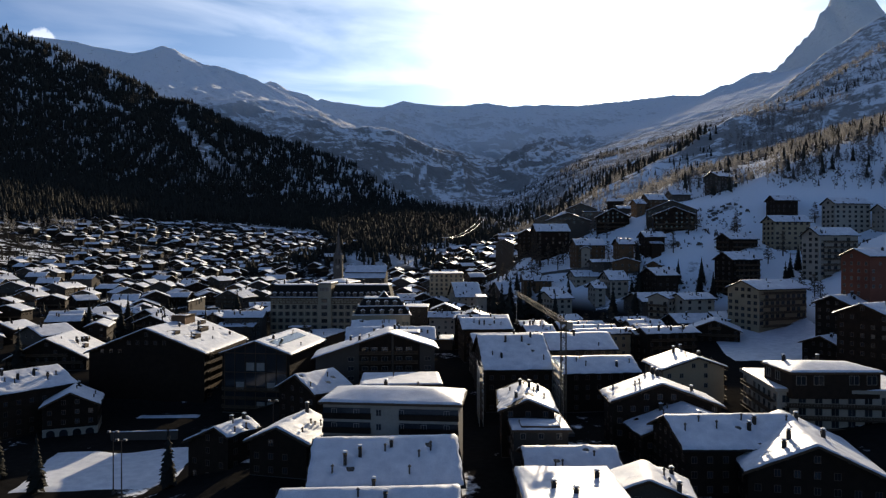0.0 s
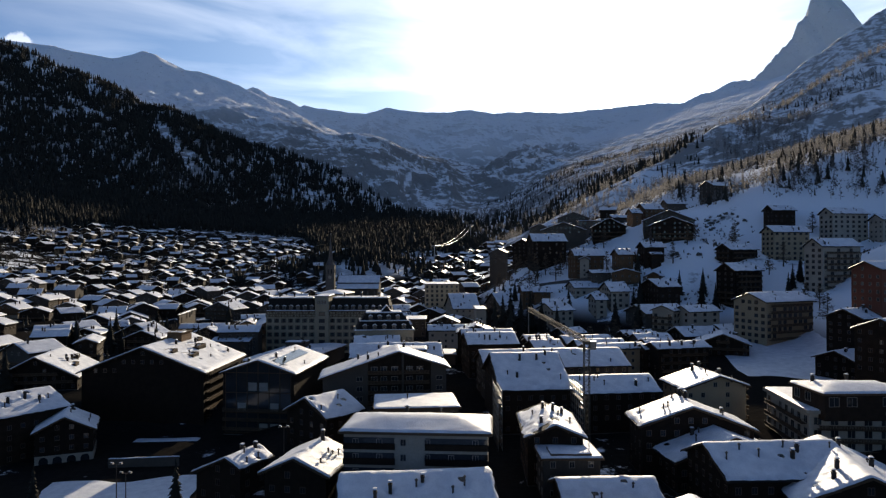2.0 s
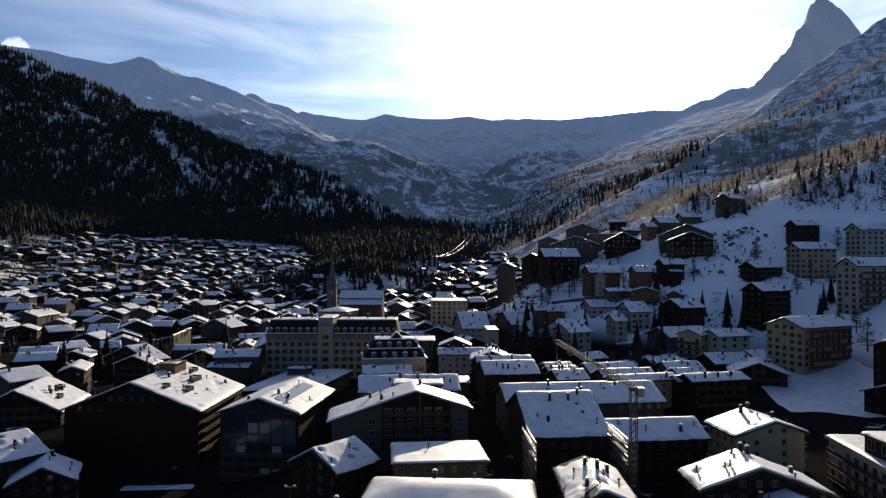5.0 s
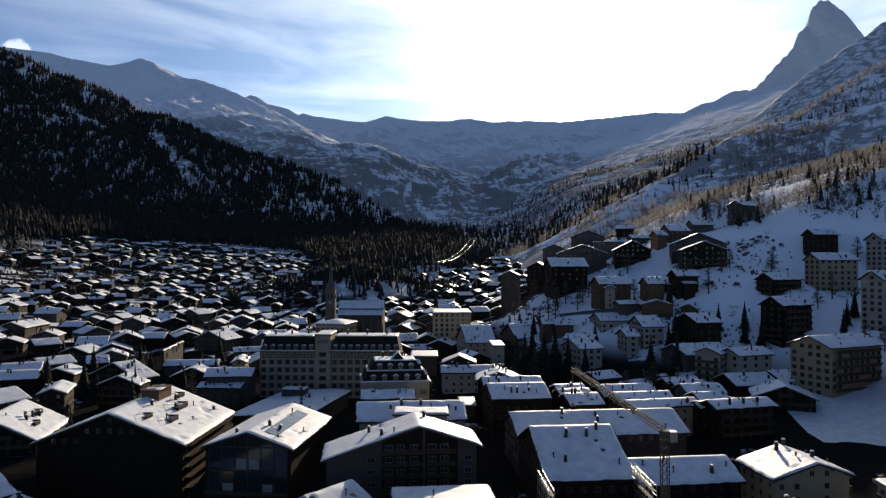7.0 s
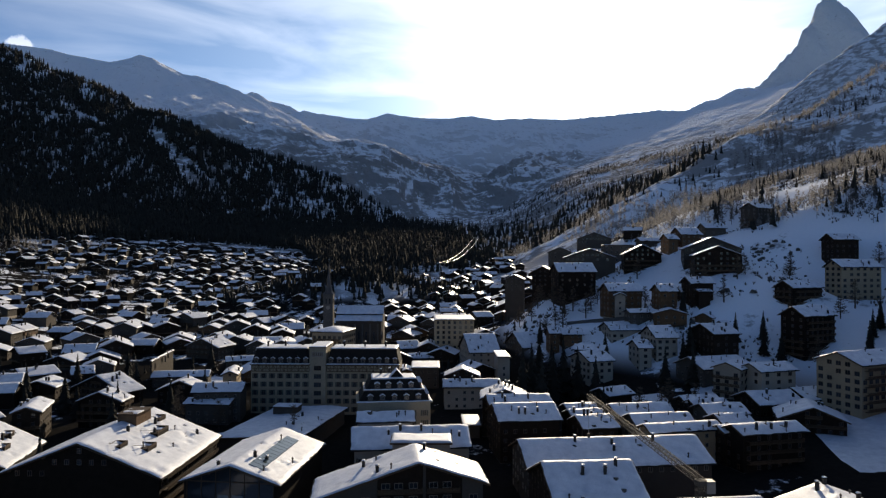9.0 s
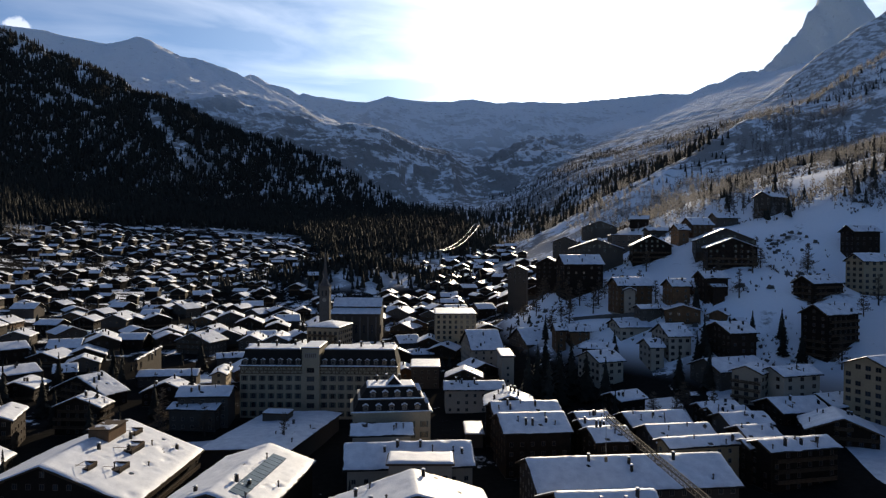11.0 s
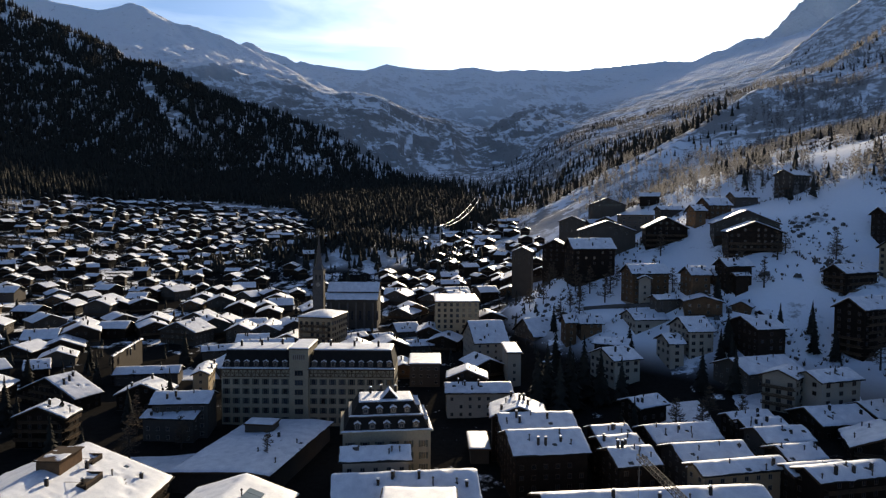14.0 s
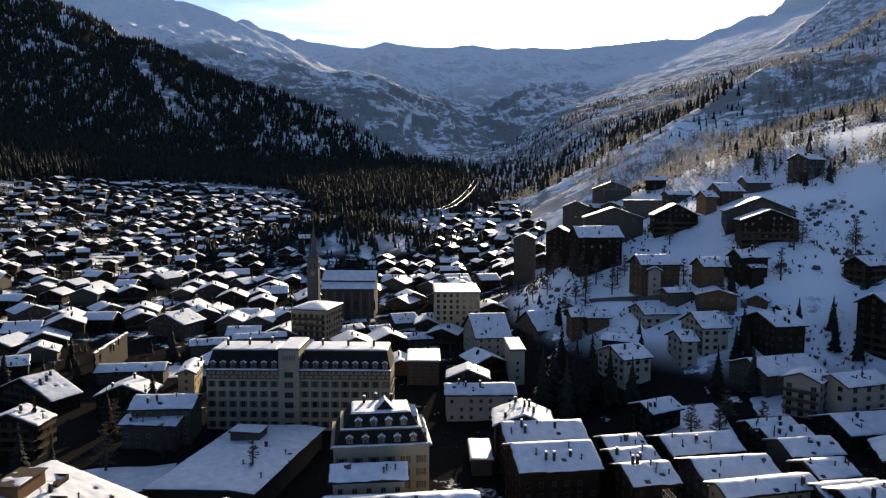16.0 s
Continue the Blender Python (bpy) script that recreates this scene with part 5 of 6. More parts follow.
def grand_hotel(x, y, rot, w, l, z_cornice, z_top):
    base = height_at(x, y) - 0.5
    ob = thing("grand_hotel", x, y, base, rot, "long grand hotel, pale plaster, timbered frieze and slate mansard", "hotel")
    H, T, hw, hl = z_cornice - base, z_top - base, w / 2, l / 2
    rng = random.Random(4)
    part("wall", Shape().box(-hw, hw, -hl, hl, -2, H), PLASTER_OLIVE, ob)
    t0, t1 = -6.2, 0.4          # the risalit in the middle
    part("risalit", Shape().box(t0, t1, -hl - 0.9, hl, -2, T + 0.4), PLASTER_OLIVE, ob)
    part("cornice", Shape().box(t0 - 0.3, t1 + 0.3, -hl - 1.2, hl, T + 0.4, T + 0.75), FASCIA, ob)
    # timbered frieze under the eaves
    for x0, x1 in ((-hw + 0.2, t0 - 0.2), (t1 + 0.2, hw - 0.2)):
        fr = Shape()
        z0, z1, f = H - 2.6, H - 0.25, -hl - 0.06
        fr.box(x0, x1, f - 0.12, f + 0.05, z0 - 0.15, z0 + 0.12); fr.box(x0, x1, f - 0.12, f + 0.05, z1 - 0.1, z1 + 0.15); fr.box(x0, x1, f - 0.1, f + 0.05, (z0 + z1) / 2 - 0.08, (z0 + z1) / 2 + 0.08)
        n = int((x1 - x0) / 1.4)
        for i in range(n + 1):
            c = x0 + (x1 - x0) * i / n
            fr.box(c - 0.1, c + 0.1, f - 0.1, f + 0.05, z0, z1)
            if i < n:
                s, e = (z0, z1) if i % 2 else (z1, z0)
                fr.beam((c, f - 0.02, s), (c + (x1 - x0) / n, f - 0.02, e), 0.08)
        part("timber_frieze", fr, FASCIA, ob, "dark half-timbered frieze")
        part("eave_board", Shape().box(x0 - 0.5, x1 + 0.5, -hl - 1.0, -hl + 0.6, H, H + 0.3), FASCIA, ob)
        me = snow_sheet((x1 - x0) / 2 + 0.4, (x1 - x0) / 2 + 0.4, -hl - 1.0, -hl + 1.0, lambda u: H + 0.3 + 0 * np.asarray(u), rng, 0.4)
        part("snow", me, None, ob, at=pose((x0 + x1) / 2, 0, 0))
        # mansard
        m = Shape().add([(x0 - 0.2, -hl + 0.3, H + 0.3), (x1 + 0.2, -hl + 0.3, H + 0.3), (x1 + 0.2, hl, H + 0.3), (x0 - 0.2, hl, H + 0.3),
                         (x0 + 1.2, -hl + 2.6, T - 0.6), (x1 - 1.2, -hl + 2.6, T - 0.6), (x1 - 1.2, hl - 2, T - 0.6), (x0 + 1.2, hl - 2, T - 0.6)],
                        [(0, 1, 5, 4), (1, 2, 6, 5), (2, 3, 7, 6), (3, 0, 4, 7), (4, 5, 6, 7), (3, 2, 1, 0)])
        part("mansard", m, SLATE, ob)
        part("upper_roof", Shape().box(x0 + 0.9, x1 - 0.9, -hl + 2.3, hl - 1.7, T - 0.6, T - 0.3), COPPER, ob)
        me = snow_sheet((x1 - x0) / 2 - 0.9, (x1 - x0) / 2 - 0.9, -hl + 2.3, hl - 1.7, lambda u: T - 0.3 + 0 * np.asarray(u), rng, 0.5)
        part("snow", me, None, ob, at=pose((x0 + x1) / 2, 0, 0))
        n = int((x1 - x0) / 3.1)
        for i in range(n):
            dormer(ob, x0 + (x1 - x0) * (i + 0.5) / n, -hl + 0.55, H + 0.5, 1.7, 1.9, 2.2)
        for i in range(3):
            chimney(ob, x0 + (x1 - x0) * (i + 0.7) / 3.4, rng.uniform(-1, 3), T - 0.3, h=1.9)
    me = snow_sheet((t1 - t0) / 2 + 0.3, (t1 - t0) / 2 + 0.3, -hl - 1.2, hl, lambda u: T + 0.75 + 0 * np.asarray(u), rng, 0.5)
    part("snow", me, None, ob, at=pose((t0 + t1) / 2, 0, 0))
    sign = part("sign", Shape().box(t0 + 1.0, t1 - 1.0, -hl - 1.0, -hl - 0.92, T - 3.2, T - 1.2), FRAME, ob, "pale sign board with dark upright strokes")
    for i in range(6):
        c = t0 + 1.5 + i * (t1 - t0 - 3.0) / 5
        part("stroke", Shape().box(c - 0.18, c + 0.18, -hl - 1.05, -hl - 1.003, T - 2.95, T - 1.45), FRAME_DARK, sign)
    # window rows
    for x0, x1 in ((-hw, t0), (t1, hw)):
        facade_windows(ob, x0, x1, 0.6, H - 2.7, lambda u, z: pose(u, -hl, z), storey=3.35, step=2.9, w=1.35, h=2.0, frame_mat=FRAME_DARK, shutters=True)
    facade_windows(ob, t0, t1, 0.6, T - 3.6, lambda u, z: pose(u, -hl - 0.9, z), storey=3.35, step=5.0, w=2.9, h=1.9, frame_mat=FRAME_DARK, bars=2)
    facade_windows(ob, -hl, hl, 0.6, H - 2.7, lambda v, z: pose(hw, v, z, 0, 0, 90), storey=3.35, step=3.2, w=1.35, h=2.0, frame_mat=FRAME_DARK, shutters=True)
    return ob


grand_hotel(-55.5, 347.0, -2.0, 60.0, 16.0, 17.4, 24.0)


# ---- the mansard house in front of it ----
def mansard_house(x, y, rot, w, l, zc, zt):
    base = height_at(x, y) - 0.5
    ob = thing("mansard_house", x, y, base, rot, "ochre plaster town house with a two-tiered dormered slate mansard", "building", "houses of the village")
    rng = random.Random(9)
    H, T, hw, hl = zc - base, zt - base, w / 2, l / 2
    part("wall", Shape().box(-hw, hw, -hl, hl, -2, H), PLASTER_OLIVE, ob)
    part("cornice", Shape().box(-hw - 0.7, hw + 0.7, -hl - 0.7, hl + 0.7, H, H + 0.35), PLASTER_OLIVE, ob)
    M = H + (T - H) * 0.52
    tiers = ((H + 0.35, M, 0.2, 1.9), (M + 0.25, T, 2.3, 4.2))
    for k, (z0, z1, i0, i1) in enumerate(tiers):
        part("mansard", Shape().add([(-hw + i0, -hl + i0, z0), (hw - i0, -hl + i0, z0), (hw - i0, hl - i0, z0), (-hw + i0, hl - i0, z0),
                                     (-hw + i1, -hl + i1, z1), (hw - i1, -hl + i1, z1), (hw - i1, hl - i1, z1), (-hw + i1, hl - i1, z1)],
                                    [(0, 1, 5, 4), (1, 2, 6, 5), (2, 3, 7, 6), (3, 0, 4, 7), (4, 5, 6, 7), (3, 2, 1, 0)]), SLATE, ob)
        for sx, span, n in ((0, w - 2 * i1, 5 - k), (90, l - 2 * i1, 4 - k)):
            for q in range(n):
                c = -span / 2 + span * (q + 0.5) / n
                if sx == 0:
                    dormer(ob, c, -hl + i0 + 0.25, z0 + 0.25, 1.6, 1.5, 2.0)
                else:
                    dormer(ob, hw - i0 - 0.25, c, z0 + 0.25, 1.6, 1.5, 2.0, 90)
        ledge = hw - (i0 - 0.5)
    part("ledge", Shape().box(-hw + 1.5, hw - 1.5, -hl + 1.5, hl - 1.5, M, M + 0.25), COPPER, ob)
    for (a, b, z) in ((hw + 0.7, 1.1, H + 0.35), (hw - 1.5, 1.0, M + 0.25)):
        ll = a - hw + hl
        part("snow", snow_sheet(a, a, -ll, -ll + b, lambda u, z=z: z + 0 * np.asarray(u), rng, 0.38, cell=0.9, melt=0.1), None, ob)
        me = snow_sheet(ll, ll, -b / 2, b / 2, lambda u, z=z: z + 0 * np.asarray(u), rng, 0.38, cell=0.9, melt=0.1)
        part("snow", me, None, ob, at=pose(a - b / 2, 0, 0.003, 0, 0, 90))
    part("snow", snow_sheet(hw - 4.1, hw - 4.1, -hl + 4.1, hl - 4.1, lambda u: T + 0 * np.asarray(u), rng, 0.6), None, ob)
    g = part("gablet", Shape().prism([(-2.2, 0), (2.2, 0), (0, 2.6)], 0, 3.2), SLATE, ob, at=pose(1.0, -hl + 6.0, T))
    part("snow", Shape().prism([(-2.3, 0.1), (0, 2.75), (2.3, 0.1), (2.3, 0.4), (0, 3.05), (-2.3, 0.4)], -0.1, 3.3), SNOW, g)
    for q in ((-4, 3), (3, 4), (-1, 5)):
        chimney(ob, q[0], q[1], T, h=1.6)
    facade_windows(ob, -hw, hw, 0.4, H, lambda u, z: pose(u, -hl, z), storey=3.2, step=3.2, w=1.3, h=1.8, shutters=True)
    facade_windows(ob, -hl, hl, 0.4, H, lambda v, z: pose(hw, v, z, 0, 0, 90), storey=3.2, step=3.2, w=1.3, h=1.8, shutters=True)
    return ob


mansard_house(-26.0, 289.0, 6.0, 23.0, 18.0, 14.4, 21.2)


# ---- the church: nave with side aisles and a tower with a needle spire ----
def church(x, y, rot):
    base = height_at(x, y) - 0.5
    ob = thing("church", x, y, base, rot, "grey stone church with two-tiered snowy nave roof and needle spire", "church")
    rng = random.Random(12)
    zr, ze, za, zb = 29.5 - base, 24.3 - base, 23.0 - base, 19.5 - base
    part("nave", Shape().prism([(-7.2, -2), (7.2, -2), (7.2, ze - 0.3), (0, zr - 0.5), (-7.2, ze - 0.3)], -15.2, 15.2), PLASTER_GREY, ob, at=pose(0, 0, 0, 0, 0, -90))
    part("roof", Shape().prism([(-8, ze - 0.55), (0, zr - 0.3), (8, ze - 0.55), (8, ze - 0.25), (0, zr), (-8, ze - 0.25)], -15.8, 15.8), SLATE, ob, at=pose(0, 0, 0, 0, 0, -90))
    part("snow", snow_sheet(8, 8, -15.8, 15.8, lambda u: zr - (zr - ze + 0.25) / 8 * np.abs(u), rng, 0.4), None, ob, at=pose(0, 0, 0, 0, 0, -90))
    part("aisle", Shape().box(-15.0, 15.0, -12.0, -7.2, -2, zb), PLASTER_GREY, ob)
    part("aisle_roof", Shape().add([(-15.6, -12.7, zb), (15.6, -12.7, zb), (15.6, -7.0, za), (-15.6, -7.0, za), (-15.6, -12.7, zb + 0.3), (15.6, -12.7, zb + 0.3), (15.6, -7.0, za + 0.3), (-15.6, -7.0, za + 0.3)],
                                   [(3, 2, 1, 0), (4, 5, 6, 7), (0, 1, 5, 4), (1, 2, 6, 5), (2, 3, 7, 6), (3, 0, 4, 7)]), SLATE, ob)
    me = snow_sheet(15.6, 15.6, -12.7, -7.0, lambda u: 0 * np.asarray(u), rng, 0.4)
    for p in me.vertices:
        p.co.z += zb + 0.3 + (za - zb) * (p.co.y + 12.7) / 5.7
    part("snow", me, None, ob)
    for i in range(6):
        b = -12.5 + i * 5
        part("buttress", Shape().box(b - 0.5, b + 0.5, -13.2, -12.01, -2, zb - 1.5), STONE, ob)
        put_window(ob, pose(b + 2.5, -12.0, 5.0), 1.6, 5.5, FRAME_DARK, 2)
    tz = 36.5 - base
    tw = part("tower", Shape().box(-3.2, 3.2, -3.2, 3.2, -2, tz), STONE, ob, at=pose(-21.5, -2, 0))
    part("cornice", Shape().box(-3.5, 3.5, -3.5, 3.5, tz, tz + 0.5), STONE, tw)
    for k in (0, 90):
        for u in (-1.2, 1.2):
            put_window(tw, pose(0, 0, 0, 0, 0, k) @ pose(u, -3.2, tz - 6), 1.1, 3.6, FRAME_DARK, 0)
    part("clock", Shape().cone(0, 0, 0, 0.12, 1.3, 1.3, 24), FRAME, tw, "round pale clock face", at=pose(0, -3.2, tz - 8.5, 90))
    sp = Shape()
    rings = ((3.9, tz + 0.5), (2.6, tz + 2.4), (1.8, tz + 5.0), (1.3, tz + 9.5), (0.75, tz + 15.5), (0.06, tz + 22.5))
    for (r0, z0), (r1, z1) in zip(rings, rings[1:]):
        sp.cone(0, 0, z0, z1, r0, r1, 8)
    part("spire", sp, COPPER, tw, "slender dark flared needle spire")
    part("cross", Shape().box(-0.06, 0.06, -0.06, 0.06, tz + 22.4, tz + 24.4).box(-0.5, 0.5, -0.05, 0.05, tz + 23.5, tz + 23.62), METAL, tw)
    return ob


church(-58.5, 523.0, -2.0)


# ---- the luffing tower crane among the houses ----
def lattice_boom(shape, a, b, size, step, chord=0.09, brace=0.05):
    a, b = Vector(a), Vector(b)
    d = (b - a).normalized()
    s = d.cross(Vector((0, 0, 1)) if abs(d.z) < 0.9 else Vector((0, 1, 0))).normalized()
    t = s.cross(d).normalized()
    offs = [(s + t) * size / 2, (t - s) * size / 2, (-s - t) * size / 2, (s - t) * size / 2]
    for o in offs:
        shape.beam(a + o, b + o, chord)
    n = max(2, int((b - a).length / step))
    for i in range(n):
        p, q = a + (b - a) * (i / n), a + (b - a) * ((i + 1) / n)
        for k in range(4):
            shape.beam(p + offs[k], q + offs[(k + 1) % 4], brace)
            shape.beam(q + offs[k], q + offs[(k + 1) % 4], brace)


def tower_crane(x, y, top, tip):
    base = height_at(x, y)
    ob = thing("tower_crane", x, y, base, 0, "slim ochre lattice tower crane with raised jib", "crane")
    m = Shape(); lattice_boom(m, (0, 0, 0), (0, 0, top - base), 1.3, 1.5, 0.075, 0.04)
    part("mast", m, CRANE, ob)
    part("footing", Shape().box(-2.4, 2.4, -2.4, 2.4, -0.5, 0.8), STONE, ob)
    j = Shape(); t = Vector(tip) - Vector((x, y, base)); h = Vector((0, 0, top - base))
    lattice_boom(j, h, t, 1.0, 1.3, 0.055, 0.032)
    part("jib", j, CRANE, ob)
    part("tie_rope", Shape().beam(h + Vector((0, 0, 1.2)), h + (t - h) * 0.8 + Vector((0, 0, 0.55)), 0.022), CRANE, ob)
    part("slewing_ring", Shape().cone(0, 0, -0.6, 0.2, 1.0, 1.0, 12), CRANE, ob, at=Matrix.Translation(h))
    part("cab", Shape().box(0.8, 2.2, -0.8, 0.9, -1.9, 0.1), FRAME, ob, at=Matrix.Translation(h))
    part("hook_rope", Shape().beam(t, t - Vector((0, 0, 9)), 0.035), METAL, ob)
    part("hook", Shape().box(-0.3, 0.3, -0.2, 0.2, -10, -9), CRANE, ob, at=Matrix.Translation(t))
    return ob


tower_crane(30.6, 174.0, 23.3, (24.1, 225.3, 27.3))



# ---- the far village: variants of one chalet, set out street by street ----
def village():
    rng = random.Random(77)
    kinds, distant = [], []
    taken = [(o.location.x, o.location.y, 13.0) for o in bpy.data.objects if o.get("category") in ("house", "building")] + [(-55, 347, 60), (-26, 289, 26), (-58, 523, 44)]

    def spot(x0, x1, y0, y1, n, gap, face, spread, wide):
        made, tries = 0, 0
        while made < n and tries < n * 40:
            tries += 1
            x, y = rng.uniform(x0, x1), rng.uniform(y0, y1)
            if any((x - a) ** 2 + (y - b) ** 2 < (gap * 0.5 + g * 0.5) ** 2 for a, b, g in taken):
                continue
            if x < -200 and y > np.interp(x, [-700, -600, -555, -460, -350, -250], [850, 980, 1120, 1240, 1330, 1330]):
                continue
            taken.append((x, y, gap))
            made += 1
            rot = rng.gauss(face, spread) - (85 if rng.random() < 0.25 else 0)
            z = height_at(x, y)
            if y > 620:
                distant.append((x, y, z, rot, rng.uniform(7.5, 14), rng.uniform(9, 16), rng.uniform(3.6, 7.5)))
            elif len(kinds) < 16:
                w, l = rng.uniform(*wide), rng.uniform(12, 17)
                hgt = rng.uniform(4.6, 7.6)
                ob = chalet(x, y, rot, w / 2 + 1, w / 2 + 1, l + 2, z + hgt, z + hgt + (w / 2 + 1) * rng.uniform(0.36, 0.46),
                            rng.choice(["dark timber chalet with a sunlit snowy roof", "weathered larch chalet, roof deep in snow", "timber chalet with stone base and snowy roof"]),
                            wall=rng.choice([WOOD, WOOD, WOOD_WARM, WOOD, PLASTER_GREY, WOOD]), base_mat=rng.choice([None, None, PLASTER, PLASTER_GREY]), seed=1000 + len(kinds),
                            chim=((rng.uniform(-3, 3), rng.uniform(-4, 4)), (rng.uniform(-3, 3), rng.uniform(-4, 4))), group="far chalets", balconies=1, step=3.4, most=3, always=True, simple=True, melt=rng.choice([0, 0.1, 0.2]))
                kinds.append((ob, ob.location.z - z))
            else:
                ob, dz = kinds[rng.randrange(len(kinds))]
                copy_thing(ob, pose(x, y, z + dz - rng.uniform(0, 1.5), 0, 0, rot))

    # nearer left bank, then the fan of the upper village, the middle and the right slope
    spot(-300, -165, 290, 470, 28, 16, 12, 16, (12, 17))
    spot(-380, -60, 480, 640, 70, 14, 8, 16, (11, 16))
    spot(-430, -90, 640, 900, 112, 14, 6, 16, (11, 15))
    spot(-560, -120, 900, 1050, 95, 12, 4, 18, (10, 13))
    spot(-640, -190, 1050, 1300, 120, 13, 0, 18, (10, 13))
    spot(-50, 70, 540, 700, 36, 12, -4, 16, (10, 13))
    spot(-20, 100, 700, 900, 40, 12, -8, 16, (10, 13))
    spot(-20, 100, 900, 1060, 36, 12, -8, 16, (9, 12))
    spot(60, 170, 560, 760, 14, 18, -20, 16, (11, 14))
    spot(-230, -150, 180, 290, 5, 20, 10, 14, (12, 16))
    spot(-110, 25, 395, 480, 14, 12, 4, 12, (10, 13))
    s = Shape()
    for x, y, z, rot, w, l, h in distant:
        m = pose(x, y, z, 0, 0, rot)
        t = Shape()
        e, p = w / 2 + 1, 0.42
        t.prism([(-w / 2, -2), (w / 2, -2), (w / 2, h), (0, h + p * w / 2), (-w / 2, h)], -l / 2, l / 2, 0)
        t.prism([(-e, h - p), (0, h + p * w / 2 - 0.1), (e, h - p), (e, h - p + 0.3), (0, h + p * w / 2 + 0.25), (-e, h - p + 0.3)], -l / 2 - 1, l / 2 + 1, 1)
        t.prism([(-e + 0.2, h - p + 0.33), (0, h + p * w / 2 + 0.27), (e - 0.2, h - p + 0.33), (e - 0.4, h - p + 0.75), (0.4, h + p * w / 2 + 0.6), (-0.4, h + p * w / 2 + 0.6), (-e + 0.4, h - p + 0.75)], -l / 2 - 0.8, l / 2 + 0.8, 2)
        for k in range(2):
            for u in (-w / 4, w / 4):
                t.box(u - 0.6, u + 0.6, -l / 2 - 0.05, -l / 2 + 0.1, 1.2 + 2.8 * k, 2.5 + 2.8 * k, 3)
        t.box(-w / 2, w / 2, -l / 2 - 1.2, -l / 2, 3.4, 4.4, 1)
        for k in range(rng.randrange(1, 4)):
            u, v = rng.uniform(-0.38, 0.38) * w, rng.uniform(-0.35, 0.35) * l
            zc, r = h + p * w / 2 - p * abs(u), rng.uniform(0.3, 0.75)
            t.box(u - r, u + r, v - r, v + r, zc, zc + rng.uniform(0.9, 1.9), 0)
        t.v = [tuple(m @ Vector(q)) for q in t.v]
        o = len(s.v)
        s.v += t.v; s.f += [tuple(o + i for i in q) for q in t.f]; s.m += t.m
    me = bpy.data.meshes.new("upper_village")
    me.from_pydata(s.v, [], s.f)
    for q in (WOOD, FASCIA, SNOW, GLASS):
        me.materials.append(q)
    me.polygons.foreach_set("material_index", s.m)
    tagged(new("upper_village", me), "crowd of distant timber chalets with snowy roofs", "village", kind="stuff")
    return np.array([(a, b) for a, b, g in taken])


HOUSE_SPOTS = village()



# ---- trees ----
def conifer_mesh(h, seed, tiers=20):
    """A crown of drooping boughs in ragged tiers."""
    rng = random.Random(seed)
    s = Shape()
    for k in range(tiers):
        f = k / (tiers - 1)
        z = h * (0.12 + 0.84 * f)
        r = (h * 0.19) * (1 - f) ** 0.85 * rng.uniform(0.82, 1.12) + 0.12
        n = max(4, int(9 * (1 - f) + 3))
        turn = rng.uniform(0, 6.3)
        for i in range(n):
            a = turn + 2 * math.pi * i / n + rng.uniform(-0.2, 0.2)
            q = r * rng.uniform(0.7, 1.15)
            c, sn = math.cos(a), math.sin(a)
            droop = q * rng.uniform(0.2, 0.6)
            z = h * (0.12 + 0.84 * f) + h * rng.uniform(-0.025, 0.025)
            wd = max(0.25, q * 0.42)
            top, tipz = z + h * 0.055, z - droop
            s.add([(0, 0, top), (c * q * 0.6 - sn * wd, sn * q * 0.6 + c * wd, z - droop * 0.35), (c * q, sn * q, tipz), (c * q * 0.6 + sn * wd, sn * q * 0.6 - c * wd, z - droop * 0.35), (c * q * 0.5, sn * q * 0.5, z - droop * 0.9)],
                  [(0, 1, 2), (0, 2, 3), (4, 2, 1), (4, 3, 2), (4, 1, 0), (4, 0, 3)])
    s.cone(0, 0, h * 0.95, h * 1.03, 0.14, 0.02, 5)
    me = bpy.data.meshes.new("crown")
    me.from_pydata(s.v, [], s.f)
    me.materials.append(NEEDLES)
    return me


def conifer(x, y, h, seed):
    ob = thing("conifer", x, y, height_at(x, y) - 0.2, random.Random(seed).uniform(0, 360), "dark evergreen spruce standing among the houses", "tree", "spruces")
    part("trunk", Shape().cone(0, 0, -0.5, h * 0.3, h * 0.022, h * 0.016, 8).cone(0, 0, h * 0.3, h * 0.96, h * 0.016, 0.03, 8), BARK, ob)
    part("crown", conifer_mesh(h, seed), None, ob)
    return ob


def bare_tree(x, y, h, seed):
    rng = random.Random(seed)
    ob = thing("bare_tree", x, y, height_at(x, y) - 0.2, 0, "leafless brown larch with fine twigs", "tree", "bare larches")
    part("trunk", Shape().cone(0, 0, -0.5, h * 0.4, h * 0.028, h * 0.02, 7).cone(0, 0, h * 0.4, h, h * 0.02, 0.03, 7), BARK, ob)
    s = Shape()
    for k in range(56):
        z = h * rng.uniform(0.18, 0.97)
        a, r = rng.uniform(0, 6.3), (h - z) * rng.uniform(0.24, 0.42) + 0.4
        e = Vector((math.cos(a) * r, math.sin(a) * r, z + r * rng.uniform(-0.1, 0.35)))
        s.beam((0, 0, z), e, 0.06)
        for q in range(5):
            p = e * rng.uniform(0.4, 1.0)
            p.z = z + (e.z - z) * (p.xy.length / max(0.1, e.xy.length))
            s.beam(p, p + Vector((rng.uniform(-0.9, 0.9), rng.uniform(-0.9, 0.9), rng.uniform(-0.2, 0.8))), 0.045)
    part("crown", s, TWIGS, ob)
    return ob


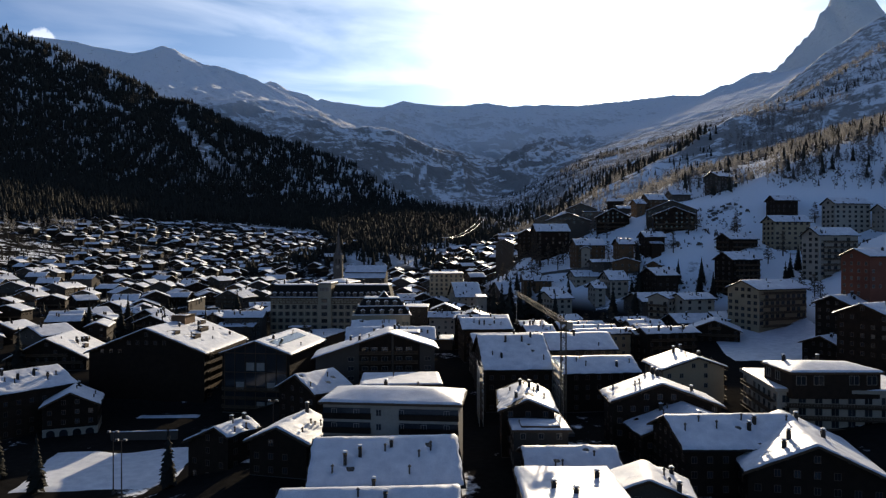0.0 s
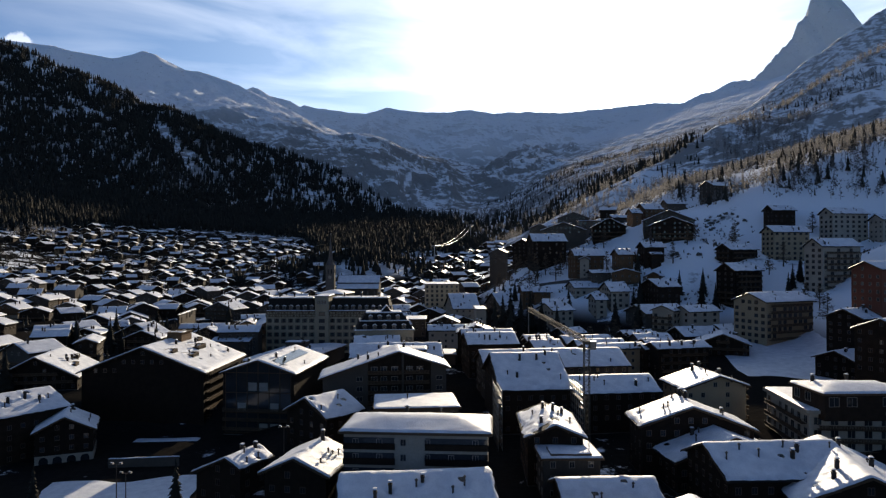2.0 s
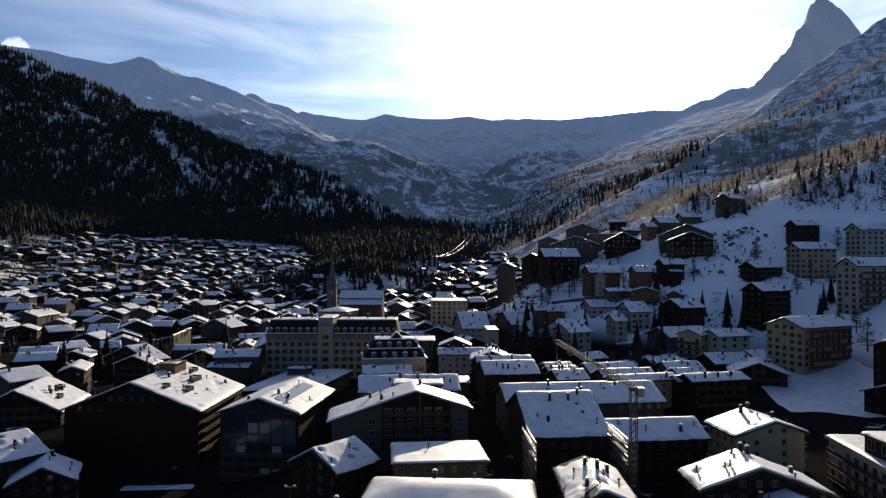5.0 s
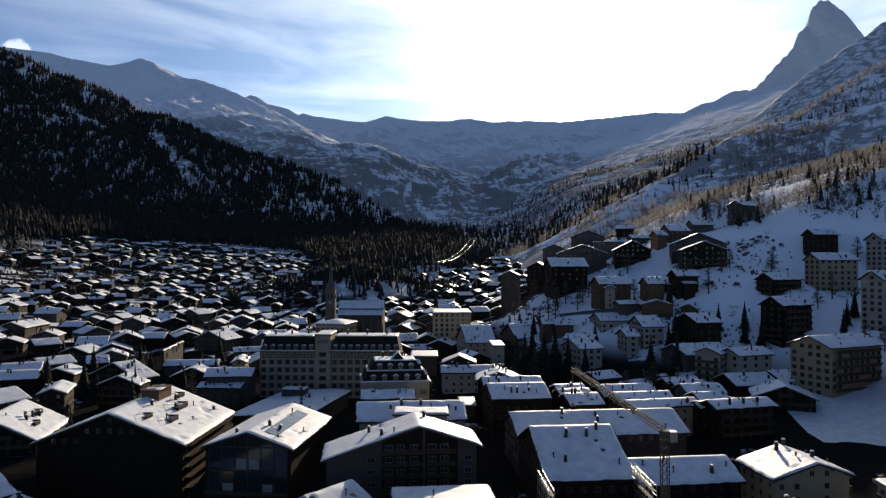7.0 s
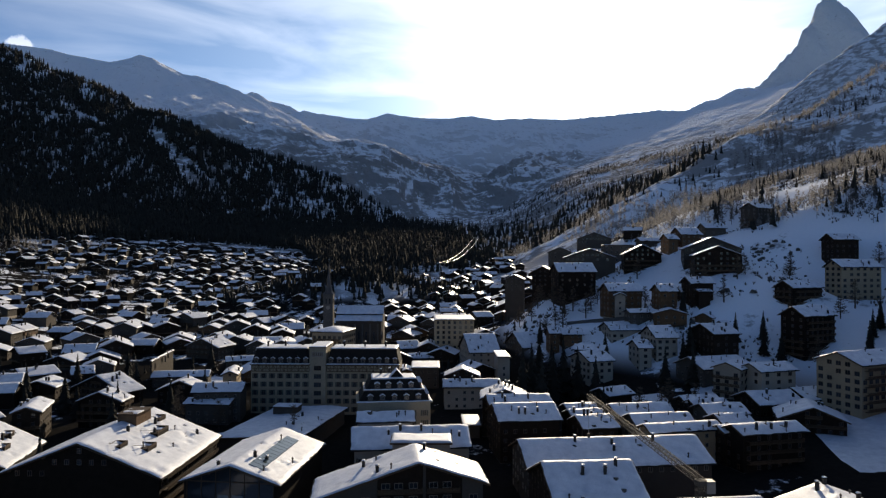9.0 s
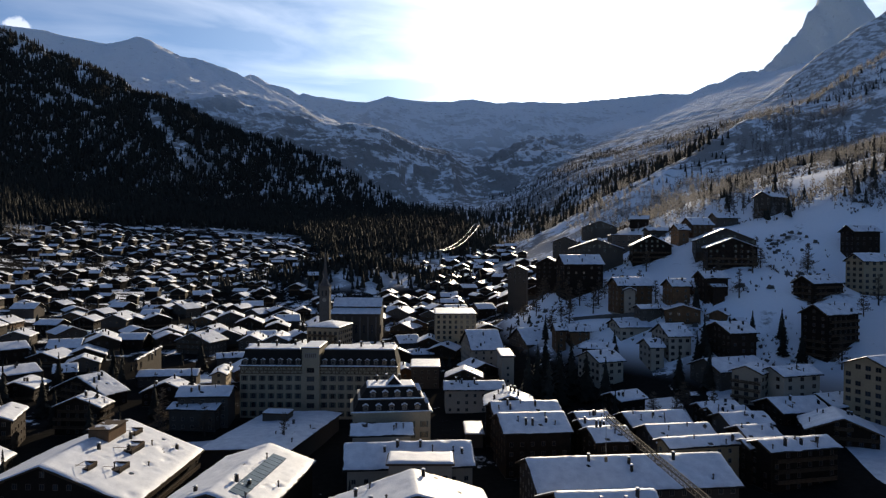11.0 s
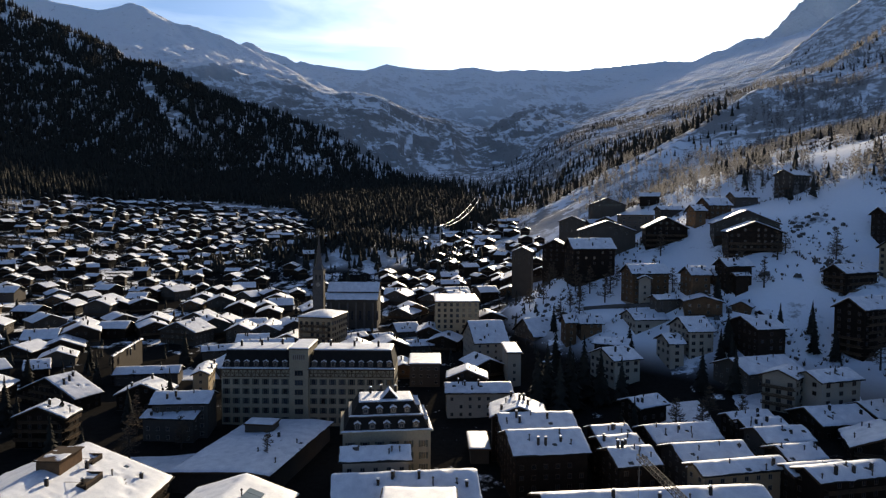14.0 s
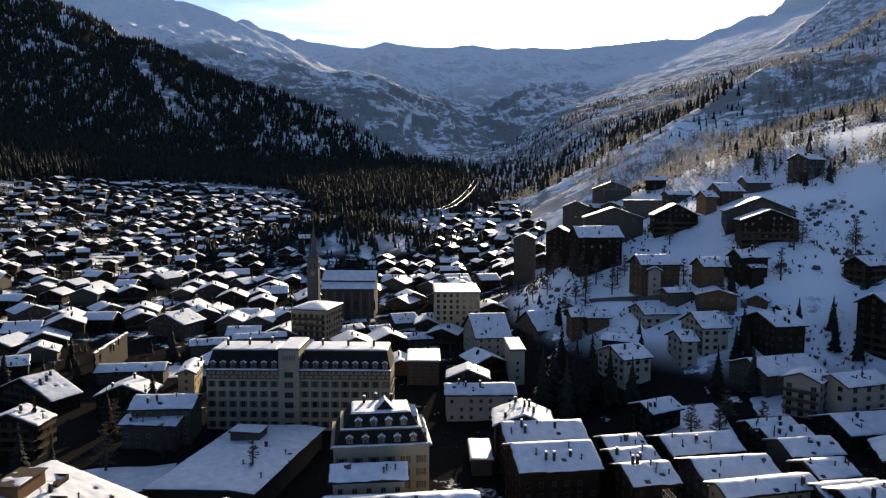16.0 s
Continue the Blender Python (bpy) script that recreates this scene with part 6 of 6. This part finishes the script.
near_trees = [conifer(x, y, h, 300 + i) for i, (x, y, h) in enumerate((
    (30.0, 352.0, 25.0), (38.5, 347.0, 22.0), (-123.0, 300.0, 17.0), (135.5, 362.6, 14.0), (-60.0, 150.0, 13.0)))]
for i, (k, x, y) in enumerate(((0, 44.5, 356), (1, 33, 344), (0, 25.5, 347), (1, 40, 360), (1, 49, 349), (0, 36, 368), (2, -110, 292), (2, -131, 322), (3, 128, 374), (3, 140, 356), (2, 96, 343),
                               (4, -90, 152), (4, -104, 160), (2, -120, 250), (3, 104, 364), (2, 86, 348), (2, 57, 350), (2, -160, 340), (3, -150, 330), (2, -175, 380))):
    src = near_trees[k]
    copy_thing(src, pose(x, y, height_at(x, y) - 0.2, 0, 0, 47 * i))
for i, (k, x, y) in enumerate(((2, -155, 250), (4, -33, 240),
                               (3, -118, 340), (2, -108, 352), (3, -170, 330), (2, -182, 352), (4, -150, 385), (3, -165, 410), (2, -128, 425), (3, -75, 420), (2, -88, 405), (4, 12, 250), (3, 118, 320), (4, 46, 312), (3, 52, 318), (3, 100.5, 366), (2, 106, 372), (3, 70, 384), (4, 45, 420), (3, 113, 399), (4, 98, 431), (3, 140, 372), (4, 178, 352), (3, 184, 356), (4, 172, 345))):
    copy_thing(near_trees[k], pose(x, y, height_at(x, y) - 0.2, 0, 0, 83 * i))
larches = [bare_tree(-104, 308, 14, 1), bare_tree(67, 322, 10.5, 2)]
for i, (k, x, y) in enumerate(((0, -111, 330), (1, 74, 318), (1, 80, 327), (0, 52, 470), (0, 60, 462), (1, 46, 455), (0, 70, 480), (1, 57, 486), (0, -60, 296), (1, -92, 318), (1, 86, 316), (0, 62, 452), (1, 40, 462), (0, 150, 420), (1, 158, 428), (0, 165, 300), (1, 172, 330),
                               (0, 62, 440), (0, 68, 446), (1, 56, 436), (0, 77, 441), (1, 82, 447), (0, 98, 438), (1, 101, 421), (0, 128, 428), (1, 133, 421), (0, 112, 470), (1, 107, 395), (0, 134, 400),
                               (0, 58, 425), (1, 50, 430), (0, 72, 432), (1, 178, 420), (0, 183, 428), (0, 188, 380), (1, 176, 372), (0, 206, 372), (1, 222, 400), (0, 230, 425), (0, 150, 345), (1, 172, 318))):
    copy_thing(larches[k], pose(x, y, height_at(x, y) - 0.2, 0, 0, 61 * i))


# ---- the woods on the slopes: tens of thousands of small trees, one object a slope ----
def woods(name, label, n, box, chance, seed, size=(9, 17)):
    rng = np.random.default_rng(seed)
    x = rng.uniform(box[0], box[1], n * 4); y = rng.uniform(box[2], box[3], n * 4)
    z = ground_height(x, y)
    keep = rng.uniform(0, 1, len(x)) < chance(x, y, z)
    x, y, z = x[keep][:n], y[keep][:n], z[keep][:n]
    k = len(x)
    h = rng.uniform(*size, k) * rng.uniform(0.75, 1.2, k)
    r = h * rng.uniform(0.15, 0.22, k)
    turn = rng.uniform(0, 6.28, k)
    sides = 5
    a = turn[:, None] + np.arange(sides) * 2 * np.pi / sides + rng.uniform(-0.3, 0.3, (k, sides))
    rad = r[:, None] * rng.uniform(0.65, 1.2, (k, sides))
    low = np.stack([x[:, None] + rad * np.cos(a), y[:, None] + rad * np.sin(a), z[:, None] + h[:, None] * rng.uniform(0.02, 0.16, (k, sides))], -1)
    mid = np.stack([x[:, None] + 0.62 * rad * np.cos(a + 0.6), y[:, None] + 0.62 * rad * np.sin(a + 0.6), z[:, None] + h[:, None] * rng.uniform(0.40, 0.52, (k, sides))], -1)
    t0 = np.stack([x, y, z + h * 0.66], -1)[:, None]
    t1 = np.stack([x + rng.uniform(-0.3, 0.3, k), y, z + h], -1)[:, None]
    verts = np.concatenate([low, t0, mid, t1], 1)
    m = 2 * sides + 2
    f = [(i, (i + 1) % sides, sides) for i in range(sides)] + [(sides + 1 + i, sides + 1 + (i + 1) % sides, m - 1) for i in range(sides)]
    faces = (np.arange(k)[:, None, None] * m + np.array(f)[None]).reshape(-1, 3)
    me = bpy.data.meshes.new(name)
    me.vertices.add(k * m); me.vertices.foreach_set("co", verts.reshape(-1))
    me.loops.add(len(faces) * 3); me.loops.foreach_set("vertex_index", faces.ravel())
    me.polygons.add(len(faces)); me.polygons.foreach_set("loop_start", np.arange(len(faces)) * 3); me.polygons.foreach_set("loop_total", np.full(len(faces), 3))
    me.update(calc_edges=True)
    me.materials.append(NEEDLES)
    return tagged(new(name, me), label, "forest", kind="stuff")


def clearing(x, y, size, lo, hi, seed):
    return np.clip((fbm(x, y, size, 4, seed) - lo) / (hi - lo), 0, 1)


def gully(x, y, x0, y0, x1, y1, w):
    """0 inside a snow gully between two points, 1 outside, with ragged banks."""
    dx, dy = x1 - x0, y1 - y0
    s = np.clip(((x - x0) * dx + (y - y0) * dy) / (dx * dx + dy * dy), 0, 1)
    d = np.hypot(x - x0 - s * dx, y - y0 - s * dy) + 14 * fbm(x, y, 30.0, 3, 77)
    return np.clip((d - w * (0.45 + 0.55 * s)) / 8, 0.06, 1)


def spur_chance(x, y, z):
    gap = clearing(x * 1.1 + y * 0.3, y * 0.22, 80.0, -0.62, -0.34, 61)
    gap = gap * np.where(z > 120, 0.10 + 0.90 * clearing(x, y * 0.5, 19.0, -0.42, -0.12, 131), 1.0)
    gap = gap * np.interp(x, [-100, 120], [1.0, 0.10])
    gap = gap * gully(x, y, -805, 2042, -600, 1765, 15) * gully(x, y, -1146, 2042, -901, 1950, 9) * gully(x, y, -690, 1900, -560, 1800, 7)
    c = np.clip((z - 34) / 20, 0, 1) * np.clip((800 - z) / 160, 0.0, 1) * gap
    lower = np.where(x > -330, np.clip((2150 - y - 0.9 * (x + 330)) / 200, 0, 1), 1.0)
    start = np.interp(x, [-900, -700, -600, -555, -460, -350, -250, -120, 100, 200], [760, 900, 1010, 1140, 1260, 1350, 1340, 960, 1040, 1000])
    crest_y = np.interp(x, [-1500, -1300, -1010, -680, -430, -190], [2310, 2285, 2215, 2130, 2060, 1990])
    return c * lower * np.clip((y - start) / 40, 0, 1) * (y < crest_y + 15)


def right_chance(x, y, z):
    patch = clearing(x, y, 120.0, -0.02, 0.25, 83) * np.clip((y - 1000) / 300, 0.25, 1)
    patch = np.maximum(patch, 1.3 * np.exp(-(((x - 196) / 22) ** 2 + ((y - 480) / 26) ** 2)))
    return patch * np.clip((z - 45) / 30, 0, 1) * np.clip((620 - z) / 300, 0, 1) * 0.8


def larch_chance(x, y, z):
    """Woods over the brow and the shoulder, thinning towards the snowfield and the gullies."""
    near = np.clip((z - np.interp(y, [430, 540, 620, 900], [76, 76, 68, 40])) / 14, 0, 1) * clearing(x, y, 70.0, -0.12, 0.22, 101)
    open_field = np.exp(-(((x - 250) / 70) ** 2 + ((y - 960) / 75) ** 2))
    free = np.min((HOUSE_SPOTS[None, :, 0] - np.ravel(x)[:, None]) ** 2 + (HOUSE_SPOTS[None, :, 1] - np.ravel(y)[:, None]) ** 2, 1) > 190
    return near * free * (1 - 0.9 * open_field) * np.clip((600 - z) / 250, 0, 1) * np.interp(y, [430, 700, 1900], [1, 0.8, 0.35])


def larch_wood(name, label, n, box, chance, seed, size):
    """A crowd of bare larches: a thin stem and slanting sprays of twigs each."""
    rng = np.random.default_rng(seed)
    x = rng.uniform(box[0], box[1], n * 5); y = rng.uniform(box[2], box[3], n * 5)
    z = ground_height(x, y)
    keep = rng.uniform(0, 1, len(x)) < chance(x, y, z)
    x, y, z = x[keep][:n], y[keep][:n], z[keep][:n]
    k, m = len(x), 15
    h = rng.uniform(*size, k)
    a = rng.uniform(0, 6.28, (k, m)); f = np.linspace(0.18, 0.92, m)[None] + rng.uniform(-0.03, 0.03, (k, m))
    reach = h[:, None] * (0.05 + 0.19 * (1 - f)) * rng.uniform(0.7, 1.3, (k, m))
    wd = h[:, None] * rng.uniform(0.020, 0.045, (k, m))
    cz = z[:, None] + h[:, None] * f
    root = np.stack([x[:, None] + 0 * a, y[:, None] + 0 * a, cz + wd], -1)
    low = np.stack([x[:, None] + 0.55 * reach * np.cos(a) - wd * np.sin(a), y[:, None] + 0.55 * reach * np.sin(a) + wd * np.cos(a), cz - wd], -1)
    tip = np.stack([x[:, None] + reach * np.cos(a), y[:, None] + reach * np.sin(a), cz + reach * rng.uniform(0.0, 0.7, (k, m))], -1)
    sw = 0.016 * h
    stem = np.stack([np.stack([x - sw, y, z - 0.3], -1), np.stack([x + sw, y, z - 0.3], -1), np.stack([x, y, z + h], -1)], 1)
    verts = np.concatenate([np.stack([root, low, tip], 2).reshape(-1, 3), stem.reshape(-1, 3)])
    faces = np.arange(len(verts))
    me = bpy.data.meshes.new(name)
    me.vertices.add(len(verts)); me.vertices.foreach_set("co", verts.ravel())
    me.loops.add(len(faces)); me.loops.foreach_set("vertex_index", faces)
    me.polygons.add(len(faces) // 3); me.polygons.foreach_set("loop_start", np.arange(len(faces) // 3) * 3); me.polygons.foreach_set("loop_total", np.full(len(faces) // 3, 3))
    me.update(calc_edges=True)
    me.materials.append(LARCH)
    return tagged(new(name, me), label, "forest", kind="stuff")


def garden_chance(x, y, z):
    x, y = np.asarray(x, float), np.asarray(y, float)
    free = np.array([np.min((HOUSE_SPOTS[:, 0] - a) ** 2 + (HOUSE_SPOTS[:, 1] - b) ** 2) > 85 for a, b in zip(x.ravel(), y.ravel())]).reshape(x.shape)
    bank = np.where(x < -40, 1.0, 0.45)
    return free * bank * clearing(x, y, 60.0, -0.35, 0.1, 91)


def bank_chance(x, y, z):
    return np.clip((z - 62) / 14, 0, 1) * clearing(x, y, 60.0, -0.3, 0.1, 57)


def knoll_chance(x, y, z):
    return np.exp(-(((x + 105) / 95) ** 2 + ((y - 800) / 55) ** 2))


woods("spur_forest", "dense dark conifer forest on the shaded mountain spur", 56000, (-2000, 420, 760, 2350), spur_chance, 5, (13, 23))
woods("brow_trees", "dark conifers among the larches of the brow", 260, (190, 420, 440, 760), larch_chance, 26, (7, 13))
woods("slope_trees", "scattered conifers and scrub on the hazy slope", 4500, (150, 1300, 560, 2100), right_chance, 6, (5, 11))
larch_wood("larch_wood", "leafless brown larch wood above the hillside chalets", 3000, (150, 460, 430, 860), larch_chance, 16, (7, 13))
larch_wood("larch_wood", "leafless brown larch wood on the far sunlit slope", 7500, (-20, 1250, 860, 1950), larch_chance, 17, (9, 16))
larch_wood("bank_larches", "bare larches on the snowy left bank", 700, (-760, -470, 760, 1100), bank_chance, 18, (9, 15))
woods("garden_trees", "small dark trees and bushes between the chalets", 2600, (-620, 110, 400, 1300), garden_chance, 8, (3, 8))
woods("knoll_trees", "dark conifers crowding a low knoll", 900, (-260, 40, 680, 930), knoll_chance, 7, (9, 17))


# ---- snowfields between the houses ----
def snow_patch(x, y, rx, ry, rot, seed, label):
    n = 26
    u, v = np.meshgrid(np.linspace(-1, 1, n), np.linspace(-1, 1, n), indexing="ij")
    c, s = math.cos(radians(rot)), math.sin(radians(rot))
    X, Y = x + c * u * rx - s * v * ry, y + s * u * rx + c * v * ry
    d = np.maximum(np.abs(u), np.abs(v)) + 0.18 * fbm(X, Y, 14.0, 3, seed)
    Z = ground_height(X, Y) + np.clip((0.95 - d) * 2.5, -0.5, 0.28) + 0.05 * fbm(X, Y, 3.0, 3, seed + 1)
    i, j = np.meshgrid(np.arange(n - 1), np.arange(n - 1), indexing="ij")
    f = np.stack([i * n + j, (i + 1) * n + j, (i + 1) * n + j + 1, i * n + j + 1], -1).reshape(-1, 4)
    me = bpy.data.meshes.new("snowfield")
    me.from_pydata(np.stack([X.ravel(), Y.ravel(), Z.ravel()], -1).tolist(), [], f.tolist())
    me.materials.append(SNOW)
    me.polygons.foreach_set("use_smooth", [True] * len(f))
    return tagged(new("snowfield", me), label, "snowfield", kind="structure")


snow_patch(-81, 168, 19, 16, 8, 1, "blue-shaded snow on an open meadow")
snow_patch(-88, 219, 10, 1.8, 3, 9, "line of shovelled snow along a house foot")
snow_patch(133, 276, 22, 33, -12, 2, "untouched snow on a sloping meadow")
snow_patch(-98, 303, 14, 9, 10, 3, "shaded snow on a hotel terrace")
snow_patch(69, 331, 12, 13, -8, 4, "shaded garden snow between bare trees")
snow_patch(-120, 405, 20, 9, 8, 5, "shaded snow in a garden")
snow_patch(-565, 1078, 42, 30, 10, 21, "bright snowfield at the edge of the upper village")
snow_patch(-315, 1235, 46, 20, 0, 22, "sunlit strip of snow above the upper village")
snow_patch(-230, 1120, 30, 14, 0, 23, "shaded snow between distant chalets")
snow_patch(112, 330, 22, 8, -12, 6, "shaded snow on a garden terrace")


def scrub(name, label, n, box, chance, seed, mat):
    """Low leafless bushes: bundles of thin crossing blades, too many to count."""
    rng = np.random.default_rng(seed)
    x = rng.uniform(box[0], box[1], n * 6); y = rng.uniform(box[2], box[3], n * 6)
    keep = rng.uniform(0, 1, len(x)) < chance(x, y)
    x, y = x[keep][:n], y[keep][:n]
    z = ground_height(x, y)
    k, m = len(x), 9
    h = rng.uniform(0.9, 2.6, k)
    a = rng.uniform(0, 6.28, (k, m)); lean = rng.uniform(0.15, 0.9, (k, m)); hh = h[:, None] * rng.uniform(0.5, 1.0, (k, m)); wd = rng.uniform(0.12, 0.3, (k, m))
    b0 = np.stack([x[:, None] - wd * np.sin(a), y[:, None] + wd * np.cos(a), z[:, None] + 0 * a - 0.2], -1)
    b1 = np.stack([x[:, None] + wd * np.sin(a), y[:, None] - wd * np.cos(a), z[:, None] + 0 * a - 0.2], -1)
    tip = np.stack([x[:, None] + lean * hh * np.cos(a), y[:, None] + lean * hh * np.sin(a), z[:, None] + hh], -1)
    verts = np.stack([b0, b1, tip], 2).reshape(-1, 3)
    f = np.arange(len(verts)).reshape(-1, 3)
    me = bpy.data.meshes.new(name)
    me.from_pydata(verts.tolist(), [], f.tolist())
    me.materials.append(mat)
    return tagged(new(name, me), label, "bushes", kind="stuff")


def slope_scrub(x, y):
    start = np.interp(y, [0, 200, 300, 400, 500, 650, 1000], [190, 168, 152, 122, 95, 90, 175])
    return clearing(x, y, 26.0, 0.12, 0.30, 41) * np.clip((x - start + 45) / 30, 0, 1)


def knob_scrub(x, y):
    return clearing(x, y, 15.0, 0.02, 0.2, 44) * np.exp(-(((x - 52) / 30) ** 2 + ((y - 465) / 60) ** 2))


scrub("slope_scrub", "brown leafless bushes poking through slope snow", 2600, (60, 330, 250, 720), slope_scrub, 3, TWIGS)
scrub("knob_scrub", "brown bushes and stones on a snowy knob", 420, (0, 110, 390, 560), knob_scrub, 4, TWIGS)


def rocks(n, box, chance, seed):
    rng = random.Random(seed)
    s = Shape()
    made = 0
    while made < n:
        x, y = rng.uniform(box[0], box[1]), rng.uniform(box[2], box[3])
        if rng.random() > float(chance(np.array([x]), np.array([y]))[0]):
            continue
        made += 1
        z, r = height_at(x, y), rng.uniform(0.5, 1.9)
        pts = []
        for k in range(6):
            a = k * math.pi / 3 + rng.uniform(-0.3, 0.3)
            pts.append((x + r * rng.uniform(0.7, 1.3) * math.cos(a), y + r * rng.uniform(0.7, 1.3) * math.sin(a), z - 0.6))
        tops = [(x + (q[0] - x) * rng.uniform(0.4, 0.75), y + (q[1] - y) * rng.uniform(0.4, 0.75), z + r * rng.uniform(0.3, 0.9)) for q in pts]
        s.add(pts + tops, [(i, (i + 1) % 6, 6 + (i + 1) % 6, 6 + i) for i in range(6)] + [tuple(range(6, 12))])
    me = s.mesh("boulders", STONE)
    return tagged(new("boulders", me), "grey boulders and rock steps in the slope snow", "rocks", kind="stuff")


rocks(46, (162, 184, 399, 417), lambda x, y: np.ones(len(x)), 12)
rocks(30, (176, 200, 446, 466), lambda x, y: np.ones(len(x)), 13)
scrub("field_scrub", "brown bushes among boulders on the snowfield", 120, (160, 200, 366, 470), lambda x, y: clearing(x, y, 22.0, 0.1, 0.3, 48), 6, TWIGS)
rocks(260, (40, 330, 260, 700), slope_scrub, 8)
rocks(90, (0, 110, 390, 560), knob_scrub, 9)


# ---- masts, wall, scaffold and cables ----
def lamp_mast(x, y, h):
    ob = thing("lamp_mast", x, y, height_at(x, y), 0, "tall dark floodlight mast beside the square", "lamp post", "lamp masts")
    part("pole", Shape().cone(0, 0, -0.3, h, 0.16, 0.09, 8), FRAME_DARK, ob)
    part("base", Shape().cone(0, 0, -0.3, 0.6, 0.3, 0.26, 8), STONE, ob)
    part("crossbar", Shape().box(-1.2, 1.2, -0.07, 0.07, h, h + 0.14), FRAME_DARK, ob)
    for sx in (-0.9, 0.9):
        head = part("lamp_head", Shape().prism([(-0.35, 0), (0.35, 0), (0.25, 0.35), (-0.25, 0.35)], -0.45, 0.2), METAL, ob, at=pose(sx, 0, h + 0.14))
        part("lens", Shape().box(-0.28, 0.28, -0.48, -0.452, 0.05, 0.28), GLASS, head)
    return ob


lamp_mast(-72.5, 151.0, 13.5)
lamp_mast(-69.5, 148.5, 12.5)
lamp_mast(-42.0, 170.0, 9.0)

lane_wall = thing("retaining_wall", 82.0, 420.0, height_at(82, 420), 0, "dark stone retaining wall along a hillside lane", "wall")
lane = [(62.0, 432.0), (74.0, 424.0), (88.0, 413.0), (100.0, 405.0)]
for (ax, ay), (bx, by) in zip(lane, lane[1:]):
    a, b, z0 = Vector((ax - 82, ay - 420, 0)), Vector((bx - 82, by - 420, 0)), height_at(82, 420)
    a.z, b.z = height_at(ax, ay) + 0.4 - z0, height_at(bx, by) + 0.4 - z0
    part("wall", Shape().beam(a, b, 0.9), STONE, lane_wall)
    part("coping", Shape().beam(a + Vector((0, 0, 0.95)), b + Vector((0, 0, 0.95)), 0.16), SLATE, lane_wall)

garden_wall = thing("garden_wall", -84, 193, height_at(-84, 193), 6, "pale plaster retaining wall in the shade", "wall")
part("wall", Shape().box(-9, 9, -0.25, 0.25, -1, 2.2), PLASTER_GREY, garden_wall)
part("coping", Shape().box(-9.1, 9.1, -0.35, 0.35, 2.2, 2.38), STONE, garden_wall)
part("snow", snow_sheet(9.1, 9.1, -0.35, 0.35, lambda q: 2.38 + 0 * np.asarray(q), random.Random(2), 0.22, inset=0.03, cell=0.6), None, garden_wall)


def scaffold(x, y, rot, w, h, label):
    z = height_at(x, y)
    ob = thing("scaffold", x, y, z, rot, label, "scaffold", "scaffolds")
    n = max(2, int(w / 2.2))
    for i in range(n + 1):
        c = -w / 2 + w * i / n
        for d in (-0.5, 0.5):
            part("upright", Shape().beam((c, d, 0), (c, d, h), 0.05), METAL, ob)
    for k in range(1, int(h / 2) + 1):
        part("deck", Shape().box(-w / 2, w / 2, -0.5, 0.5, 2.0 * k - 0.06, 2.0 * k), FASCIA, ob)
        for d in (-0.5, 0.5):
            part("rail", Shape().beam((-w / 2, d, 2.0 * k + 1.0), (w / 2, d, 2.0 * k + 1.0), 0.04), METAL, ob)
    return ob


scaffold(10.2, 188.0, 90, 14.0, 15.5, "metal scaffold along a house front")
scaffold(31.6, 190.0, 90, 14.0, 15.5, "metal scaffold along a house front")


def cable(a, b, sag, r, label):
    """A slack steel rope between two pylons."""
    cu = bpy.data.curves.new("cable", "CURVE")
    cu.dimensions, cu.bevel_depth, cu.bevel_resolution = "3D", r, 1
    sp = cu.splines.new("POLY")
    sp.points.add(24)
    for i, p in enumerate(sp.points):
        f = i / 24
        q = Vector(a).lerp(Vector(b), f)
        p.co = (q.x, q.y, q.z - sag * 4 * f * (1 - f), 1)
    cu.materials.append(METAL)
    return tagged(new("cable", cu), label, "cable", "gondola cables")


def pylon(x, y, h):
    ob = thing("pylon", x, y, height_at(x, y), 10, "slim steel gondola pylon with cross arms", "pylon", "gondola pylons")
    part("shaft", Shape().cone(0, 0, -1, h, 0.9, 0.45, 8), METAL, ob)
    part("cross_arm", Shape().box(-5, 5, -0.3, 0.3, h - 0.6, h), METAL, ob)
    return ob


pylon(2.0, 900.0, 30.0)
pylon(70.0, 1220.0, 34.0)
pz, qz = height_at(2, 900) + 29.5, height_at(70, 1220) + 33.5
for s_ in (-4.2, 4.2):
    cable((2.0 + s_, 900.0, pz), (70.0 + s_, 1220.0, qz), 9.0, 0.17, "bright steel gondola rope against the dark wood")
